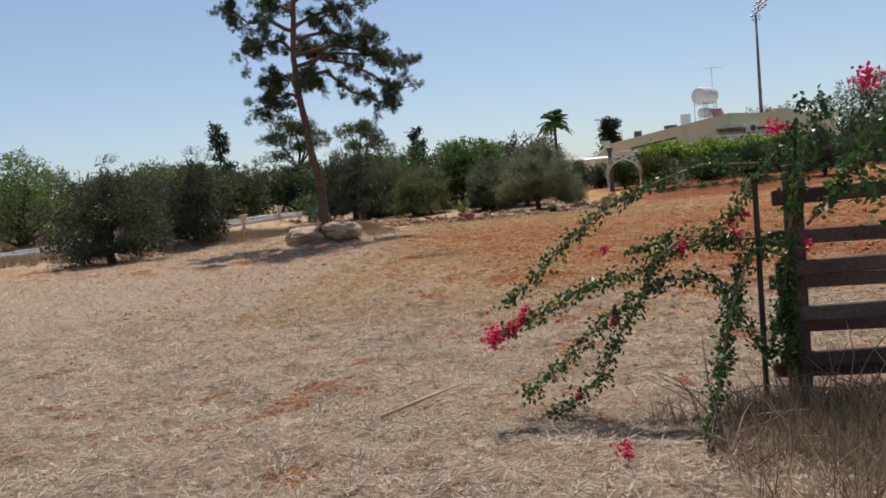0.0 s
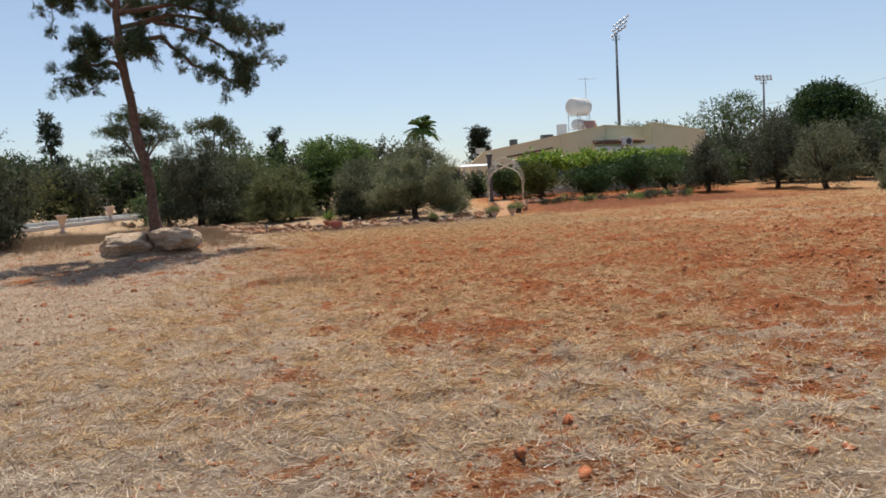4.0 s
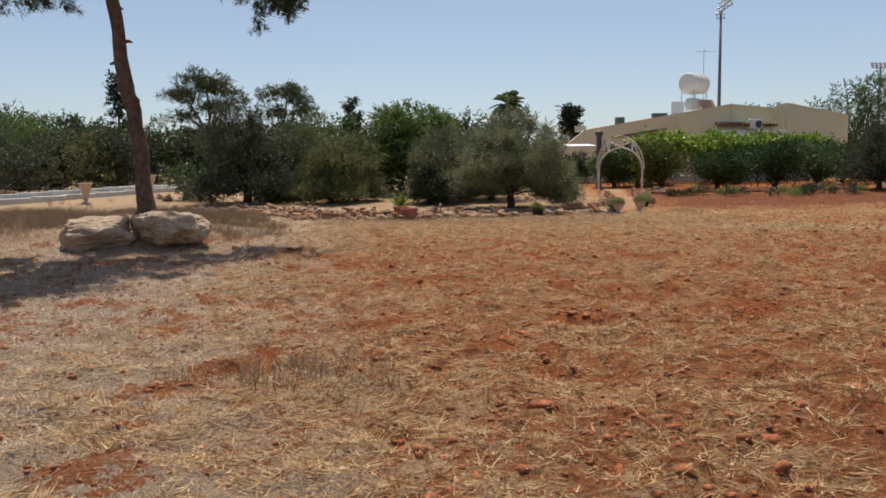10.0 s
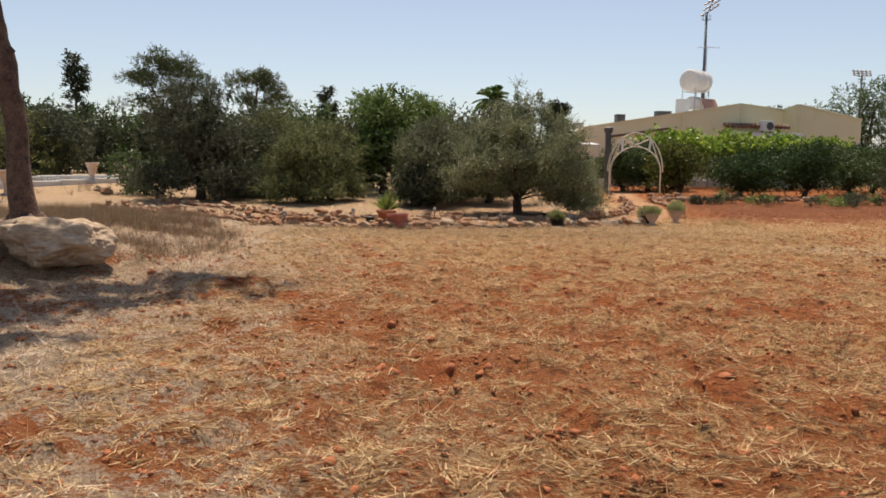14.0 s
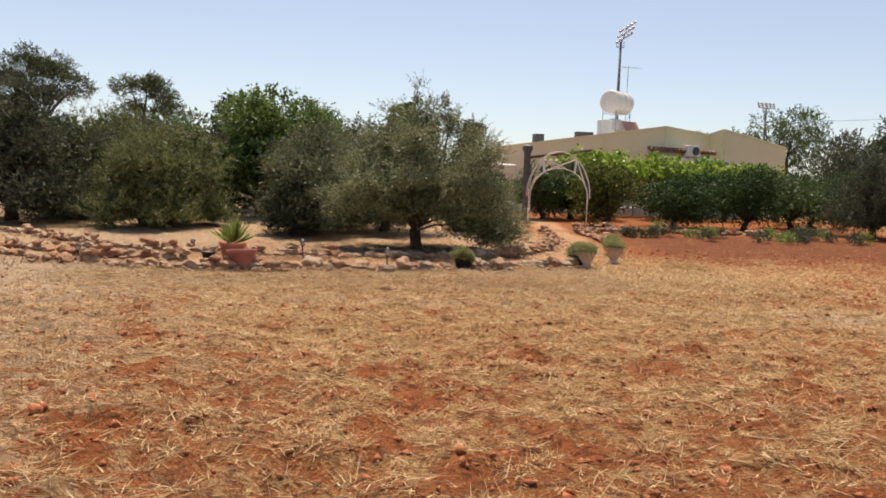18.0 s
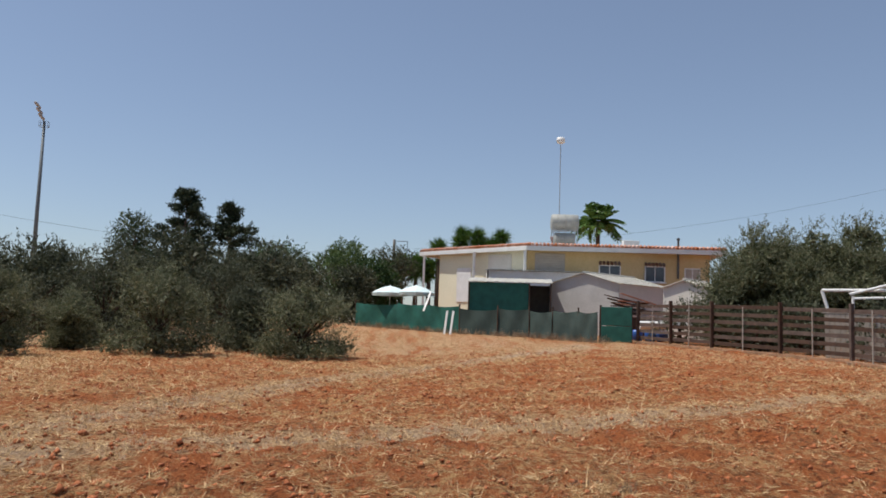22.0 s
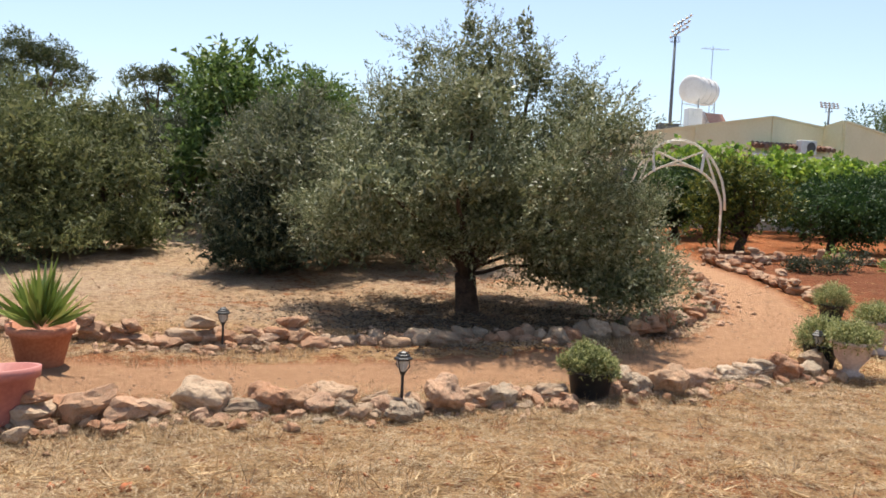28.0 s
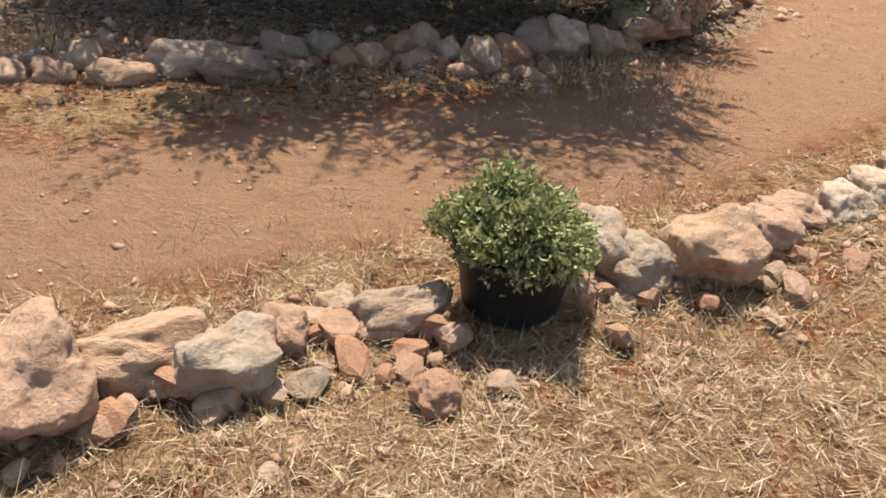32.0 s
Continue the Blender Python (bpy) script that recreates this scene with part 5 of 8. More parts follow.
# ---- olives round the stone rows ----
olive(3.47, 42.4, 3.7, 2.1, 140000, 0.054, 51, "broad silvery olive tree with a dark stout trunk by the path", trunk_h=0.13, group="garden olives", sprig=4.5, clumps=420, clump=0.11, deep=4, core=1.7, lobes=[(p[0] * (1.18 if p[0] < 1.1 else 0.97) + 0.2, p[1] * 1.15, p[2] * 1.12, p[3] * 1.12, p[4] * 1.12, p[5] * 1.1) for p in (
    (-0.9, -0.6, 0.95, 0.6, 0.5, 0.3), (-1.5, -0.2, 0.95, 0.5, 0.6, 0.32), (-0.1, -0.95, 1.0, 0.6, 0.45, 0.32), (0.6, -0.9, 0.85, 0.55, 0.5, 0.34), (-1.7, 0.6, 1.1, 0.5, 0.6, 0.4), (0.0, 0.9, 0.9, 0.8, 0.5, 0.35), (1.75, -0.75, 0.45, 0.45, 0.45, 0.38), (2.0, -0.2, 0.6, 0.4, 0.5, 0.5), (1.9, 0.3, 1.1, 0.4, 0.5, 0.5), (1.3, -1.2, 1.0, 0.5, 0.45, 0.45), (0.4, -1.45, 1.45, 0.55, 0.45, 0.42), (-0.5, -1.5, 1.5, 0.6, 0.45, 0.4), (-1.3, -1.1, 1.35, 0.5, 0.5, 0.38), (0.9, -1.1, 2.0, 0.5, 0.5, 0.45), (-0.3, -1.0, 2.2, 0.6, 0.5, 0.5), (0.05, 0.15, 1.75, 1.1, 0.9, 0.85), (-0.1, 0.1, 2.75, 0.62, 0.6, 0.62), (-0.85, 0.1, 2.2, 0.66, 0.7, 0.66), (0.85, 0.0, 2.05, 0.6, 0.7, 0.58), (1.35, -0.15, 1.35, 0.52, 0.65, 0.6), (1.5, -0.35, 0.75, 0.36, 0.45, 0.36), (0.95, -0.35, 0.92, 0.5, 0.5, 0.36),
    (-1.25, -0.05, 1.2, 0.52, 0.6, 0.42), (-0.75, -0.4, 1.35, 0.62, 0.5, 0.48), (0.2, -0.55, 1.45, 0.75, 0.45, 0.6), (0.5, 0.8, 1.4, 0.8, 0.55, 0.6), (-0.7, 0.85, 1.35, 0.7, 0.5, 0.6), (0.45, 0.1, 2.72, 0.34, 0.4, 0.42), (-0.45, -0.2, 1.0, 0.6, 0.5, 0.36), (0.45, -0.3, 0.95, 0.55, 0.5, 0.36), (0.9, 0.5, 0.85, 0.6, 0.5, 0.4), (-0.6, 0.6, 0.95, 0.6, 0.5, 0.36), (-1.3, 0.3, 1.7, 0.5, 0.6, 0.5), (-1.1, -0.6, 1.15, 0.5, 0.45, 0.36), (-0.5, -0.75, 1.6, 0.5, 0.4, 0.5), (1.6, -0.4, 0.5, 0.38, 0.42, 0.3), (1.15, -0.45, 0.6, 0.45, 0.4, 0.32), (0.7, -0.2, 0.75, 0.5, 0.45, 0.3), (1.75, -0.1, 0.9, 0.3, 0.4, 0.45), (-0.25, 0.2, 3.2, 0.16, 0.2, 0.3), (0.3, 0.0, 3.15, 0.15, 0.18, 0.28), (-0.75, 0.1, 2.8, 0.2, 0.22, 0.25), (1.2, 0.0, 2.4, 0.17, 0.2, 0.25), (0.85, 0.1, 2.6, 0.15, 0.2, 0.22), (0.95, -0.7, 0.5, 0.45, 0.4, 0.3), (1.35, -0.75, 0.35, 0.4, 0.4, 0.28), (0.75, 0.5, 0.45, 0.5, 0.4, 0.3), (1.5, 0.4, 0.4, 0.5, 0.5, 0.32), (-0.9, 1.2, 1.2, 0.7, 0.5, 0.4), (0.2, 1.4, 1.3, 0.8, 0.5, 0.5), (1.2, 1.1, 1.2, 0.7, 0.5, 0.5))])
olive(0.9, 46.0, 3.1, 1.9, 32000, 0.085, 53, "olive tree with upright silvery shoots behind the stones", mat=OLIVE_MID, group="garden olives")
olive(-3.6, 46.0, 2.75, 1.7, 30000, 0.085, 54, "green olive tree with low branches behind the stones", mat=OLIVE_SUN, group="garden olives")
olive(-7.2, 46.9, 4.4, 2.9, 60000, 0.09, 55, "dense dark olive tree at the end of the stone rows", mat=OLIVE_FAR, group="garden olives")
olive(3.0, 47.0, 3.4, 1.9, 26000, 0.09, 56, "tall olive with ragged upright shoots", mat=OLIVE_MID, group="garden olives")
broadleaf(0.6, 55.0, 4.0, 1.5, 14000, 0.13, 57, "bright green fig tree rising behind the olives", FIGL, clear=0.3)
broadleaf(-1.6, 54.5, 4.1, 1.6, 14000, 0.13, 58, "light green broadleaf tree behind the olives", FIGL, clear=0.3)
broadleaf(-0.9, 51.2, 4.1, 1.35, 10000, 0.15, 59, "tall bright green fig tree in the second row of the garden", FIGL, clear=0.16, lobes_n=18, name="fig_tree", wide=0.7)

for gx, gy, gh, gr, seed, mt in ((-5.9, 48.6, 2.5, 1.6, 594, OLIVE_SUN), (-2.7, 47.6, 2.9, 1.5, 595, OLIVE_SUN), (1.7, 49.0, 2.9, 1.7, 596, SCRUB), (-2.4, 52.6, 3.0, 2.0, 597, OLIVE_FAR), (2.9, 52.0, 3.0, 1.9, 598, OLIVE_FAR)):
    olive(gx, gy, gh, gr, 15000, 0.1, seed, "bushy olive filling the gap between its neighbours", mat=mt, group="garden olives", low=0.03)

# left side, beyond the pine
olive(-4.9, 49.8, 3.6, 2.2, 22000, 0.10, 592, "tall olive tree with feathery shoots in the second row", mat=OLIVE_SUN, group="garden olives")
olive(0.42, 45.4, 1.45, 0.95, 12000, 0.07, 593, "low dark rounded bush behind the yucca pot", mat=DARKLEAF, group="garden olives", low=0.1)
olive(-12.5, 27.3, 3.75, 2.5, 46000, 0.085, 61, "round grey olive bush at the edge of the field", mat=OLIVE_FAR)
olive(-10.75, 31.1, 3.7, 1.75, 26000, 0.085, 62, "small olive tree on the dry bank", mat=OLIVE_FAR)
olive(-19.0, 45.0, 4.3, 2.0, 14000, 0.11, 63, "olive bush beside the lane", mat=OLIVE_FAR)
FAR_LEFT = ((-27.6, 46.5, 5.6, 3.6), (-31.5, 43.5, 6.0, 4.0), (-35, 40, 6.6, 4.4), (-29, 54, 4.6, 3.2), (-25.5, 59, 4.0, 2.6), (-22.5, 63, 3.8, 2.4), (-27, 67, 5.0, 2.8), (-31, 72, 5.8, 3.2), (-18.6, 61.5, 3.6, 1.7))
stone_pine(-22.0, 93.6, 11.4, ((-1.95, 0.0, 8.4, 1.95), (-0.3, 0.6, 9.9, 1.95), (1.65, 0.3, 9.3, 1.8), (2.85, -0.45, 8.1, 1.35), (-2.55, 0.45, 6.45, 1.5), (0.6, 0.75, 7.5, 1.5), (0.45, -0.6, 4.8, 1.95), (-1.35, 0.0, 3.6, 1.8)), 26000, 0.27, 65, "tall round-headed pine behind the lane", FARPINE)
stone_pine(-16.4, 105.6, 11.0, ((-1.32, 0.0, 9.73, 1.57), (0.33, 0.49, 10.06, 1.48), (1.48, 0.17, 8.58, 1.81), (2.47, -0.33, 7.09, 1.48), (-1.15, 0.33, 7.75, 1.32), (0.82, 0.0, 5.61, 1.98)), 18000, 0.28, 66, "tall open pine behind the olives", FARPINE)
conifer(-37, 110, 12.5, 2.6, 5000, 0.5, 67, "dark cypress far behind the lane", tiers=True)
conifer(-9.6, 113, 9.4, 1.5, 3500, 0.5, 68, "slim dark cypress on the skyline", tiers=True)
conifer(17.3, 112, 8.6, 2.0, 5000, 0.5, 69, "dark cypress behind the house roof", tiers=True)
palm(10.2, 118, 9.2, 2.9, 44, 70, "tall fan palm on the skyline", name="palm_tree")
rg = np.random.default_rng(71)
for i in range(26):
    bx, by = -64 + i * 3.6 + rg.normal() * 1.2, 78 + rg.normal() * 6 + 0.25 * max(0, -20 - (-64 + i * 3.6))
    bh, br = rg.uniform(4.8, 7.0) * (0.75 if bx > -24 else 0.84), rg.uniform(2.6, 4.0)
    if bx > 6.5:
        continue
    broadleaf(bx, by, bh, br, 4200, 0.31, 720 + i, "leafy tree in the far hedge line", (BROAD, OLIVE_FAR, CITRUS, OLIVE_FAR)[i % 4], clear=0.02, lobes_n=14, group="far hedge trees")
for i in range(10):
    bx, by = -46 + i * 3.4 + rg.normal(), 60 + rg.normal() * 3 + 0.4 * max(0, i - 5)
    if -18 < bx < -5:
        continue
    broadleaf(bx, by, rg.uniform(2.0, 3.4), rg.uniform(2.0, 3.0), 5000, 0.18, 760 + i, "wild bush beyond the lane", (SCRUB, OLIVE_FAR)[i % 2], clear=0.04, name="wild_bush", group="bushes beyond the lane")

for i in range(18):
    bx, by = -86 + i * 4.4 + rg.normal(), 84 + rg.normal() * 3 - 0.35 * max(0, -30 - (-86 + i * 4.4))
    broadleaf(bx, by, rg.uniform(5.4, 7.2) * (0.75 if bx > -24 else 0.84), rg.uniform(3.4, 4.4), 4500, 0.34, 780 + i, "dark tree closing the far edge of the fields", (OLIVE_FAR, CITRUS, BROAD)[i % 3], clear=0.02, lobes_n=14, group="far hedge trees")
for i, (bx, by, bh, br) in enumerate(FAR_LEFT):
    broadleaf(bx, by, bh, br, 12000, 0.17, 810 + i, "dense green bush beyond the lane", (FIGL, BROAD, OLIVE_FAR)[i % 3], clear=0.02, lobes_n=16, name="large_bush", group="bushes beyond the lane")

# garden before the cream house
for i, (cx, cy, ch, cr, mt) in enumerate(((11.5, 51.7, 2.3, 1.4, LEMON), (14.6, 52.8, 1.9, 1.45, CITRUS), (17.2, 52.2, 2.25, 1.35, CITRUS), (9.9, 54.6, 2.2, 1.2, BROAD), (20.0, 53.6, 2.2, 1.6, BROAD), (22.4, 56.0, 2.1, 1.9, CITRUS), (12.8, 56.5, 2.2, 1.8, CITRUS), (16.2, 57.0, 2.1, 1.9, CITRUS), (26.0, 58.5, 2.4, 2.0, BROAD), (11.3, 55.4, 2.2, 1.3, CITRUS), (19.4, 58.0, 2.2, 1.9, CITRUS), (23.2, 60.0, 2.4, 2.0, CITRUS))):
    broadleaf(cx, cy, ch, cr, 9000, 0.12, 80 + i, "dense glossy citrus tree in the garden" if mt is CITRUS else "light green garden tree with low branches", mt, clear=0.15, name="citrus_tree" if mt is CITRUS else "garden_tree", group="garden trees", lobes_n=14)


for i, (cx, cy, ch, cr, mt) in enumerate(((9.0, 60.2, 1.9, 0.95, CITRUS), (7.6, 59.0, 2.2, 1.2, OLIVE_FAR), (10.2, 61.3, 1.3, 0.6, BROAD))):
    broadleaf(cx, cy, ch, cr, 6000, 0.12, 95 + i, "dark bushy shrub by the porch of the house", mt, clear=0.04, name="porch_shrub", group="shrubs by the porch", lobes_n=12)
broadleaf(4.6, 58.5, 4.1, 1.5, 12000, 0.13, 98, "dense rounded dark tree behind the olives", OLIVE_FAR, clear=0.15, lobes_n=14)


def vine_canopy():
    """A vine over a wire pergola between the trees and the house."""
    t = thing("vine_pergola", "bright green grapevine over a slim metal pergola", "pergola")
    for px_, py_ in ((13.0, 59.0), (16.0, 60.5), (19.0, 62.0), (22.0, 63.5), (25.0, 65.0)):
        s = Shape()
        s.tube([(px_, py_, gz(px_, py_) - 0.1), (px_, py_, 2.75)], 0.04, 8)
        part("post", s, STEEL, t)
    s = Shape()
    s.tube([(12.6, 58.8, 2.75), (25.4, 65.2, 2.75)], 0.03, 8)
    part("rail", s, STEEL, t)
    rg = np.random.default_rng(99)
    n = 2400
    u = rg.random(n)
    base = np.stack([12.6 + 12.8 * u + rg.normal(size=n) * 0.5, 58.8 + 6.4 * u + rg.normal(size=n) * 0.7, 2.9 + rg.normal(size=n) * 0.22 + 0.2 * np.sin(u * 21)], 1)
    v = shoots(base, rg.normal(size=(n, 3)) + np.array([0, 0, -0.3]), 5, 0.35, 0.2, 0.17, rg, droop=0.5)
    meshed("foliage", np_mesh("foliage", v, 4, VINE), t)


vine_canopy()


def flower_bed():
    rg = np.random.default_rng(101)
    for i in range(26):
        x, y = rg.uniform(10.2, 19.5), rg.uniform(46.9, 48.6)
        h = rg.uniform(0.2, 0.42)
        base, out = crown_points([(x, y, gz(x, y) + h * 0.5, 0.22, 0.22, h * 0.5)], 60, rg, 0.1)
        v = shoots(base, out + np.array([0, 0, 0.7]), 7, 0.16, 0.07, 0.03, rg)
        t = thing("bedding_plant", "low scrubby green plant in the bare bed", "plant", "plants in the bed")
        meshed("foliage", np_mesh("foliage", v, 4, OLIVE_FAR if i % 3 else AGAVE), t)


flower_bed()
s = Shape()
for k in range(10):
    s.box(9.5 + 1.5 * k, 60.4 + 0.25 * k, 0.78, 1.48, 0.25, 0.4, 0.165, 0.02)
solo("low_wall", s, WHITE, "low whitewashed wall behind the citrus trees", "wall", kind="structure")


# ---- cream house ----
def run_wall(shape, a, b, z0, z1, thick=0.25):
    (ax, ay), (bx, by) = a, b
    ln = math.hypot(bx - ax, by - ay)
    shape.box((ax + bx) / 2, (ay + by) / 2, (z0 + z1) / 2, ln, thick, z1 - z0, math.atan2(by - ay, bx - ax), 0.015)


def on_line(a, b, u, out):
    """A place u metres along a to b and out metres to its right-hand side, with the heading."""
    ln = math.hypot(b[0] - a[0], b[1] - a[1])
    dx, dy = (b[0] - a[0]) / ln, (b[1] - a[1]) / ln
    return a[0] + dx * u + dy * out, a[1] + dy * u - dx * out, math.atan2(dy, dx)


def window_on(house, a, b, u, z, w, h, out, frame_mat, pane_mat, sill=True, name="window"):
    x, y, r = on_line(a, b, u, out)
    s = Shape()
    for sx, sz, dx, dz in ((w, 0.07, 0, h / 2), (w, 0.07, 0, -h / 2), (0.07, h, -w / 2, 0), (0.07, h, w / 2, 0), (0.05, h, 0, 0)):
        s.box(x + dx * math.cos(r), y + dx * math.sin(r), z + dz, sx, 0.09, sz, r, 0.008)
    f = part(name, s, frame_mat, house)
    p = Shape()
    p.box(x, y, z, w - 0.06, 0.03, h - 0.06, r, 0.002)
    part("pane", p, pane_mat, f)
    if sill:
        q = Shape()
        x2, y2, _ = on_line(a, b, u, out + 0.06)
        q.box(x2, y2, z - h / 2 - 0.06, w + 0.2, 0.2, 0.06, r)
        part("sill", q, WHITE, f)
    return f


def slope_wall(shape, a, b, z0, za, zb, thick=0.25):
    """A wall whose top slopes from za at a to zb at b."""
    ln = math.hypot(b[0] - a[0], b[1] - a[1])
    nx, ny = -(b[1] - a[1]) / ln * thick / 2, (b[0] - a[0]) / ln * thick / 2
    pts = [(p[0] + k * nx, p[1] + k * ny, z) for p, t in ((a, za), (b, zb)) for k in (-1, 1) for z in (z0, t)]
    shape.add(pts, [(0, 4, 5, 1), (2, 3, 7, 6), (1, 5, 7, 3), (0, 2, 6, 4), (0, 1, 3, 2), (4, 6, 7, 5)])


def cream_house():
    t = thing("cream_house", "low cream house with shallow gables and a rooftop water tank", "house")
    A, A2, B, N, C, E0, F0, G0 = (9.9, 68.9), (10.95, 68.9), (21.0, 68.9), (24.9, 71.1), (25.45, 70.2), (31.2, 73.0), (29.4, 88.0), (9.5, 86.0)
    tops = {A: 3.15, A2: 4.0, B: 5.66, N: 5.5, C: 5.78, E0: 5.08, F0: 4.6, G0: 3.15}
    ring = [A, A2, B, N, C, E0, F0, G0]
    for a, b in zip(ring, ring[1:] + ring[:1]):
        s = Shape()
        slope_wall(s, a, b, 0.2, tops[a], tops[b])
        part("wall", s, PLASTER, t)
        c = Shape()
        slope_wall(c, a, b, 0.0, 0.09, 0.09, 0.36)
        c.v = [(x, y, z + (tops[a] if k < 4 else tops[b]) - 0.004) for k, (x, y, z) in enumerate(c.v)]
        part("verge", c, PLASTER, t)
    r = Shape()
    n = len(ring)
    r.add([(*p, tops[p] - 0.12) for p in ring] + [(*p, tops[p] - 0.3) for p in ring] + [(20.0, 79.0, 5.3), (20.0, 79.0, 5.1)], [(i, (i + 1) % n, 2 * n) for i in range(n)] + [((i + 1) % n + n, i + n, 2 * n + 1) for i in range(n)])
    part("roof", r, CONC, t)
    s = Shape()
    run_wall(s, (19.9, 68.2), (25.35, 69.3), 3.25, 3.95, 0.14)
    part("balcony_wall", s, WHITE, t)
    s = Shape()
    run_wall(s, (19.9, 68.62), (24.3, 69.55), 3.8, 4.3, 0.3)
    part("balcony_recess", s, PLASTER, t)
    for k in range(17):
        u = k / 16
        x, y = 19.95 + 4.3 * u, 68.5 + 0.9 * u
        s = Shape()
        s.tube([(x, y, 4.42), (x + 0.06, y - 0.4, 4.28)], 0.12, 8)
        part("roof_tile", s, OLDTILE, t)
    for u, w in ((4.7, 1.2), (7.2, 1.0), (8.9, 1.0)):
        window_on(t, A, B, u, 2.35, w, 1.15, 0.16, WHITE, GLASS)
    window_on(t, C, E0, 3.2, 2.6, 1.3, 1.2, 0.16, WHITE, GLASS)
    s = Shape()
    slope_wall(s, (12.8, 68.74), (16.6, 68.74), 0.0, 0.14, 0.14, 0.06)
    s.v = [(x, y, z + 2.95 + (x - 9.4) * 0.15) for x, y, z in s.v]
    part("moulding", s, OLDTILE, t, "brown moulding")
    s = Shape()
    s.tube([(17.3, 68.7, 0.6), (17.3, 68.7, 5.0)], 0.05, 8)
    part("drainpipe", s, PLASTER, t)


cream_house()


def ac_unit(x, y, z, turn, label, s=1.0):
    t = thing("air_conditioner", label, "air conditioner", "rooftop units", at=pose(x, y, z, 0, 0, turn))
    b = Shape()
    b.box(0, 0, 0.33 * s, 0.9 * s, 0.36 * s, 0.66 * s, 0, 0.02)
    part("casing", b, WHITE, t)
    f = Shape()
    f.tube([(0.12 * s, -0.185 * s, 0.33 * s), (0.12 * s, -0.2 * s, 0.33 * s)], 0.25 * s, 20)
    part("fan_grille", f, DARKBOX, t)
    for k in (-0.3, 0.3):
        q = Shape()
        q.box(k * s, 0, -0.03, 0.06, 0.3, 0.07)
        part("foot", q, DARKBOX, t)


ac_unit(22.7, 68.62, 4.0, 12, "white air conditioner with a round fan grille", 1.0)
for k, (x, y, w, h) in enumerate(((12.7, 70.2, 0.55, 0.5), (15.5, 70.2, 0.95, 0.32), (9.9, 70.0, 0.7, 0.35))):
    s = Shape()
    s.box(0, 0, h / 2, w, 0.7, h, 0, 0.03)
    s.box(0, 0, h + 0.03, w * 1.05, 0.74, 0.06, 0, 0.01)
    solo("roof_cooler", s, DARKBOX if k != 2 else CONC, "dark boxy cooler on the flat roof", "rooftop unit", "rooftop units", at=pose(x + 1.0, y, 3.6 + (x + 1.0 - 8.3) * 0.155))


def water_tower(x, y, z, turn, big_l, big_r, small_l, small_r, stand, label, skin=None):
    t = thing("water_tank", label, "water tank", "rooftop water tanks", at=pose(x, y, z, 0, 0, turn))
    def drum(l, r, zc, nm):
        s = Shape()
        prof = [(-l / 2 - 0.04, r * 0.55), (-l / 2, r * 0.93), (-l / 2 + 0.06, r), (l / 2 - 0.06, r), (l / 2, r * 0.93), (l / 2 + 0.04, r * 0.55)]
        pts = [(u, q * math.cos(6.2832 * j / 28), zc + q * math.sin(6.2832 * j / 28)) for u, q in prof for j in range(28)]
        fs = [(i * 28 + j, i * 28 + (j + 1) % 28, (i + 1) * 28 + (j + 1) % 28, (i + 1) * 28 + j) for i in range(5) for j in range(28)]
        fs += [tuple(range(28))[::-1], tuple(range(140, 168))]
        s.add(pts, fs)
        o = part(nm, s, skin or TANKM, t, smooth=True)
        for u in (-l * 0.3, 0, l * 0.3):
            q = Shape()
            q.tube([(u, (r + 0.012) * math.cos(6.2832 * j / 24), zc + (r + 0.012) * math.sin(6.2832 * j / 24)) for j in range(25)], 0.02, 6)
            part("band", q, skin or TANKM, o)
    drum(big_l, big_r, stand + big_r, "tank")
    drum(small_l, small_r, stand * 0.55 + small_r * 0.4, "boiler")
    for sx in (-big_l * 0.45, big_l * 0.45):
        for sy in (-0.55, 0.55):
            q = Shape()
            q.tube([(sx, sy, 0), (sx, sy, stand + big_r * 0.5)], 0.03, 6)
            part("leg", q, STEEL, t)
    for sy in (-0.55, 0.55):
        for zz in (stand * 0.45, stand):
            q = Shape()
            q.tube([(-big_l * 0.45, sy, zz), (big_l * 0.45, sy, zz)], 0.025, 6)
            part("rail", q, STEEL, t)
        q = Shape()
        q.tube([(-big_l * 0.45, sy, 0.05), (big_l * 0.45, sy, stand)], 0.018, 6)
        part("brace", q, STEEL, t)
    q = Shape()
    q.box(big_l * 0.1, -1.25, stand * 0.5, 1.2, 1.5, 0.08, radians(-25), 0.01, radians(52), 0)
    part("solar_collector", q, SOLAR, t, "reddish solar collector panel")


water_tower(22.0, 79.8, 5.15, 38, 2.1, 0.81, 1.4, 0.47, 2.3, "large white cylindrical tank on a steel stand over a solar boiler")
s = Shape()
s.box(0, 0, 0.55, 0.75, 0.5, 1.1, 0, 0.03)
s.box(0, -0.26, 0.85, 0.3, 0.03, 0.3, 0, 0.01)
solo("roof_cabinet", s, WHITE, "white metal cabinet on the roof beside the tank", "rooftop unit", at=pose(17.9, 70.6, 5.0, 0, 0, 5))


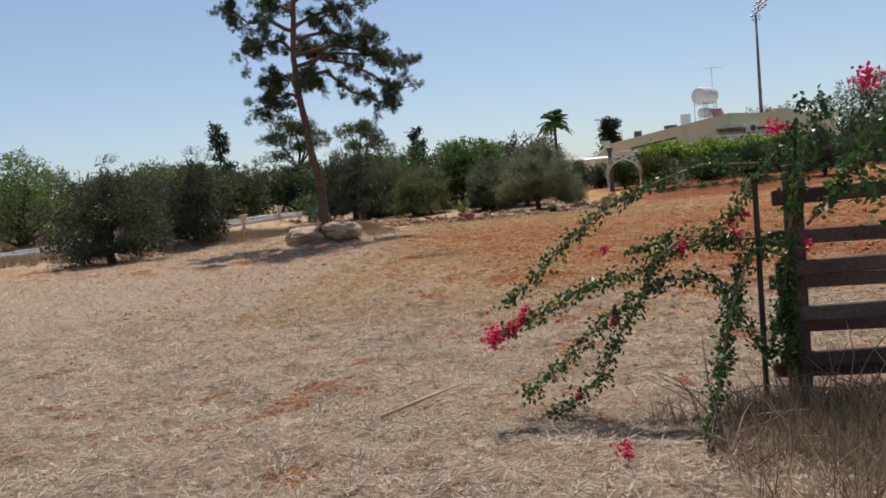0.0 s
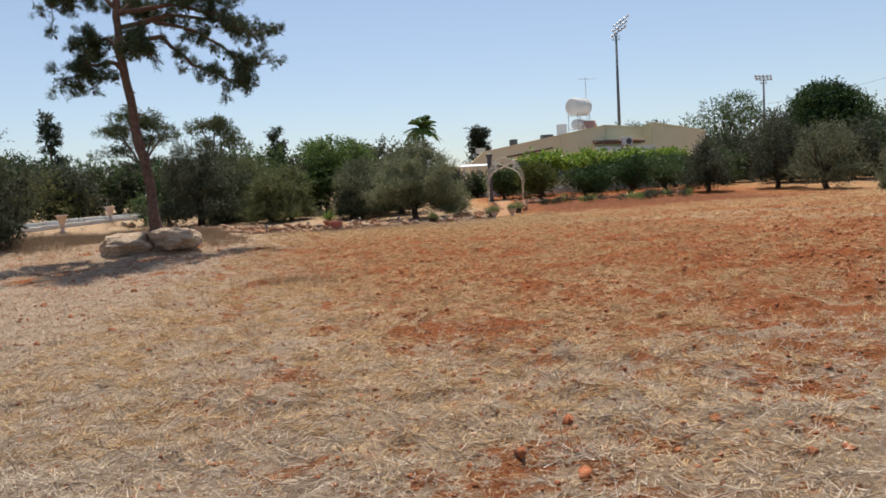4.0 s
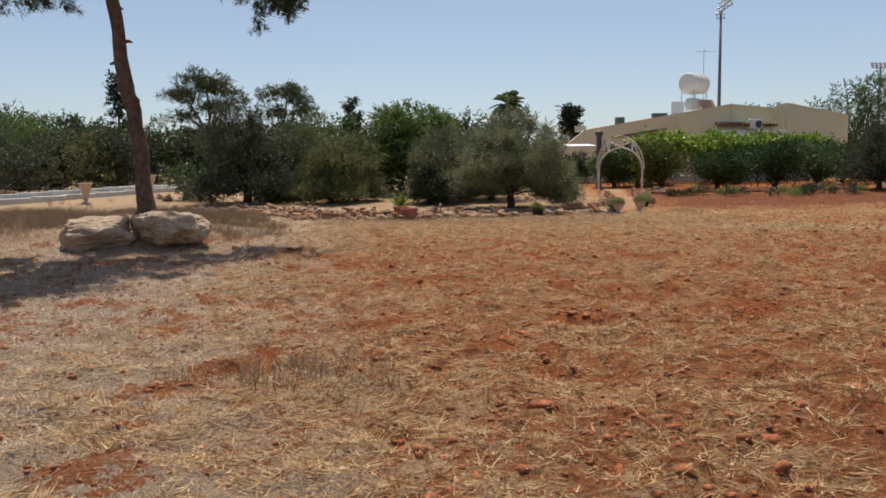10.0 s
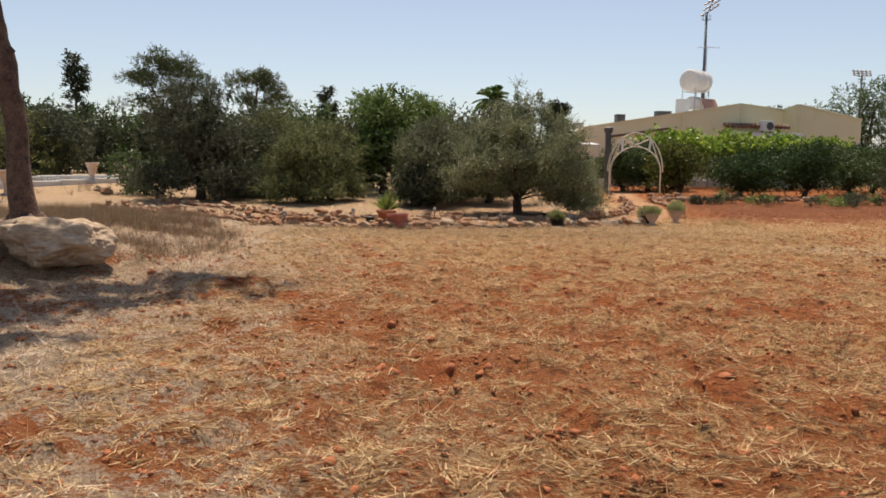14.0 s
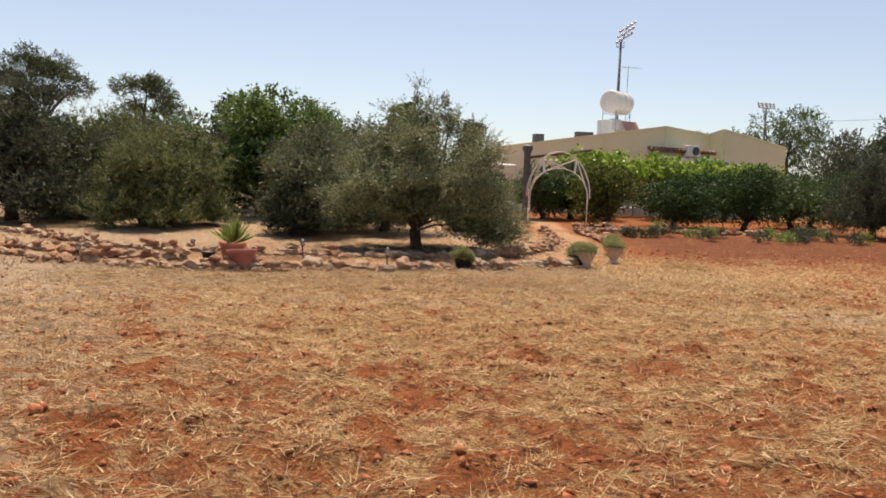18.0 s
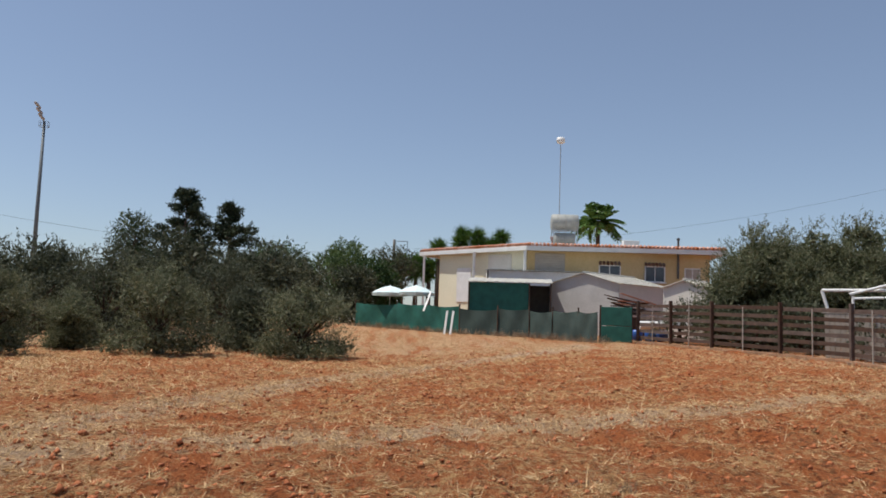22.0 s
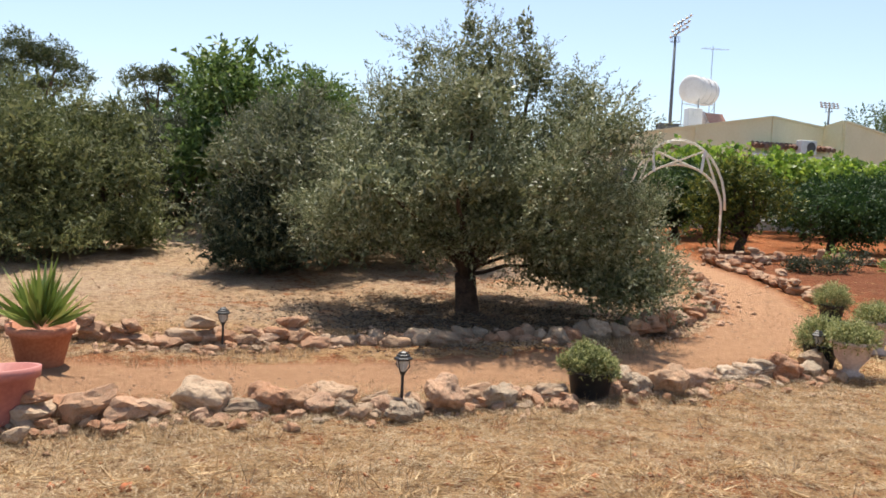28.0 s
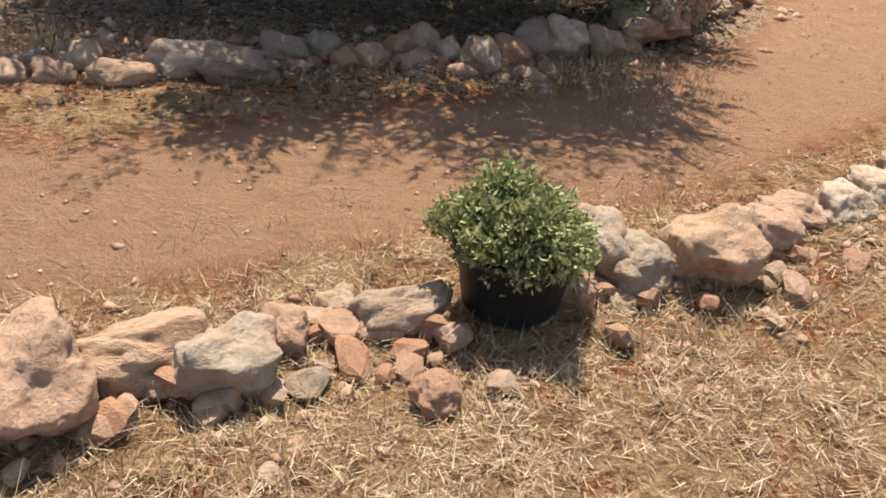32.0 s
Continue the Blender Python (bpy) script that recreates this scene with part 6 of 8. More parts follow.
def antenna(x, y, z, h, label):
    t = thing("antenna", label, "antenna", "aerials", at=pose(x, y, z))
    s = Shape()
    s.tube([(0, 0, 0), (0, 0, h)], 0.025, 6)
    part("pole", s, STEEL, t)
    for i in range(6):
        q = Shape()
        q.tube([(-0.6 + i * 0.3, -0.4 + 0.03 * i, h - 0.15), (-0.6 + i * 0.3, 0.4 - 0.03 * i, h - 0.15)], 0.012, 5)
        part("element", q, STEEL, t)
    q = Shape()
    q.tube([(-0.7, 0, h - 0.15), (1.0, 0, h - 0.15)], 0.015, 5)
    part("boom", q, STEEL, t)


antenna(22.9, 80.3, 5.15, 5.9, "thin roof aerial with a small yagi")


def pergola():
    t = thing("porch_canopy", "white sheet canopy on slim white posts at the house", "canopy")
    x0, y0 = 8.35, 62.5
    for i in range(6):
        s = Shape()
        s.box(x0 + 0.42 * i, y0 + 1.5, 2.92, 0.4, 4.4, 0.03, -0.05, 0.005, 0.055)
        part("roof_sheet", s, WHITE, t)
    for dx, dy in ((0.1, -0.4), (1.2, -0.45), (2.15, -0.5), (0.2, 3.3)):
        q = Shape()
        q.tube([(x0 + dx, y0 + dy, gz(x0 + dx, y0 + dy) - 0.05), (x0 + dx, y0 + dy, 2.9 + 0.055 * (dy - 1.5))], 0.05, 8)
        part("post", q, WHITE, t)


pergola()
s = Shape()
s.lathe([(0.17, 0), (0.16, 0.1), (0.13, 0.3), (0.13, 2.6), (0.2, 2.72), (0.2, 2.85), (0.1, 2.9)], 14)
solo("gate_pillar", s, DARKBOX, "dark grey round column standing near the arch", "pillar", at=pose(8.9, 53.6, gz(8.9, 53.6)), smooth=False)


# ---- masts and poles ----
def floodlight(x, y, h, turn, label, rows=3, wide=3.2, lean=None):
    t = thing("floodlight_mast", label, "floodlight", "stadium floodlights", at=pose(x, y, 0, 0, 0, turn))
    s = Shape()
    s.tube([(0, 0, 0), (0, 0, h * 0.5), (0, 0, h)], [0.46, 0.36, 0.24], 12)
    part("mast", s, MASTM, t, smooth=True)
    for k in range(rows):
        if lean:
            x0, z0 = lean[0] + lean[4] * k, h + lean[1] + lean[5] * k
            p, e = Vector((x0, 0.2 * k, z0)), Vector((x0 + lean[2], 0.2 * k, z0 + lean[3]))
        else:
            p, e = Vector((-wide / 2, 0.2 * k, h + 0.55 * k)), Vector((wide / 2, 0.2 * k, h + 0.55 * k))
        q = Shape()
        q.tube([p, e], 0.1, 6)
        b = part("crossarm", q, MASTM, t)
        for j in range(5):
            f = Shape()
            at_ = p.lerp(e, j / 4)
            f.box(at_[0], at_[1] - 0.2, at_[2] + 0.12, 0.5, 0.3, 0.42, 0, 0.04, 0.5)
            part("lamp", f, STEEL, b)
    if lean:
        q = Shape()
        q.tube([(0, 0, h - 0.3), (lean[0] + lean[2] * 0.5 + lean[4] * 2, 0.4, h + lean[1] + lean[3] * 0.5 + lean[5] * 2)], 0.1, 6)
        part("rack_post", q, MASTM, t)
    c = Shape()
    for a in range(8):
        c.tube([(0.9 * math.cos(a * 0.785), 0.9 * math.sin(a * 0.785), h - 1.0), (0.9 * math.cos(a * 0.785), 0.9 * math.sin(a * 0.785), h - 0.1)], 0.03, 5)
    c.tube([(0.9 * math.cos(a * 0.393), 0.9 * math.sin(a * 0.393), h - 0.1) for a in range(17)], 0.03, 5)
    c.tube([(0.9 * math.cos(a * 0.393), 0.9 * math.sin(a * 0.393), h - 1.0) for a in range(17)], 0.05, 5)
    part("cage", c, MASTM, t)


def far_house():
    t = thing("far_house", "plain pale house behind the grove trees", "house")
    s = Shape()
    s.box(69.5, 90.0, 4.2, 9.0, 8.0, 8.4, 0.5, 0.03)
    part("wall", s, CREAMW, t)
    s = Shape()
    s.box(69.5, 90.0, 8.48, 9.5, 8.5, 0.16, 0.5, 0.03)
    part("roof", s, CONC, t)


far_house()
water_tower(69.3, 90.0, 8.55, 30, 2.2, 0.6, 1.5, 0.45, 1.1, "white cylinder tank on a roof behind the grove")
floodlight(63.3, 191.8, 34.6, -19, "tall grey stadium floodlight mast with slanting lamp racks", 3, 4.0, (-0.9, -0.2, 3.1, 2.0, 0.3, 1.2))
floodlight(117, 225, 26.5, 10, "distant stadium floodlight mast", 3, 5.0)
floodlight(152.5, 99.0, 36.9, -66, "slender floodlight mast beyond the olive grove", 3, 3.4, (-0.2, 0.3, -0.7, 0.8, -0.4, 1.1))
floodlight(165, 147, 26.0, 50, "far floodlight mast above the trees", 3, 5.0)


def utility_pole(x, y, h, mat, label, arm=True):
    t = thing("utility_pole", label, "pole", "utility poles", at=pose(x, y, gz(x, y)))
    s = Shape()
    s.tube([(0, 0, -0.2), (0, 0, h)], [0.2, 0.13], 10)
    part("pole", s, mat, t, smooth=True)
    if arm:
        for k in range(4):
            q = Shape()
            q.box(0.2, 0, h - 0.5 - 0.55 * k, 0.5, 0.08, 0.08)
            part("insulator_arm", q, STEEL, t)
        q = Shape()
        q.tube([(0, 0, h * 0.62), (-0.6, -0.6, h * 0.66), (-1.0, -1.0, h * 0.665)], 0.04, 6)
        part("lamp_arm", q, STEEL, t)


utility_pole(47.2, 65.2, 11.2, DARKBOX, "dark steel pole behind the olive grove", False)
utility_pole(83.75, -27.9, 20.0, POLEW, "tall brown wooden pole with insulators and a lamp arm")
utility_pole(83.5, 30.0, 8.4, DARKBOX, "thin dark pole with a wire bracket behind the yuccas", False)
for p, q in (((0, 0, 8.25), (0.1, -1.35, 8.25)), ((0.1, -1.35, 8.25), (0.1, -1.35, 6.6)), ((0.1, -1.35, 6.6), (0, 0, 5.9)), ((0, 0, 5.5), (0.05, -0.8, 5.6))):
    s = Shape()
    s.tube([p, q], 0.035, 6)
    part("bracket", s, DARKBOX, [o for o in bpy.data.objects if o.name.startswith("utility_pole")][-1])


# ---- olive grove on the far side ----
for i, (x, y, h, r) in enumerate(((21.36, 50.6, 3.3, 1.75), (25.6, 50.4, 4.7, 1.9), (26.6, 46.9, 4.0, 2.1), (35.0, 46.4, 4.2, 1.9), (26.2, 40.0, 3.0, 1.45), (30.5, 39.3, 2.15, 1.05), (28.7, 35.8, 3.2, 2.0), (29.9, 31.2, 2.7, 2.1), (32.6, 33.6, 2.7, 1.5), (34.5, 39.6, 4.2, 1.9), (31.5, 43.2, 3.9, 1.9), (38.5, 36.0, 3.9, 2.3), (41.0, 41.0, 4.2, 2.4))):
    olive(x, y, h, r * 1.05, 24000 if x < 31 else 14000, 0.085 if x < 31 else 0.11, 110 + i, "grey-green olive tree at the edge of the grove", mat=OLIVE_FAR if x > 31 or y > 50 else OLIVE_MID, trunk_h=0.16, low=0.12 if y > 46 else 0.03, group="grove olives")
rg = np.random.default_rng(130)
for i, (x, y) in enumerate(((28.6, 62.0), (29.5, 55), (34, 55), (40, 52), (45, 48), (44, 40), (47, 36), (33, 61), (39, 60), (46, 56), (52, 50), (53, 42), (31, 66), (50, 62), (58, 56), (60, 48), (60, 40), (56, 35.5), (64, 62), (44, 66), (70, 55), (70, 45), (66, 37), (76, 40))):
    olive(x + rg.normal() * 0.5, y + rg.normal() * 0.5, rg.uniform(4.4, 5.6) * (0.72 if x < 37 and y > 54 else 1.0), rg.uniform(2.7, 3.3) * (0.8 if x < 37 and y > 54 else 1.0), 6500, 0.25, 131 + i, "olive tree in the depth of the grove", mat=OLIVE_FAR, trunk_h=0.12, low=0.08, wide=0.34, group="grove olives")
broadleaf(44.3, 76.2, 8.5, 4.3, 60000, 0.2, 160, "round dense dark green tree", CITRUS, clear=0.05, lobes_n=46, open_crown=0.3, wide=0.75, dome=True)
broadleaf(41.5, 92, 9.4, 4.8, 14000, 0.22, 161, "feathery light green tree beside the house", BROAD, clear=0.2, lobes_n=14)
broadleaf(43.0, 84, 7.4, 2.0, 4000, 0.26, 162, "upright green tree beside the house", OLIVE_FAR, clear=0.1)
broadleaf(71.8, 70.4, 12.6, 3.6, 14000, 0.4, 163, "tall dark pine above the grove", PINE, clear=0.35, name="pine_tree", wide=0.3)
broadleaf(66, 74, 10, 2.8, 5000, 0.4, 164, "dark pine above the grove", PINE, clear=0.35, name="pine_tree", wide=0.3)
conifer(91, 53.4, 14.6, 7.6, 20000, 0.42, 165, "dark cedar with level branches", "cedar_tree", tiers=True)
conifer(92.6, 48.8, 13.9, 8.0, 17000, 0.42, 166, "dark spreading cedar with bare gaps", "cedar_tree", tiers=True)
broadleaf(89.5, 58, 11.4, 2.6, 4500, 0.45, 167, "dark pine beside the cedars", PINE, clear=0.4, name="pine_tree", wide=0.3)
for i, (x, y, h, r, mt) in enumerate(((62, 37.5, 6.2, 3.0, BROAD), (66, 33, 6.0, 3.0, BROAD), (61.5, 30.0, 5.4, 2.0, CITRUS), (73, 30, 6.6, 3.2, OLIVE_FAR), (58.5, 32.5, 4.2, 2.0, OLIVE_FAR), (78, 36, 7.5, 4.0, BROAD), (84, 64, 8, 4.5, OLIVE_FAR), (80, 76, 8, 5, BROAD), (98, 70, 9, 5, OLIVE_FAR), (105, 45, 9, 5, BROAD), (100, 36, 9, 5, OLIVE_FAR), (60, 84, 8, 5, OLIVE_FAR), (52, 84, 8, 4.5, BROAD), (33, 92, 7, 4, OLIVE_FAR), (50, 95, 8, 5, OLIVE_FAR))):
    broadleaf(x, y, h, r, 8000, 0.22, 170 + i, "leafy tree behind the grove", mt, clear=0.08, group="trees behind the grove")
def yucca(x, y, h, heads, seed):
    """A yucca: slim trunk and round heads of stiff pointed leaves."""
    rg = np.random.default_rng(seed)
    t = thing("yucca_palm", "bushy dark yucca palm behind the ochre house", "yucca", "yuccas")
    s = Shape()
    s.tube([(x, y, gz(x, y) - 0.1), (x, y, h * 0.9)], [0.3, 0.2], 9)
    part("trunk", s, POLEW, t, smooth=True)
    for k in range(heads):
        c = np.array([x + rg.normal() * 0.7 * (k > 0), y + rg.normal() * 0.7 * (k > 0), h - 0.9 * k])
        u = unit(rg.normal(size=(420, 3)) + np.array([0, 0, 0.15]))
        meshed("leaf_head", np_mesh("leaf_head", slim(leaf_verts(c + u * 0.15, u, rg.uniform(0.8, 1.35, 420), 0.13 * np.ones(420), rg)), 3, PALM), t)


for i, (x, y, h, k) in enumerate(((87.3, 22.8, 11.0, 2), (87.2, 21.3, 10.9, 2), (87.0, 18.7, 10.8, 2), (87.5, 25.4, 9.6, 2), (87.5, 29.2, 7.9, 2), (87.5, 27.7, 7.9, 2), (87.5, 26.3, 7.6, 2), (87.4, 30.4, 7.0, 2))):
    yucca(x, y, h, k, 190 + i)
palm(75.9, 10.8, 10.0, 2.9, 38, 195, "tall fan palm behind the ochre house")


rg = np.random.default_rng(180)
for i, (x, y) in enumerate(((34, 66), (38, 64.5), (42, 61), (46, 60.5), (49.5, 57), (51, 53), (55, 50), (56, 46), (58, 44), (57, 39.5), (55, 38), (51, 39.5), (48, 43.5), (43.5, 46.5), (41, 56), (36.5, 58))):
    broadleaf(x, y, rg.uniform(3.2, 4.2), rg.uniform(2.4, 3.0), 5000, 0.17, 181 + i, "dark scrubby undergrowth between the grove trees", OLIVE_FAR if i % 3 else CITRUS, clear=0.02, name="undergrowth_bush", group="undergrowth in the grove")


# ---- ochre house ----
def ochre_house():
    t = thing("ochre_house", "low ochre house with a tiled roof edge and white fascia", "house")
    L, M, R = (58.4, 25.8), (52.8, 20.5), (51.6, 9.3)
    cor = [L, M, R, (62.0, 7.5), (67.5, 20.0)]
    for i, (a, b) in enumerate(zip(cor, cor[1:] + cor[:1])):
        s = Shape()
        run_wall(s, a, b, 0.4, 6.35, 0.28)
        part("wall", s, PLASTER2 if i else CREAMW, t)
    eave = [(59.3, 27.3), (52.0, 20.6), (50.7, 8.4), (62.4, 6.6), (68.4, 20.4)]
    r = Shape()
    n = len(eave)
    r.add([(*p, 6.36) for p in eave] + [(*p, 6.5) for p in eave] + [(60.5, 18.0, 6.95)], [tuple(range(n))[::-1]] + [(i, (i + 1) % n, n + (i + 1) % n, n + i) for i in range(n)] + [(n + i, n + (i + 1) % n, 2 * n) for i in range(n)])
    part("roof", r, CONC, t)
    for i in (0, 1, 4):
        a, b = eave[i], eave[(i + 1) % n]
        s = Shape()
        run_wall(s, a, b, 6.3, 6.58, 0.12)
        part("fascia", s, WHITE, t)
    for i in (0, 1):
        a, b = eave[i], eave[i + 1]
        ln = math.hypot(b[0] - a[0], b[1] - a[1])
        k = int(ln / 0.24)
        for j in range(k):
            x, y, rr = on_line(a, b, (j + 0.5) * ln / k, 0.06)
            s = Shape()
            s.tube([(x, y, 6.63), (x - 0.5 * math.sin(rr), y + 0.5 * math.cos(rr), 6.76)], [0.115, 0.10], 7)
            part("roof_tile", s, TILE, t)
    for u, w, h, z in ((1.45, 1.9, 1.5, 5.45),):
        x, y, rr = on_line(M, R, u, 0.17)
        s = Shape()
        s.box(x, y, z, w, 0.06, h, rr)
        shut = part("roller_shutter", s, SHUT, t)
        for k in range(10):
            q = Shape()
            q.box(x, y, z - h / 2 + (k + 0.5) * h / 10, w - 0.05, 0.085, 0.05, rr, 0.01)
            part("slat", q, SHUT, shut)
    x, y, rr = on_line(L, M, 5.6, 0.17)
    s = Shape()
    s.box(x, y, 5.35, 2.0, 0.06, 1.6, rr)
    shut = part("roller_shutter", s, PVC, t)
    for k in range(10):
        q = Shape()
        q.box(x, y, 4.6 + k * 0.16, 1.95, 0.085, 0.05, rr, 0.01)
        part("slat", q, PVC, shut)
    x, y, rr = on_line(L, M, 2.4, 0.17)
    s = Shape()
    s.box(x, y, 4.2, 1.3, 0.06, 2.3, rr)
    part("door", s, WHITE, t)
    for u, w in ((5.2, 1.3), (8.0, 1.2)):
        f = window_on(t, M, R, u, 5.05, w, 0.95, 0.17, WHITE, GLASS)
        for k in range(6):
            x, y, rr = on_line(M, R, u - w * 0.55 + (k + 0.5) * w * 1.1 / 6, 0.34)
            q = Shape()
            q.tube([(x, y, 5.6), (x - 0.32 * -math.sin(rr) * -1, y + 0.32 * math.cos(rr) * 1, 5.78)], 0.09, 6)
            part("awning_tile", q, OLDTILE, f)
    window_on(t, M, R, 10.3, 4.7, 0.9, 1.5, 0.17, WHITE, SHUT)
    for x, y in ((59.1, 27.0), (55.2, 23.7), (52.2, 20.7)):
        s = Shape()
        s.box(x, y, 3.4, 0.16, 0.16, 6.0)
        part("column", s, WHITE, t)
    x, y, rr = on_line(M, R, 9.4, 0.3)
    s = Shape()
    s.tube([(x, y, 4.8), (x, y, 7.2)], 0.07, 8)
    s.tube([(x, y, 7.2), (x, y, 7.35)], 0.11, 8)
    part("flue", s, DARKBOX, t)


ochre_house()
water_tower(61.8, 16.5, 6.9, 88, 2.0, 0.62, 1.5, 0.5, 1.9, "old grey tank on a rusty stand over the ochre house", OLDTANK)
ac_unit(54.5, 13.4, 6.62, 95, "white cooler on the ochre house roof", 1.2)


def slim_tower():
    t = thing("lattice_aerial", "thin aerial mast with a white dome at its top", "antenna", "aerials", at=pose(61.9, 16.9, 6.9))
    s = Shape()
    s.tube([(0, 0, 0), (0, 0, 8.7)], 0.035, 6)
    part("pole", s, STEEL, t)
    s = Shape()
    s.lathe([(0.05, 8.55), (0.3, 8.65), (0.34, 8.85), (0.28, 9.05), (0.08, 9.1)], 14)
    part("dome", s, WHITE, t, smooth=True)


slim_tower()


# ---- sheds and nets before the ochre house ----
def sheet_roof(shape, P, Q, R, S, ribs=14, thick=0.035):
    """A corrugated roof plane P Q (lower edge) to R S (upper edge): strips, every other one proud."""
    P, Q, R, S = (Vector(v) for v in (P, Q, R, S))
    up = (Q - P).cross(S - P).normalized()
    up = up if up.z > 0 else -up
    prof = []
    for j in range(ribs):
        prof += [(j / ribs, 0.025 * (j % 2)), ((j + 1) / ribs, 0.025 * (j % 2))]
    rows = [[P.lerp(Q, f) + up * z, S.lerp(R, f) + up * z] for f, z in prof]
    m = len(rows)
    verts = [v for row in rows for v in row] + [v - up * thick for row in rows for v in row]
    faces = []
    for k in range(m - 1):
        a, b = 2 * k, 2 * k + 2
        faces += [(a, b, b + 1, a + 1), (2 * m + a + 1, 2 * m + b + 1, 2 * m + b, 2 * m + a), (a, 2 * m + a, 2 * m + b, b), (b + 1, 2 * m + b + 1, 2 * m + a + 1, a + 1)]
    e = 2 * m - 2
    faces += [(0, 1, 2 * m + 1, 2 * m), (e + 1, e, 2 * m + e, 2 * m + e + 1)]
    shape.add(verts, faces)


def gable_shed(name, A, B, C, z0, eave, ridge, wall, roof, label, ribs=14):
    """A shed with its gable on A to B and its long side on B to C."""
    t = thing(name, label, "shed")
    D = (A[0] + C[0] - B[0], A[1] + C[1] - B[1])
    for p, q in ((B, C), (D, A)):
        s = Shape()
        run_wall(s, p, q, z0, eave, 0.07)
        part("wall", s, wall, t)
    for p, q in ((A, B), (C, D)):
        s = Shape()
        m = ((p[0] + q[0]) / 2, (p[1] + q[1]) / 2)
        slope_wall(s, p, m, z0, eave, ridge, 0.06)
        slope_wall(s, m, q, z0, ridge, eave, 0.06)
        part("gable", s, wall, t)
    ab, cd = Vector(((A[0] + B[0]) / 2, (A[1] + B[1]) / 2, ridge)), Vector(((C[0] + D[0]) / 2, (C[1] + D[1]) / 2, ridge))
    run = (cd - ab).normalized() * 0.18
    for p, q in ((A, D), (B, C)):
        lo0, lo1 = Vector((*p, eave)), Vector((*q, eave))
        out = (lo0 - ab) * 0.08
        s = Shape()
        up = Vector((0, 0, 0.03))
        sheet_roof(s, lo0 + out - run + up, lo1 + out + run + up, cd + run + up, ab - run + up, ribs)
        part("roof", s, roof, t)
    s = Shape()
    s.tube([ab - run + Vector((0, 0, 0.07)), cd + run + Vector((0, 0, 0.07))], 0.05, 6)
    part("ridge_cap", s, roof, t)
    return t


gable_shed("grey_shed", (47.8, 19.7), (45.5, 16.4), (48.65, 12.85), 0.9, 4.05, 4.62, SHED, SHEET, "grey panel shed with a low gabled corrugated roof", 18)
gable_shed("resin_shed", (42.0, 15.0), (40.4, 13.4), (42.0, 11.8), 0.8, 3.7, 4.05, PVC, PVC, "beige resin garden shed with a gabled roof", 6)


def lean_to(name, L, R, depth, z0, front, back, wall, roof, label, open_from=None, net=None):
    """A shed with one roof plane; from open_from on its front stands open."""
    t = thing(name, label, "shed")
    dx, dy = R[0] - L[0], R[1] - L[1]
    ln = math.hypot(dx, dy)
    nx, ny = -dy / ln * depth, dx / ln * depth
    if nx < 0:
        nx, ny = -nx, -ny
    L2, R2 = (L[0] + nx, L[1] + ny), (R[0] + nx, R[1] + ny)
    stop = R if open_from is None else (L[0] + dx * open_from, L[1] + dy * open_from)
    s = Shape()
    run_wall(s, L, stop, z0, front - 0.03, 0.05)
    part("front", s, net or wall, t)
    for p, q in ((L, L2), (L2, R2), (R2, R)):
        s = Shape()
        run_wall(s, p, q, z0, front - 0.03, 0.06)
        part("wall", s, wall, t)
    for p in (L, stop, R):
        q = Shape()
        q.box(p[0] - 0.06, p[1], (z0 + front) / 2, 0.08, 0.08, front - z0 - 0.06)
        part("post", q, POLEW, t)
    s = Shape()
    e = 0.06
    sheet_roof(s, (L[0] - nx * e - dx * 0.02, L[1] - ny * e - dy * 0.02, front), (R[0] - nx * e + dx * 0.02, R[1] - ny * e + dy * 0.02, front), (R2[0] + dx * 0.02, R2[1] + dy * 0.02, back), (L2[0] - dx * 0.02, L2[1] - dy * 0.02, back), 22)
    part("roof", s, roof, t)
    return t


lean_to("net_shed", (46.9, 24.5), (46.3, 20.0), 2.4, 0.9, 3.95, 4.3, DARKBOX, SHEET, "lean-to hung with green shade net under a corrugated roof", 0.74, NETG)
lean_to("long_shed", (51.3, 23.1), (50.9, 17.0), 3.4, 0.9, 4.95, 5.2, WHITE, SHEET, "long white shed with a pale corrugated roof")


def net_fence():
    t = thing("net_fence", "drab green shade net stretched between thin posts", "fence")
    pts = [(49.8, 31.0), (47.8, 28.5), (46.2, 26.8), (44.7, 25.1), (43.4, 23.2), (42.4, 21.7), (40.7, 20.8), (39.0, 19.9), (37.9, 19.25)]
    for i, (a, b) in enumerate(zip(pts, pts[1:])):
        s = Shape()
        k, rows = 10, 5
        rg = np.random.default_rng(200 + i)
        top = 1.35 + rg.normal() * 0.05
        vs, fs = [], []
        for side in (0, 1):
            for m in range(rows + 1):
                for j in range(k + 1):
                    u = j / k
                    x, y = a[0] + (b[0] - a[0]) * u, a[1] + (b[1] - a[1]) * u
                    bulge = 0.05 * math.sin(u * 9 + i) * math.sin(m / rows * 3.14) + 0.012 * side
                    vs.append((x - bulge, y + bulge, gz(x, y) + (top - 0.08 * math.sin(u * 3.14)) * m / rows))
            o = side * (rows + 1) * (k + 1)
            fs += [(o + m * (k + 1) + j, o + m * (k + 1) + j + 1, o + (m + 1) * (k + 1) + j + 1, o + (m + 1) * (k + 1) + j) for m in range(rows) for j in range(k)]
        s.add(vs, fs)
        part("net", s, NETG if i < 3 else NETD, t, smooth=True)
        q = Shape()
        q.tube([(a[0], a[1], gz(*a) - 0.1), (a[0], a[1], gz(*a) + 1.55)], 0.04, 7)
        part("post", q, POLEW, t)


net_fence()


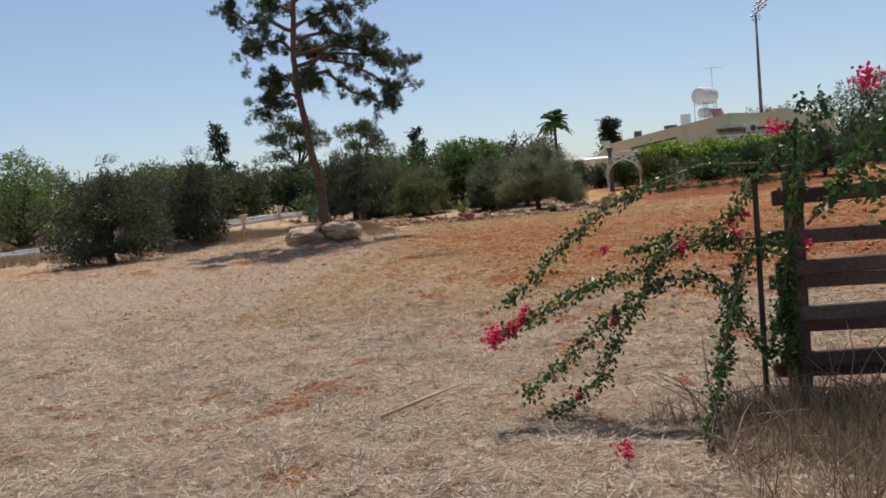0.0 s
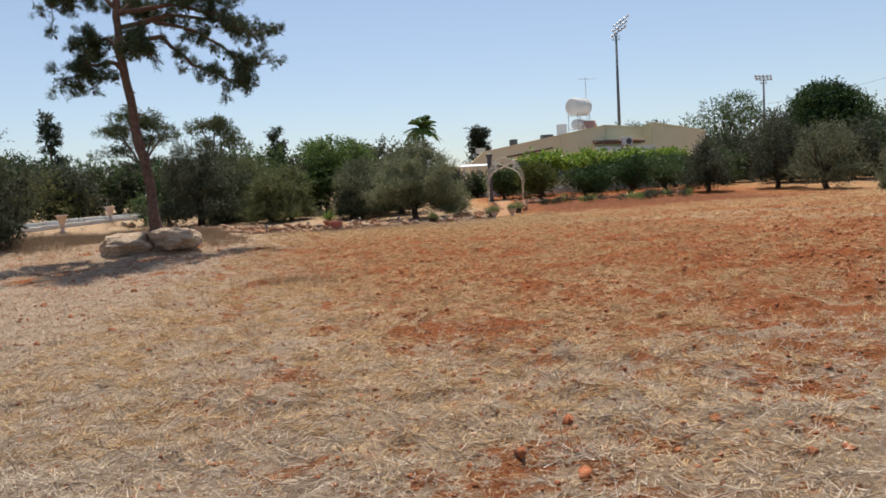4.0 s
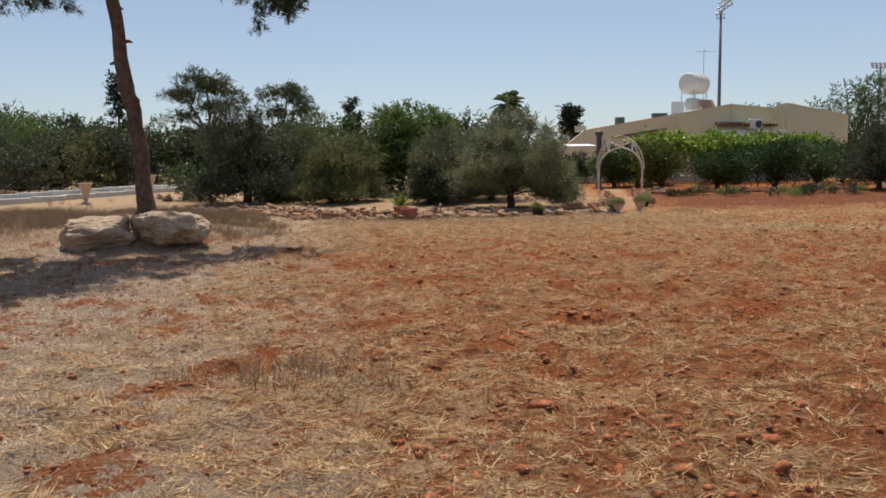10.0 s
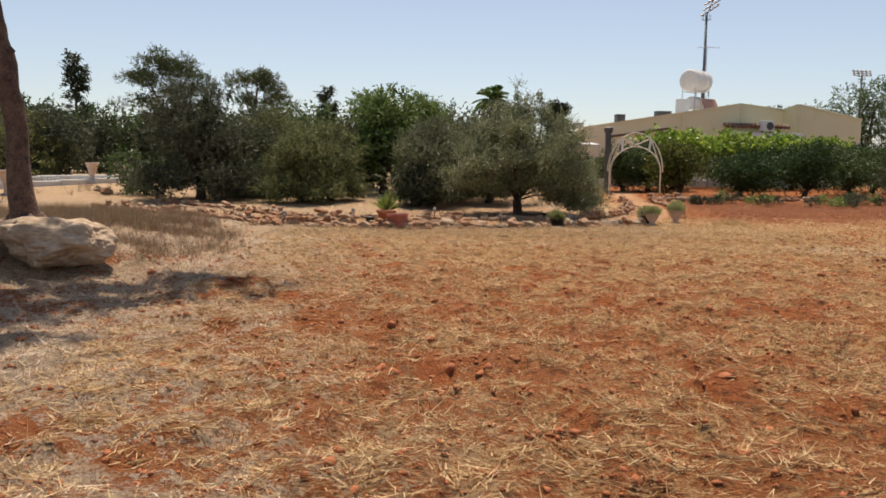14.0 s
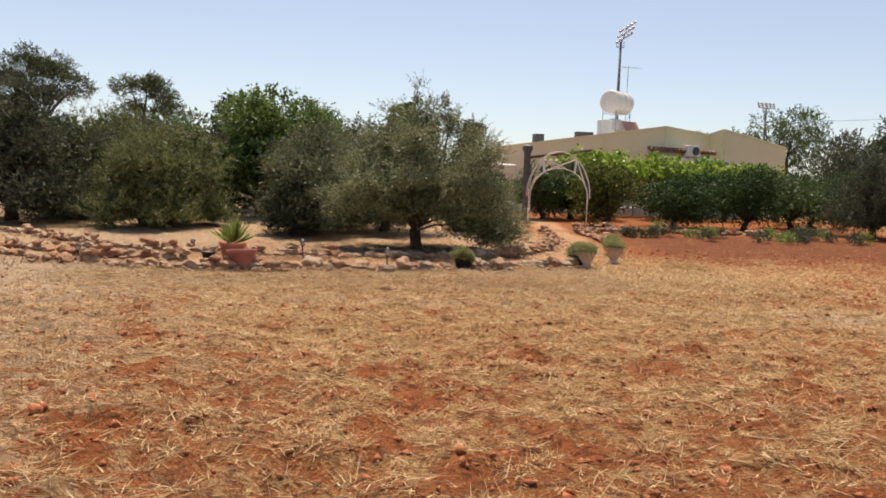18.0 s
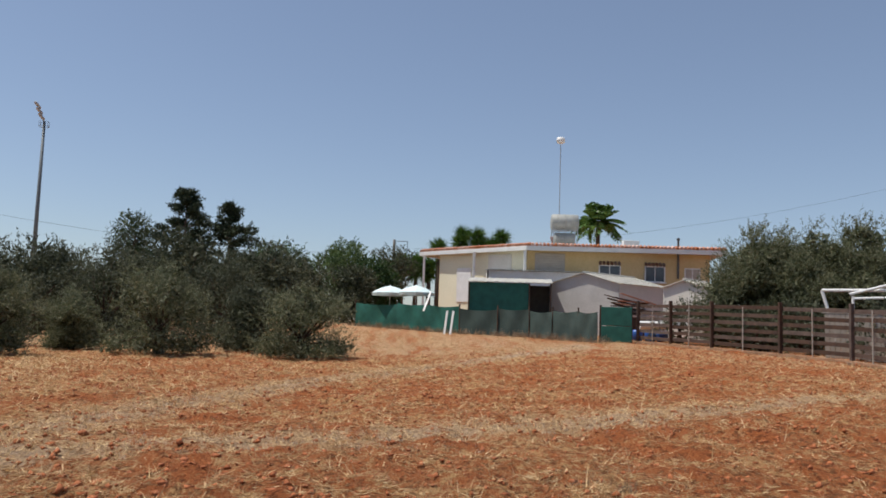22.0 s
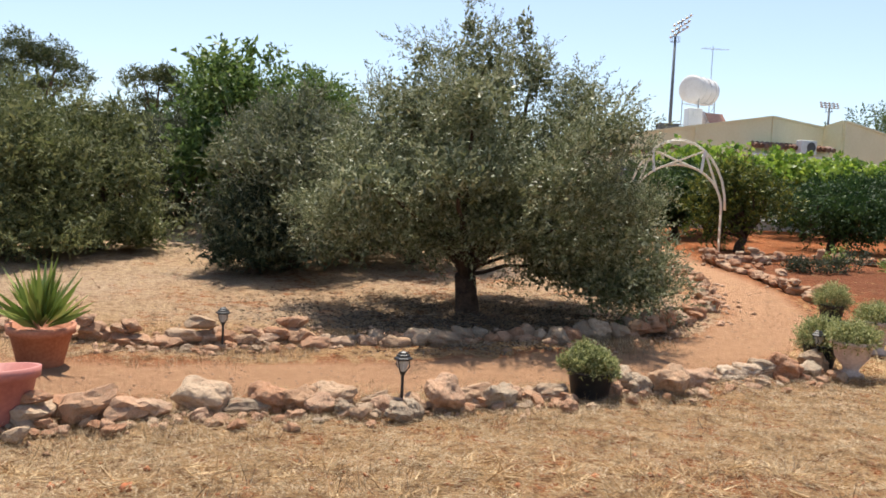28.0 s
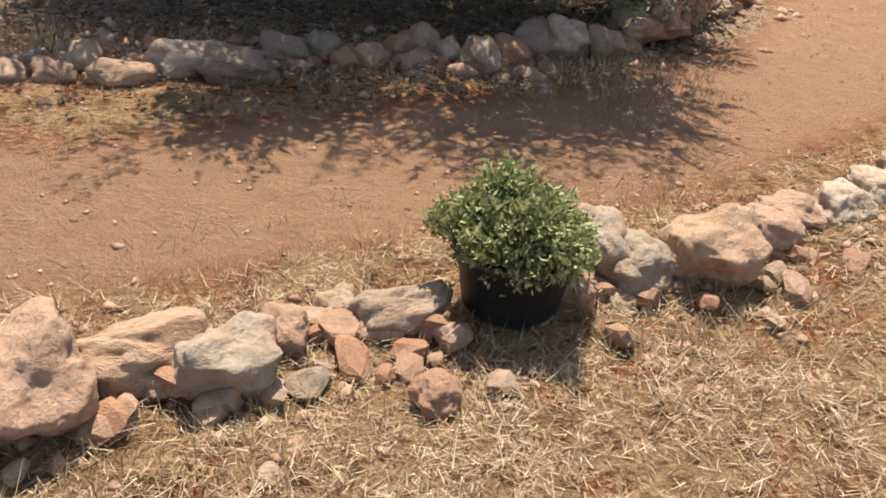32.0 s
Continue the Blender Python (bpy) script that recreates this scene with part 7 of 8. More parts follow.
def net_gate():
    t = thing("net_gate", "field gate covered with bright green shade net", "gate")
    a, b = (37.84, 19.1), (37.5, 17.8)
    z = gz(*a)
    for lo, hi in ((0.05, 0.75), (0.78, 1.6)):
        s = Shape()
        run_wall(s, a, b, z + lo, z + hi, 0.04)
        part("net", s, NETG, t)
    for p in (a, b):
        q = Shape()
        q.box(p[0] + 0.1, p[1], z + 0.8, 0.1, 0.1, 1.75)
        part("post", q, FENCE, t)


net_gate()


def umbrella(x, y, top, r, label):
    t = thing("parasol", label, "parasol", "parasols", at=pose(x, y, gz(x, y)))
    z = top - gz(x, y)
    s = Shape()
    n = 8
    ring = lambda rr, zz: [(rr * math.cos(6.2832 * j / n), rr * math.sin(6.2832 * j / n), zz) for j in range(n)]
    pts = [(0, 0, z)] + ring(r * 0.5, z - 0.14) + ring(r, z - 0.42) + ring(r, z - 0.58)
    fs = [(0, 1 + j, 1 + (j + 1) % n) for j in range(n)]
    for k in (0, 1):
        fs += [(1 + k * n + j, 1 + (k + 1) * n + j, 1 + (k + 1) * n + (j + 1) % n, 1 + k * n + (j + 1) % n) for j in range(n)]
    s.add(pts, fs)
    s.add([(p[0], p[1], p[2] - 0.015) for p in pts], [f[::-1] for f in fs])
    part("canopy", s, CLOTH, t)
    q = Shape()
    q.tube([(0, 0, 0), (0, 0, z + 0.05)], 0.022, 8)
    part("pole", q, WHITE, t)


umbrella(48.97, 28.98, 3.64, 1.05, "pale aqua garden parasol")
umbrella(48.48, 27.46, 3.69, 1.1, "pale aqua parasol with a white valance")
for i, (x, y, tilt) in enumerate(((44.5, 27.0, 35), (43.9, 25.9, 12), (43.8, 25.6, 14))):
    s = Shape()
    s.box(0, 0, 0.6, 0.12, 0.04, 1.3)
    solo("leaning_board", s, WHITE, "white board leaning on the net", "board", "boards on the net", at=pose(x, y, gz(x, y) + (1.2 if i == 0 else 0.0), tilt, 0, 60))


def wood_pile():
    t = thing("wood_pile", "stack of old reddish boards beside the shed", "wood pile")
    rg = np.random.default_rng(210)
    for i in range(16):
        s = Shape()
        s.box(0, 0, 0, 2.0, 0.16, 0.05)
        o = part("board", s, FENCE if i % 3 else TILE, t)
        o.matrix_basis = pose(42.0 + rg.normal() * 0.1, 16.6 + rg.normal() * 0.25, gz(42, 16.6) + 1.2 + 0.06 * i * 0.9, rg.uniform(-8, 8), rg.uniform(-14, 4), 100 + rg.uniform(-12, 12))
    s = Shape()
    s.box(42.0, 16.6, gz(42, 16.6) + 0.55, 1.4, 2.2, 1.1, 0.1, 0.02)
    part("pallet_stack", s, FENCE, t)


wood_pile()
s = Shape()
s.lathe([(0.2, 0), (0.27, 0.06), (0.28, 0.4), (0.24, 0.5), (0.1, 0.52)], 16)
for bx, by in ((40.0, 16.9), (39.8, 16.3), (39.6, 15.8)):
    tagged(new("blue_drum", s.mesh("blue_drum", BLUE, True)), "small blue plastic drum behind the fence", "drum", "blue drums").matrix_basis = pose(bx, by, gz(bx, by))
s = Shape()
s.tube([(0, 0, 0), (0.2, -3.2, 0.1)], 0.2, 10)
solo("rolled_sheet", s, WHITE, "roll of pale sheeting lying behind the fence", "sheeting", at=pose(39.2, 17.0, gz(39.2, 16) + 0.75))


# ---- slatted fence along the neighbour's yard ----
def slat_fence():
    t = thing("slat_fence", "weathered brown fence of horizontal boards on posts", "fence")
    pts = [(37.6, 17.5), (35.2, 16.8), (32.7, 16.0), (29.9, 14.6), (26.9, 13.7), (24.2, 13.8), (21.5, 14.0), (18.6, 14.2), (15.6, 14.2)]
    for a, b in zip(pts, pts[1:]):
        k = Shape()
        slope_wall(k, a, b, -0.2, gz(*a) + 0.09, gz(*b) + 0.09, 0.16)
        part("kerb", k, KERBM, t, "low stained concrete kerb")
    rg = np.random.default_rng(220)
    for i, (a, b) in enumerate(zip(pts, pts[1:])):
        p = Shape()
        p.box(a[0], a[1], gz(*a) + 0.9, 0.12, 0.12, 1.95)
        part("post", p, FENCE, t)
        m = ((a[0] + b[0]) / 2, (a[1] + b[1]) / 2)
        p = Shape()
        p.tube([(m[0], m[1] + 0.06, gz(*m)), (m[0], m[1] + 0.06, gz(*m) + 1.68)], 0.022, 7)
        part("stake", p, SHUT, t)
        for j in range(6):
            s = Shape()
            z0 = 0.27 + j * 0.275 + rg.normal() * 0.012
            za, zb = gz(*a) + z0, gz(*b) + z0 + rg.normal() * 0.012
            ln = math.hypot(b[0] - a[0], b[1] - a[1])
            s.box(m[0], m[1] - 0.07, (za + zb) / 2, ln, 0.025, 0.135, math.atan2(b[1] - a[1], b[0] - a[0]), 0.004, 0, -math.atan2(zb - za, ln))
            part("slat", s, FENCE, t)


slat_fence()
olive(35.3, 11.0, 5.2, 3.0, 60000, 0.14, 231, "dense upright olive tree behind the slatted fence", mat=OLIVE_MID, group="yard trees", clumps=260, clump=0.19, deep=4)
olive(36.0, 12.6, 5.1, 3.1, 60000, 0.14, 230, "large silvery olive tree behind the slatted fence", mat=OLIVE_MID, group="yard trees", clumps=260, clump=0.19, deep=4)
olive(34.2, 9.2, 5.4, 3.2, 60000, 0.14, 229, "broad olive tree leaning over the slatted fence", mat=OLIVE_MID, group="yard trees", clumps=260, clump=0.19, deep=4)
# Bushes added unseen to darken the backdrop, as the olive's shade does there.
for i, (x, y) in enumerate(((35.6, 14.6), (33.4, 13.6), (31.6, 12.6), (37.4, 15.6), (29.6, 11.4), (30.6, 9.4), (27.6, 11.6))):
    broadleaf(x, y, 1.9, 1.3, 2600, 0.13, 232 + i, "dark bush added as shade behind the fence", OLIVE_FAR, clear=0.03, name="yard_bush", group="yard bushes")
broadleaf(38.5, 5.2, 5.9, 2.6, 14000, 0.16, 231, "dark green citrus tree behind the fence", CITRUS, clear=0.1, group="yard trees")


def yard_frames():
    def frame_of(name, label, bars, rad, mat):
        t = thing(name, label, "metal frame", "yard frames")
        for nm, p, q in bars:
            s = Shape()
            s.tube([p, q], rad, 8)
            part(nm, s, mat, t)
    g1, g2 = gz(30.6, 13.5), gz(28.7, 10.2)
    frame_of("goal_frame", "white tubular frame leaning behind the fence", [("crossbar", (30.7, 12.7, 3.2), (28.95, 10.4, 3.2)), ("leg", (30.7, 12.7, 3.2), (30.3, 12.2, g1)), ("leg", (28.95, 10.4, 3.2), (28.4, 9.7, g2)), ("base_bar", (30.3, 12.2, g1 + 0.05), (28.4, 9.7, g2 + 0.05))], 0.06, WHITE)
    frame_of("canopy_frame", "white square-tube canopy frame", [("post", (28.5, 9.6, g2), (28.5, 9.6, 3.85)), ("post", (29.9, 12.0, g1), (29.9, 12.0, 3.0)), ("rail", (28.5, 9.6, 3.85), (29.95, 12.1, 3.05)), ("rail", (28.5, 9.6, 3.0), (29.9, 12.0, 2.9)), ("post", (31.4, 9.0, g1), (31.4, 9.0, 3.7)), ("rail", (28.5, 9.6, 3.82), (31.4, 9.0, 3.7)), ("rail", (28.5, 9.6, 2.4), (31.4, 9.0, 2.4)), ("brace", (28.5, 9.6, 3.0), (29.2, 10.6, 2.2))], 0.05, WHITE)
    s = Shape()
    for k in range(12):
        s.box(-0.9 + k * 0.163, 0, 0.8, 0.15, 0.03, 1.5, 0, 0.005)
    s.box(0, 0, 1.58, 2.1, 0.05, 0.05)
    for x, y, l in ((28.6, 12.6, 0), (27.4, 11.9, 0)):
        solo("mesh_panel", s, SHUT, "grey-brown sheet panel standing behind the fence", "panel", "yard panels", at=pose(x, y, gz(x, y), -4, 0, 52))
    t = thing("yard_canopy", "lean-to canopy with a rusty sheet roof on thin posts", "canopy")
    s = Shape()
    sheet_roof(s, (27.75, 7.1, 4.34), (29.25, -1.9, 4.64), (34.2, -2.9, 4.66), (32.65, 6.1, 4.36), 40)
    part("roof", s, SHEET, t)
    f = Shape()
    run_wall(f, (27.6, 7.0), (29.0, -2.0), 4.12, 4.3, 0.08)
    part("fascia", f, POLEW, t, "rusty brown fascia")
    for x, y in ((27.7, 6.8), (28.2, 3.5), (28.8, 0.0), (32.5, 6.0), (33, 2.0)):
        q = Shape()
        q.tube([(x, y, gz(x, y) - 0.05), (x, y, 4.25)], 0.05, 8)
        part("post", q, SHEET, t)
    w = Shape()
    run_wall(w, (35.5, 5.0), (37.0, -4.0), 0.5, 4.15, 0.15)
    part("back_wall", w, DARKBOX, t)
    t = thing("long_roof", "long white sheet roof with dark panels behind the yard", "roof")
    s = Shape()
    run_wall(s, (44.0, 2.5), (46.0, -12.0), 4.9, 5.5, 0.3)
    part("roof_edge", s, WHITE, t)
    s = Shape()
    s.box(48.5, -5.0, 6.1, 6.5, 14.0, 0.1, 0.14, 0.02, 0, -0.18)
    part("panel", s, DARKBOX, t)
    for x, y in ((44.3, 1.0), (45.0, -4.0), (45.8, -10.0), (52, -5)):
        q = Shape()
        q.tube([(x, y, gz(x, y) - 0.1), (x, y, 5.0)], 0.08, 8)
        part("post", q, STEEL, t)


yard_frames()
s = Shape()
s.tube([(23.74, 12.7, gz(23.7, 12.7) - 0.05), (23.7, 12.7, 3.75)], 0.035, 8)
solo("fence_pole", s, SHEET, "tall thin pale pole standing by the fence", "pole")


# ---- lane on the far left ----
def lane():
    pts = [(-34.0, 24.0), (-24.0, 41.0), (-18.6, 49.5), (-14.6, 56.6), (-8.0, 70.0)]
    for nm, off, w, z0, z1, mt, lb in (("lane", 0.0, 3.2, -0.05, 0.03, ROADM, "narrow pale concrete lane"), ("kerb", 1.75, 0.3, -0.1, 0.24, KERBP, "low pale concrete kerb along the lane"), ("kerb", -1.75, 0.3, -0.1, 0.24, KERBP, "low pale concrete kerb along the lane")):
        s = Shape()
        for a, b in zip(pts, pts[1:]):
            k = max(2, int(math.hypot(b[0] - a[0], b[1] - a[1]) / 1.5))
            for j in range(k):
                x, y, r = on_line(a, b, (j + 0.5) * math.hypot(b[0] - a[0], b[1] - a[1]) / k, off)
                ln = math.hypot(b[0] - a[0], b[1] - a[1]) / k - 0.012
                z = gz(x, y)
                s.box(x, y, z + (z0 + z1) / 2, ln, w, z1 - z0, r, 0.02)
        solo(nm, s, mt, lb, nm, kind="structure")


lane()


def tall_planter(x, y, h, label):
    t = thing("tall_planter", label, "planter", "planters by the lane", at=pose(x, y, gz(x, y)))
    s = Shape()
    s.lathe([(0.2, 0), (0.2, 0.06), (0.1, 0.1), (0.1, 0.35 * h), (0.14, 0.5 * h), (0.26, 0.92 * h), (0.3, 0.93 * h), (0.3, h), (0.25, h), (0.2, 0.9 * h)], 22)
    part("bowl", s, CONCPOT, t, smooth=True)


tall_planter(-14.2, 47.5, 0.9, "beige footed planter standing by the lane")
tall_planter(-13.9, 54.5, 0.95, "beige footed planter standing by the lane")
broadleaf(-10.6, 49.5, 1.7, 1.0, 1500, 0.13, 240, "green oleander bush by the stones", BROAD, clear=0.05, name="oleander_bush", group="low bushes")
broadleaf(-9.6, 48.6, 0.8, 0.9, 900, 0.13, 241, "low green plant by the stones", BROAD, clear=0.03, name="low_plant", group="low bushes")
for i, (x, y) in enumerate(((-11.8, 49.8), (-11.2, 48.9), (-8.9, 47.6))):
    o = tagged(new("white_stone", STONES[i]), "white-painted stone by the flower patch", "rock", "white stones")
    o.matrix_basis = pose(x, y, gz(x, y) + 0.12, 0, 0, 40 * i) @ Matrix.Diagonal((0.5, 0.4, 0.4, 1))


# ---- fence and bougainvillea at the start ----
def rail_fence():
    t = thing("rail_fence", "old dark brown fence of thick boards on a squared post", "fence")
    for x, y in ((3.42, 5.35), (5.6, 5.2), (7.8, 5.05)):
        p = Shape()
        p.box(x, y, 0.78, 0.105, 0.105, 1.66, 0.05)
        part("post", p, FENCE2, t)
    for j, z in enumerate((0.14, 0.30, 0.46, 0.615, 0.77, 0.93, 1.08, 1.42)):
        s = Shape()
        s.box(5.6, 5.12 if j % 2 else 5.27, z, 4.7, 0.035, 0.105, -0.068, 0.008, 0, 0.012 * (-1) ** j)
        part("board", s, FENCE2, t)


rail_fence()


def bougainvillea():
    t = thing("bougainvillea", "sprawling bougainvillea with arching leafy shoots and red bracts", "shrub")
    rg = np.random.default_rng(250)
    canes = (
        [(3.44, 5.75, 1.63), (2.92, 5.73, 1.66), (2.56, 5.71, 1.56), (2.17, 5.68, 1.4), (1.84, 5.66, 1.14), (1.56, 5.64, 0.88), (1.39, 5.62, 0.75)],
        [(3.16, 5.25, 1.13), (2.89, 5.24, 1.15), (2.62, 5.23, 1.11), (2.34, 5.22, 0.97), (2.05, 5.2, 0.93), (1.75, 5.19, 0.8), (1.54, 5.18, 0.69), (1.36, 5.17, 0.61)],
        [(3.3, 5.25, 0.0), (3.3, 5.2, 0.9), (3.16, 5.2, 0.34), (2.95, 5.19, 0.66), (2.81, 5.19, 0.89), (2.49, 5.18, 0.91), (2.25, 5.17, 0.79), (1.97, 5.16, 0.59), (1.75, 5.16, 0.36), (1.48, 5.15, 0.18)],
        [(2.59, 5.15, 1.17), (2.43, 5.14, 1.05), (2.34, 5.13, 0.84), (2.15, 5.12, 0.56), (2.01, 5.12, 0.3), (1.84, 5.11, 0.15), (1.64, 5.1, 0.04)],
        [(3.3, 5.2, 1.0), (3.1, 5.15, 1.08), (2.95, 5.1, 0.92), (2.87, 5.05, 0.62), (2.80, 5.0, 0.38), (2.74, 4.95, 0.2)],
        [(2.98, 5.05, 0.95), (2.86, 4.95, 0.72), (2.74, 4.8, 0.45), (2.66, 4.65, 0.25), (2.58, 4.5, 0.12), (2.53, 4.42, 0.03)],
        [(3.3, 5.25, 0.0), (3.3, 5.2, 0.9), (3.45, 5.3, 1.88), (3.28, 5.28, 1.68), (3.11, 5.25, 1.5), (2.99, 5.22, 1.33), (2.82, 5.2, 1.18)],
        [(3.49, 5.3, 1.02), (3.18, 5.29, 1.12), (3.02, 5.28, 1.08), (2.85, 5.27, 1.17), (2.58, 5.26, 1.19), (2.28, 5.25, 1.1)],
        [(3.3, 5.1, 1.2), (3.4, 5.0, 1.75), (3.5, 4.9, 1.98), (3.3, 4.9, 2.0)],
        [(3.45, 5.2, 1.2), (3.8, 5.0, 1.7), (4.1, 4.9, 2.05), (4.5, 4.9, 2.2)],
    )
    vs = []
    for pts in canes:
        s = Shape()
        n = len(pts)
        s.tube(pts, [0.012 - 0.009 * i / (n - 1) for i in range(n)], 6)
        part("cane", s, TWIG, t, smooth=True)
        P = np.array(pts)
        seg = np.linalg.norm(np.diff(P, axis=0), axis=1)
        cum = np.r_[0, np.cumsum(seg)]
        m = int(cum[-1] * 330)
        u = rg.uniform(0.08 * cum[-1], cum[-1], m)
        pos = np.stack([np.interp(u, cum, P[:, k]) for k in range(3)], 1) + rg.normal(size=(m, 3)) * 0.032
        vs.append(leaf_verts(pos, rg.normal(size=(m, 3)) + np.array([0, 0, -0.5]), rg.uniform(0.026, 0.056, m), rg.uniform(0.017, 0.036, m), rg))
    base, out = crown_points([(4.35, 5.05, 1.8, 0.5, 0.3, 0.3), (5.0, 5.0, 1.95, 0.8, 0.4, 0.4), (3.95, 5.0, 1.35, 0.3, 0.2, 0.12), (3.7, 5.1, 1.62, 0.35, 0.2, 0.16), (4.5, 5.05, 1.45, 0.6, 0.2, 0.2), (5.3, 5.0, 1.6, 0.7, 0.3, 0.3)], 300, rg, 0.2)
    vs.append(shoots(base, out + rg.normal(size=out.shape) * 0.6, 6, 0.22, 0.065, 0.04, rg, droop=0.3))
    meshed("foliage", np_mesh("foliage", np.concatenate(vs), 4, BOUGL), t)
    for x, y, z, n, r in ((1.32, 5.17, 0.6, 170, 0.075), (1.43, 5.17, 0.65, 70, 0.045), (1.5, 5.17, 0.71, 40, 0.03), (1.53, 5.17, 0.78, 30, 0.025), (2.14, 5.5, 1.11, 30, 0.03), (2.61, 5.2, 1.11, 40, 0.035), (2.97, 5.25, 1.26, 26, 0.03), (3.0, 5.25, 1.17, 36, 0.035), (3.06, 5.25, 1.3, 24, 0.028), (2.11, 5.1, 0.67, 24, 0.025), (3.48, 5.3, 1.07, 30, 0.035), (1.84, 5.1, 0.17, 14, 0.02), (3.2, 4.95, 1.85, 60, 0.06), (3.7, 4.8, 2.1, 110, 0.08), (4.0, 4.8, 2.2, 110, 0.09), (2.03, 4.3, 0.05, 60, 0.055)):
        c = np.array([x, y, z])
        p = c + rg.normal(size=(n, 3)) * r * 0.5
        v = leaf_verts(p, rg.normal(size=(n, 3)), rg.uniform(0.022, 0.04, n), rg.uniform(0.018, 0.03, n), rg)
        meshed("blossom", np_mesh("blossom", v, 4, BRACT), t)
    s = Shape()
    s.box(3.14, 5.25, 0.75, 0.035, 0.035, 1.55)
    part("stake", s, BLACK, t, "thin black metal stake")
    n = 130
    p = np.stack([rg.uniform(2.6, 5.5, n), rg.uniform(4.2, 5.3, n), 0 * np.zeros(n)], 1)
    p[:, 2] = 0.03
    d = rg.normal(size=(n, 3)) * np.array([1, 1, 0.5]) + np.array([0, 0, 0.5])
    s = Shape()
    for q, e in zip(p, d):
        e = e / np.linalg.norm(e) * rg.uniform(0.3, 0.8)
        s.tube([tuple(q), tuple(q + e * 0.5 + rg.normal(size=3) * 0.04), tuple(q + e)], [0.006, 0.005, 0.002], 4, False)
    o = part("dead_brush", s, TWIG, t, "tangle of dead grey canes")
    o["kind"] = "stuff"


bougainvillea()
s = Shape()
rg = np.random.default_rng(260)
s.tube([(0.43, 5.38, 0.04), (0.7, 5.76, 0.05), (1.0, 6.16, 0.055)], [0.014, 0.013, 0.009], 8)
solo("fallen_cane", s, CANE, "dry pale cane lying on the straw", "stick", smooth=True)
s = Shape()
limb(s, (1.48, 13.13, 0.04), (2.88, 12.95, 0.05), 0.006, 0.003, rg, 9, 0.008, 6)
solo("fallen_twig", s, TWIG, "thin dark twig lying on the straw", "stick", smooth=True)


# ---- straw, weeds and clods ----
def bumps(x, y):
    return height(x, y) + relief(x, y)


def straw_field(name, n, region, thin, share, k, mat, label, seed, fade=None, side=None):
    """Loose stalks lying in small heaps, thinner away from the walked line."""
    rg = np.random.default_rng(seed)
    x, y = rg.uniform(region[0], region[1], n), rg.uniform(region[2], region[3], n)
    line = np.interp(y, [0, 5, 12, 17, 25, 31, 37], [1.3, 1.0, 0.9, 0.15, 1.6, 2.3, 3.6])
    off = np.abs(x - line)
    want = np.exp(-off / 4.5) + 0.12
    keep = rg.random(n) < want * (0.05 + 0.9 * np.clip((straw_cover(x, y) - 0.2) / 0.6, 0, 1)) * share
    keep &= line_dist(x, y, WALKWAY) > 0.45 + 0.3 * rg.random(n)
    if fade:
        keep &= rg.random(n) < ease(fade[0], fade[1], y + 5 * (smooth_noise(x, y, 1.6, 16) - 0.5))
    if side:
        keep &= rg.random(n) < ease(side[0], side[1], x + 0.1 * (y - 20) + 3 * (smooth_noise(x, y, 1.4, 18) - 0.5))
    x, y, off = x[keep], y[keep], off[keep]
    grow = np.repeat(1 + off / 9, k) * thin
    m = len(x) * k
    x, y = np.repeat(x, k) + rg.normal(size=m) * 0.06 * grow, np.repeat(y, k) + rg.normal(size=m) * 0.06 * grow
    a = rg.random(m) * 6.283
    el = np.where(rg.random(m) < 0.12, rg.uniform(0.3, 1.2, m), rg.normal(size=m) * 0.2 + 0.12)
    d = np.stack([np.cos(a) * np.cos(el), np.sin(a) * np.cos(el), np.sin(el)], 1)
    ln = rg.uniform(0.04, 0.11, m) * np.where(rg.random(m) < 0.08, 1.9, 1.0) * grow ** 0.7
    w = rg.uniform(0.0025, 0.0068, m) * grow
    base = np.stack([x, y, bumps(x, y) + rg.uniform(0.0, 0.03, m)], 1)
    side = unit(np.cross(d, np.tile([0.0, 0.0, 1.0], (m, 1)) + 0.3 * rg.normal(size=(m, 3))))
    s = side * w[:, None] / 2
    v = np.stack([base - s, base + s, base + d * ln[:, None]], 1)
    tagged(new(name, np_mesh(name, v, 3, mat)), label, "straw", kind="stuff")


def tufts(name, n, region, mat, label, blades, tall, seed, mask=None, wide=0.005):
    rg = np.random.default_rng(seed)
    x, y = rg.uniform(region[0], region[1], n), rg.uniform(region[2], region[3], n)
    if mask is not None:
        k = mask(x, y) > rg.random(n)
        x, y = x[k], y[k]
    n = len(x)
    x, y = np.repeat(x, blades) + rg.normal(size=n * blades) * 0.05, np.repeat(y, blades) + rg.normal(size=n * blades) * 0.05
    m = len(x)
    el = rg.uniform(0.5, 1.5, m)
    a = rg.random(m) * 6.283
    d = np.stack([np.cos(a) * np.cos(el), np.sin(a) * np.cos(el), np.sin(el)], 1)
    base = np.stack([x, y, height(x, y) - 0.01], 1)
    v = leaf_verts(base, d, tall * rg.uniform(0.4, 1.2, m), wide * rg.uniform(0.6, 1.4, m), rg)
    tagged(new(name, np_mesh(name, slim(v), 3, mat)), label, "grass", kind="stuff")


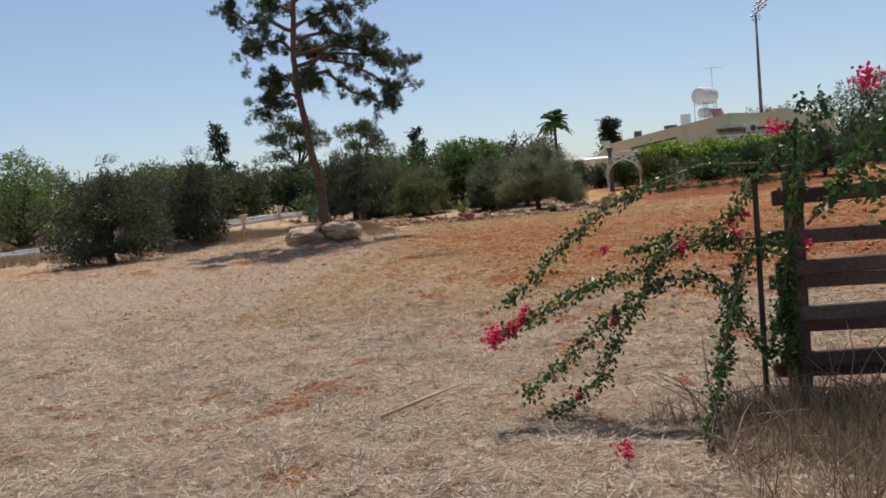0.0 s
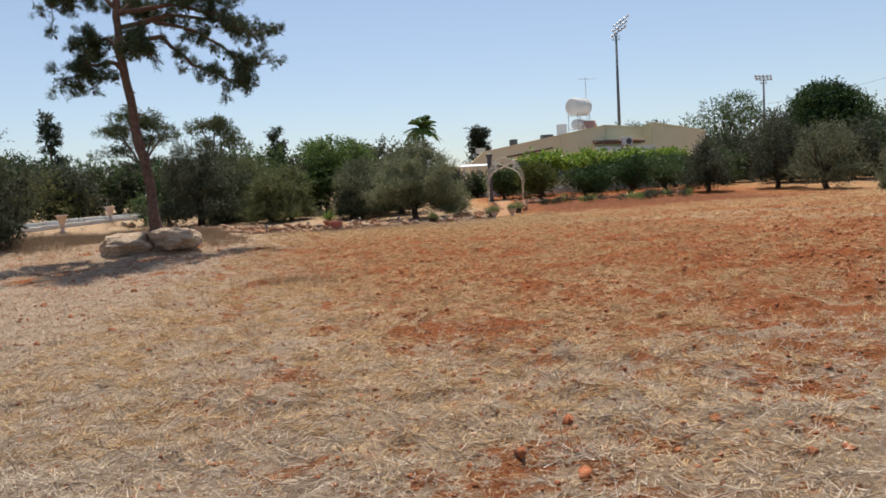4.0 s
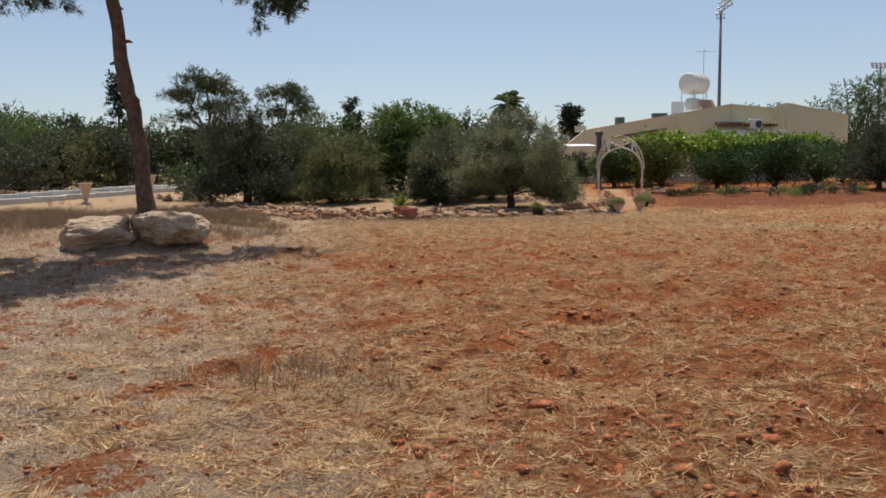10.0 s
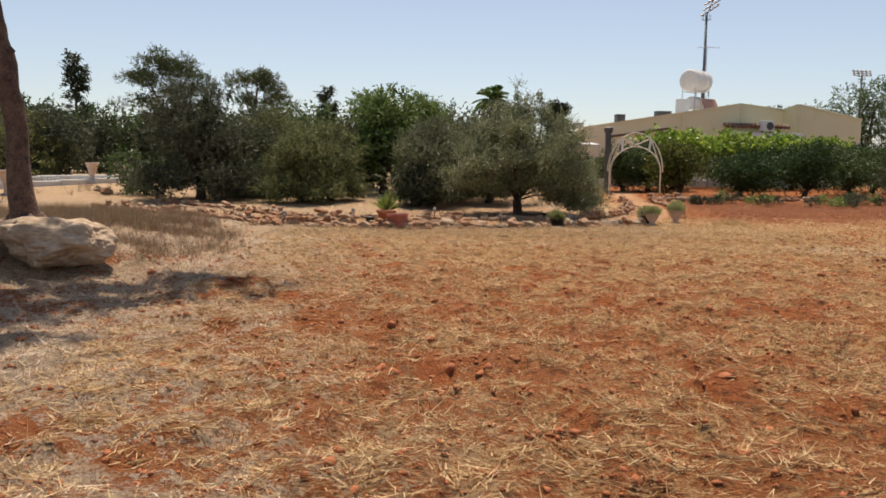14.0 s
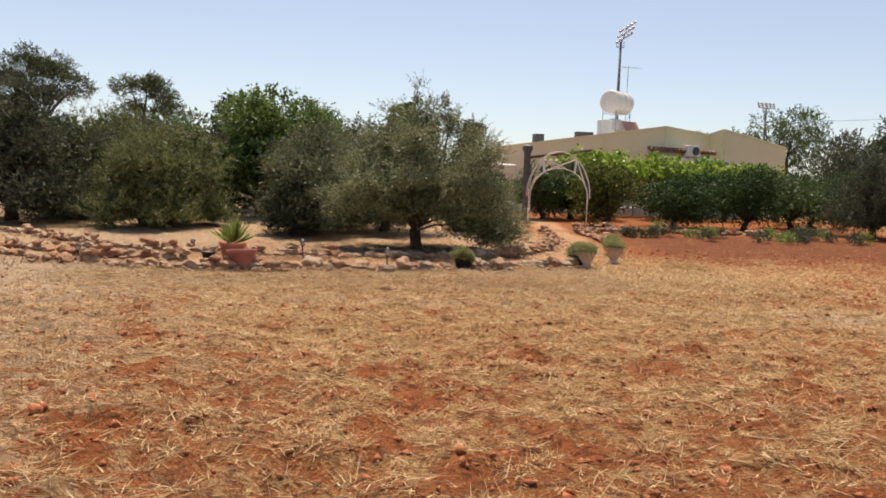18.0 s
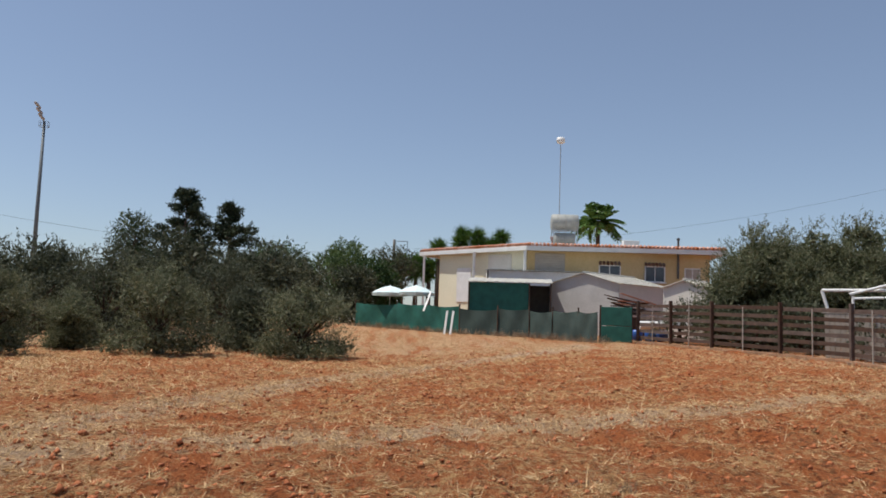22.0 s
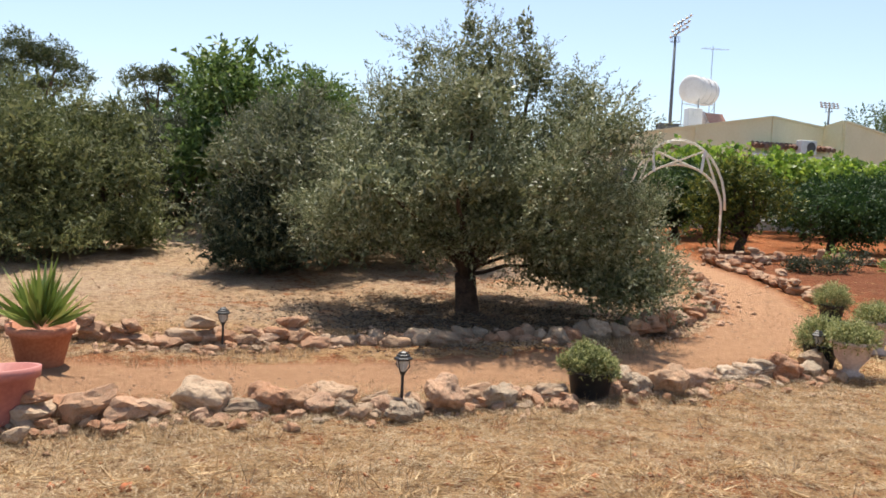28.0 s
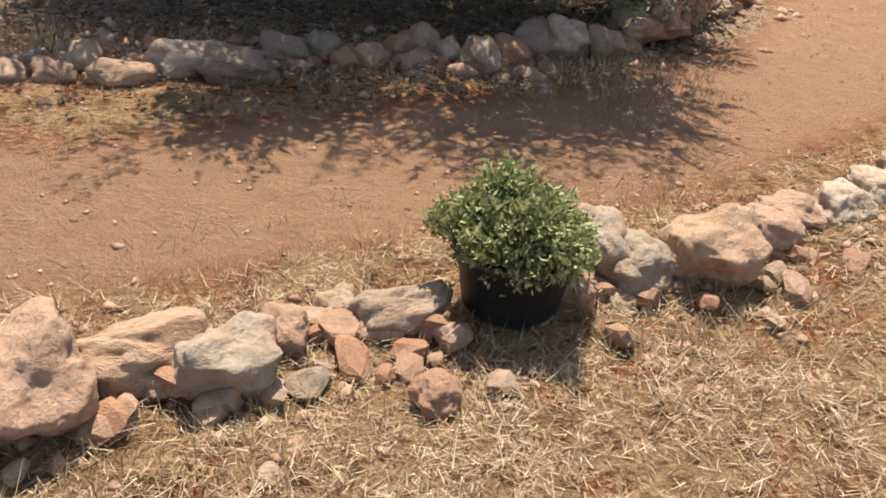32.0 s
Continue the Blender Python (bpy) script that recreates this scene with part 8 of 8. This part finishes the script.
NET_LINE = [(49.8, 31.0), (46.2, 26.8), (43.4, 23.2), (42.4, 21.7), (37.9, 19.25)]
SLAT_LINE = [(37.6, 17.5), (32.7, 16.0), (29.9, 14.6), (26.9, 13.7), (15.6, 14.2)]
tufts("net_weeds", 5000, (36, 51, 18, 32), GREYDRY, "dry weeds along the foot of the net fence", 9, 0.4, 308, lambda x, y: np.exp(-((line_dist(x, y, NET_LINE) - 0.3) / 0.35) ** 2), 0.02)
tufts("slat_weeds", 5000, (15, 38.5, 13, 18.5), GREYDRY, "dry weeds along the foot of the slatted fence", 8, 0.18, 309, lambda x, y: 0.7 * np.exp(-((line_dist(x, y, SLAT_LINE) - 0.25) / 0.2) ** 2), 0.012)
straw_field("bleached_straw", 240000, (-12, 26, 0.5, 13.5), 1.0, 0.34, 8, DRYGREY, "pale bleached straw lying at the field's edge", 298, fade=(13.5, 8.0))
straw_field("straw", 540000, (-12, 26, 6.0, 35.5), 1.0, 0.36, 8, DRY, "loose dry straw scattered over the field", 300, fade=(8.0, 13.5), side=(-2.8, 0.0))
straw_field("pale_straw", 200000, (-13, 3, 6.0, 33), 1.0, 0.5, 8, PALEDRY, "faded tan straw lying on the uncultivated strip", 296, fade=(8.0, 13.5), side=(0.0, -2.8))
straw_field("edge_straw", 70000, (6.5, 26, 35, 42), 1.1, 0.9, 8, DRY, "straw strewn beside the urns", 297)
straw_field("matted_straw", 60000, (-3, 9, 35.0, 39.6), 0.5, 0.62, 11, DRYFINE, "fine matted dry grass before the stones", 299)
tufts("dry_weeds", 900, (-1.5, 5, 1, 38), GREYDRY, "sparse withered weeds standing in the field", 14, 0.17, 301, lambda x, y: 0.1 + 0.9 * (smooth_noise(x, y, 1.7, 9) > 0.62), 0.004)
tufts("bank_weeds", 9000, (-12, -2.6, 29.2, 38.5), GREYDRY, "grey withered weeds covering the bank by the pine", 20, 0.32, 302, lambda x, y: ease(-2.6, -4.8, x) * ease(29.3, 32.0, y + 3.0 * smooth_noise(x, y, 0.9, 14) - 0.8) * ease(39, 36, y) * (0.06 + 1.1 * ease(0.38, 0.66, smooth_noise(x, y, 0.9, 12))), 0.006)
tufts("row_grass", 3600, (-7, 7, 36.7, 39.4), DRYFINE, "dry grass along the foot of the stones", 14, 0.10, 303, lambda x, y: np.exp(-(np.maximum(line_dist(x, y, FRONT_ROW) - 0.15, 0) / 0.35) ** 2), 0.003)
tufts("back_row_grass", 5200, (-3, 5.5, 39.2, 41), DRYFINE, "dry grass along the back row of stones", 14, 0.10, 304, lambda x, y: np.exp(-(np.maximum(line_dist(x, y, BACK_ROW) - 0.15, 0) / 0.42) ** 2), 0.0035)
tufts("fence_brush", 1700, (2.3, 7.5, 3.2, 5.2), GREYDRY, "dry brown brush heaped under the bougainvillea", 20, 0.27, 305, lambda x, y: ease(2.3, 3.3, x) * (0.25 + 0.75 * ease(3.2, 4.6, y)), 0.007)
tufts("lane_grass", 8000, (-44, -12, 30, 66), GREYDRY, "dry grass beside the lane", 12, 0.4, 306, lambda x, y: 0.06 + 0.9 * ease(-13, -18, x) * (x * 0.85 + 0.53 * y < 3.5) * (line_dist(x, y, [(-34.0, 24.0), (-24.0, 41.0), (-18.6, 49.5), (-14.6, 56.6), (-8.0, 70.0)]) > 2.3), 0.02)
tufts("band_straw", 16000, (7, 36, 14, 34), PALEDRY, "bands of raked straw across the field", 10, 0.07, 307, lambda x, y: np.exp(-(line_dist(x, y, BAND_A) / 0.6) ** 2) + np.exp(-(line_dist(x, y, BAND_B) / 0.7) ** 2), 0.009)


ico = bmesh.new()
bmesh.ops.create_icosphere(ico, subdivisions=1, radius=0.5)
ICO = np.array([v.co[:] for v in ico.verts])
ICO_FACES = np.array([[v.index for v in f.verts] for f in ico.faces])
ico.free()


def clods(name, n, region, size, mat, label, seed, near_row=None, facets=8, mask=None):
    """Small clods and stones, joined."""
    rg = np.random.default_rng(seed)
    ball = np.array([(0.5, 0, 0), (-0.5, 0, 0), (0, 0.5, 0), (0, -0.5, 0), (0, 0, 0.5), (0, 0, -0.5)]) if facets == 8 else ICO
    tri = np.array([(0, 2, 4), (2, 1, 4), (1, 3, 4), (3, 0, 4), (2, 0, 5), (1, 2, 5), (3, 1, 5), (0, 3, 5)]) if facets == 8 else ICO_FACES
    x, y = rg.uniform(region[0], region[1], n), rg.uniform(region[2], region[3], n)
    if near_row is not None:
        k = np.exp(-((line_dist(x, y, near_row)) / 0.32) ** 2) > rg.random(n)
        x, y = x[k], y[k]
        n = len(x)
    if mask is not None:
        k = mask(x, y) > rg.random(n)
        x, y = x[k], y[k]
        n = len(x)
    s = size * rg.uniform(0.35, 1.0, n) ** 2 + size * 0.15
    v = ball[None] * (s[:, None] * np.array([1.2, 1, 0.75]) * rg.uniform(0.7, 1.25, (n, 3)))[:, None]
    v = v * rg.uniform(0.5, 1.35, (n, len(ball), 1)) + s[:, None, None] * rg.uniform(-0.16, 0.16, (n, len(ball), 3))
    a = rg.random(n) * 6.283
    c, q = np.cos(a)[:, None], np.sin(a)[:, None]
    v = np.stack([v[..., 0] * c - v[..., 1] * q, v[..., 0] * q + v[..., 1] * c, v[..., 2]], -1)
    gnd = bumps(x, y)
    v += np.stack([x, y, gnd + s * 0.04], 1)[:, None]
    loops = (tri[None] + (np.arange(n) * len(ball))[:, None, None]).reshape(-1)
    tagged(new(name, np_mesh(name, v, 3, mat, loops)), label, "stones", kind="stuff")


CLOD = surface("soil_clod", (0.24, 0.07, 0.025), (0.50, 0.17, 0.065), 0.95, 20, 60, 0.4, 60)
clods("soil_clods", 40000, (-5, 9, 5, 37), 0.05, CLOD, "crumbled red soil clods over the field", 310, mask=lambda x, y: 0.1 + 0.75 * tilled(x, y))
clods("large_clods", 5200, (-5, 12, 8, 37), 0.085, CLOD, "lumps of red soil turned up by the plough", 316, facets=20, mask=lambda x, y: tilled(x, y) * (0.2 + 0.8 * (smooth_noise(x, y, 1.1, 31) > 0.55)))
clods("far_clods", 19000, (7, 32, 12, 44), 0.085, CLOD, "red soil clods in the field towards the fence", 315, mask=lambda x, y: line_dist(x, y, WALKWAY) > 0.75)
clods("field_stones", 700, (-5, 9, 4, 39), 0.045, PEBBLE, "small pale stones lying in the field", 311)
clods("rubble_front", 6000, (-7.5, 7, 37, 40.2), 0.06, PEBBLE, "small rubble along the foot of the front stones", 312, near_row=FRONT_ROW)
clods("rubble_back", 24000, (-8, 8.5, 39, 48), 0.09, PEBBLE, "small rubble along the back stones", 313, near_row=BACK_ROW)
clods("path_gravel", 7000, (-4, 9, 38, 46), 0.028, PEBBLE, "fine gravel on the trodden walkway", 314)


def straw_clumps(name, n, region, seed, mat, label, blades=34):
    """Matted handfuls of straw, lying loosely crossed."""
    rg = np.random.default_rng(seed)
    x, y = rg.uniform(region[0], region[1], n), rg.uniform(region[2], region[3], n)
    k = (0.15 + 0.85 * straw_cover(x, y)) * (line_dist(x, y, WALKWAY) > 0.6) > rg.random(n)
    x, y = x[k], y[k]
    m = len(x) * blades
    r = np.repeat(rg.uniform(0.05, 0.17, len(x)), blades)
    u, a = rg.random(m) ** 0.6, rg.random(m) * 6.283
    px_, py_ = np.repeat(x, blades) + r * u * np.cos(a), np.repeat(y, blades) + 0.7 * r * u * np.sin(a)
    base = np.stack([px_, py_, bumps(px_, py_) + 0.28 * r * (1 - u) * rg.random(m) + 0.004], 1)
    way = np.repeat(rg.normal(size=(len(x), 3)), blades, 0) * 0.6 + rg.normal(size=(m, 3))
    way[:, 2] = np.abs(way[:, 2]) * 0.28
    v = leaf_verts(base, way, rg.uniform(0.07, 0.2, m), rg.uniform(0.004, 0.009, m), rg)
    tagged(new(name, np_mesh(name, slim(v), 3, mat)), label, "straw", kind="stuff")


straw_clumps("straw_clumps", 7600, (-2.5, 10, 10, 37), 322, DRY, "matted handfuls of dry straw over the field")
straw_clumps("bleached_clumps", 3600, (-6, 9, 2, 12), 323, DRYGREY, "matted handfuls of bleached straw at the field's edge")
straw_clumps("far_straw_clumps", 9500, (9, 44, 12, 42), 324, DRY, "clumps of straw in the field towards the fence", 16)


def leaf_litter(x, y, r, n, seed):
    """Fallen olive leaves and bits of twig under a crown."""
    rg = np.random.default_rng(seed)
    px_, py_ = x + r * rg.normal(size=n) * 0.55, y + 0.75 * r * rg.normal(size=n) * 0.5
    k = line_dist(px_, py_, WALKWAY) > 0.6
    px_, py_ = px_[k], py_[k]
    n = len(px_)
    base = np.stack([px_, py_, bumps(px_, py_) + rg.uniform(0.004, 0.02, n)], 1)
    way = rg.normal(size=(n, 3)) * np.array([1, 1, 0.3])
    v = leaf_verts(base, way, rg.uniform(0.03, 0.07, n), rg.uniform(0.008, 0.016, n), rg)
    tagged(new("leaf_litter", np_mesh("leaf_litter", slim(v), 3, LITTER)), "brown and grey fallen olive leaves under the tree", "leaf litter", kind="stuff")


leaf_litter(3.5, 41.8, 2.3, 17000, 326)


# ---- single tufts, a heap of straw and the overhead lines ----
tufts("weed_patch", 260, (-1.44, 0.96, 18.0, 20.0), GREYDRY, "patch of grey withered weeds left standing in the field", 22, 0.24, 320, lambda x, y: np.exp(-((x - -0.24) / 0.6) ** 2 - ((y - 18.98) / 0.45) ** 2), 0.005)
tufts("grey_patch", 420, (8.73, 11.13, 24.06, 26.46), GREYDRY, "flattened patch of grey withered weeds on the red soil", 16, 0.09, 325, lambda x, y: np.exp(-((x - 9.93) / 0.5) ** 2 - ((y - 25.26) / 0.5) ** 2), 0.006)


def straw_heap(x, y, r, tall, seed):
    rg = np.random.default_rng(seed)
    n = 2600
    u = rg.random(n) ** 0.5
    t = rg.random(n) * 6.283
    px_, py_ = x + r * u * np.cos(t), y + 0.6 * r * u * np.sin(t)
    base = np.stack([px_, py_, height(px_, py_) + tall * (1 - u ** 2) * rg.uniform(0.3, 1, n)], 1)
    way = rg.normal(size=(n, 3)) * np.array([1, 1, 0.25])
    v = leaf_verts(base, way, rg.uniform(0.08, 0.22, n), rg.uniform(0.004, 0.009, n), rg)
    tagged(new("straw_heap", np_mesh("straw_heap", slim(v), 3, DRY)), "low heap of raked straw lying on the red soil", "straw heap", kind="stuff")


straw_heap(9.00, 39.77, 0.62, 0.14, 321)


def cable(points, label):
    s = Shape()
    for p, q in zip(points, points[1:]):
        p, q = Vector(p), Vector(q)
        s.tube([p.lerp(q, i / 10) - Vector((0, 0, 0.03 * (q - p).length * 4 * (i / 10) * (1 - i / 10))) for i in range(11)], 0.009, 5)
    solo("overhead_cable", s, BLACK, label, "cable", "overhead lines")


cable([(28.0, 66.0, 6.2), (47.2, 65.2, 9.2), (83.5, 30.0, 8.6)], "thin black cable slung between the poles")
cable([(83.5, 30.0, 8.9), (83.75, -27.9, 19.0)], "thin black cable running behind the ochre house")
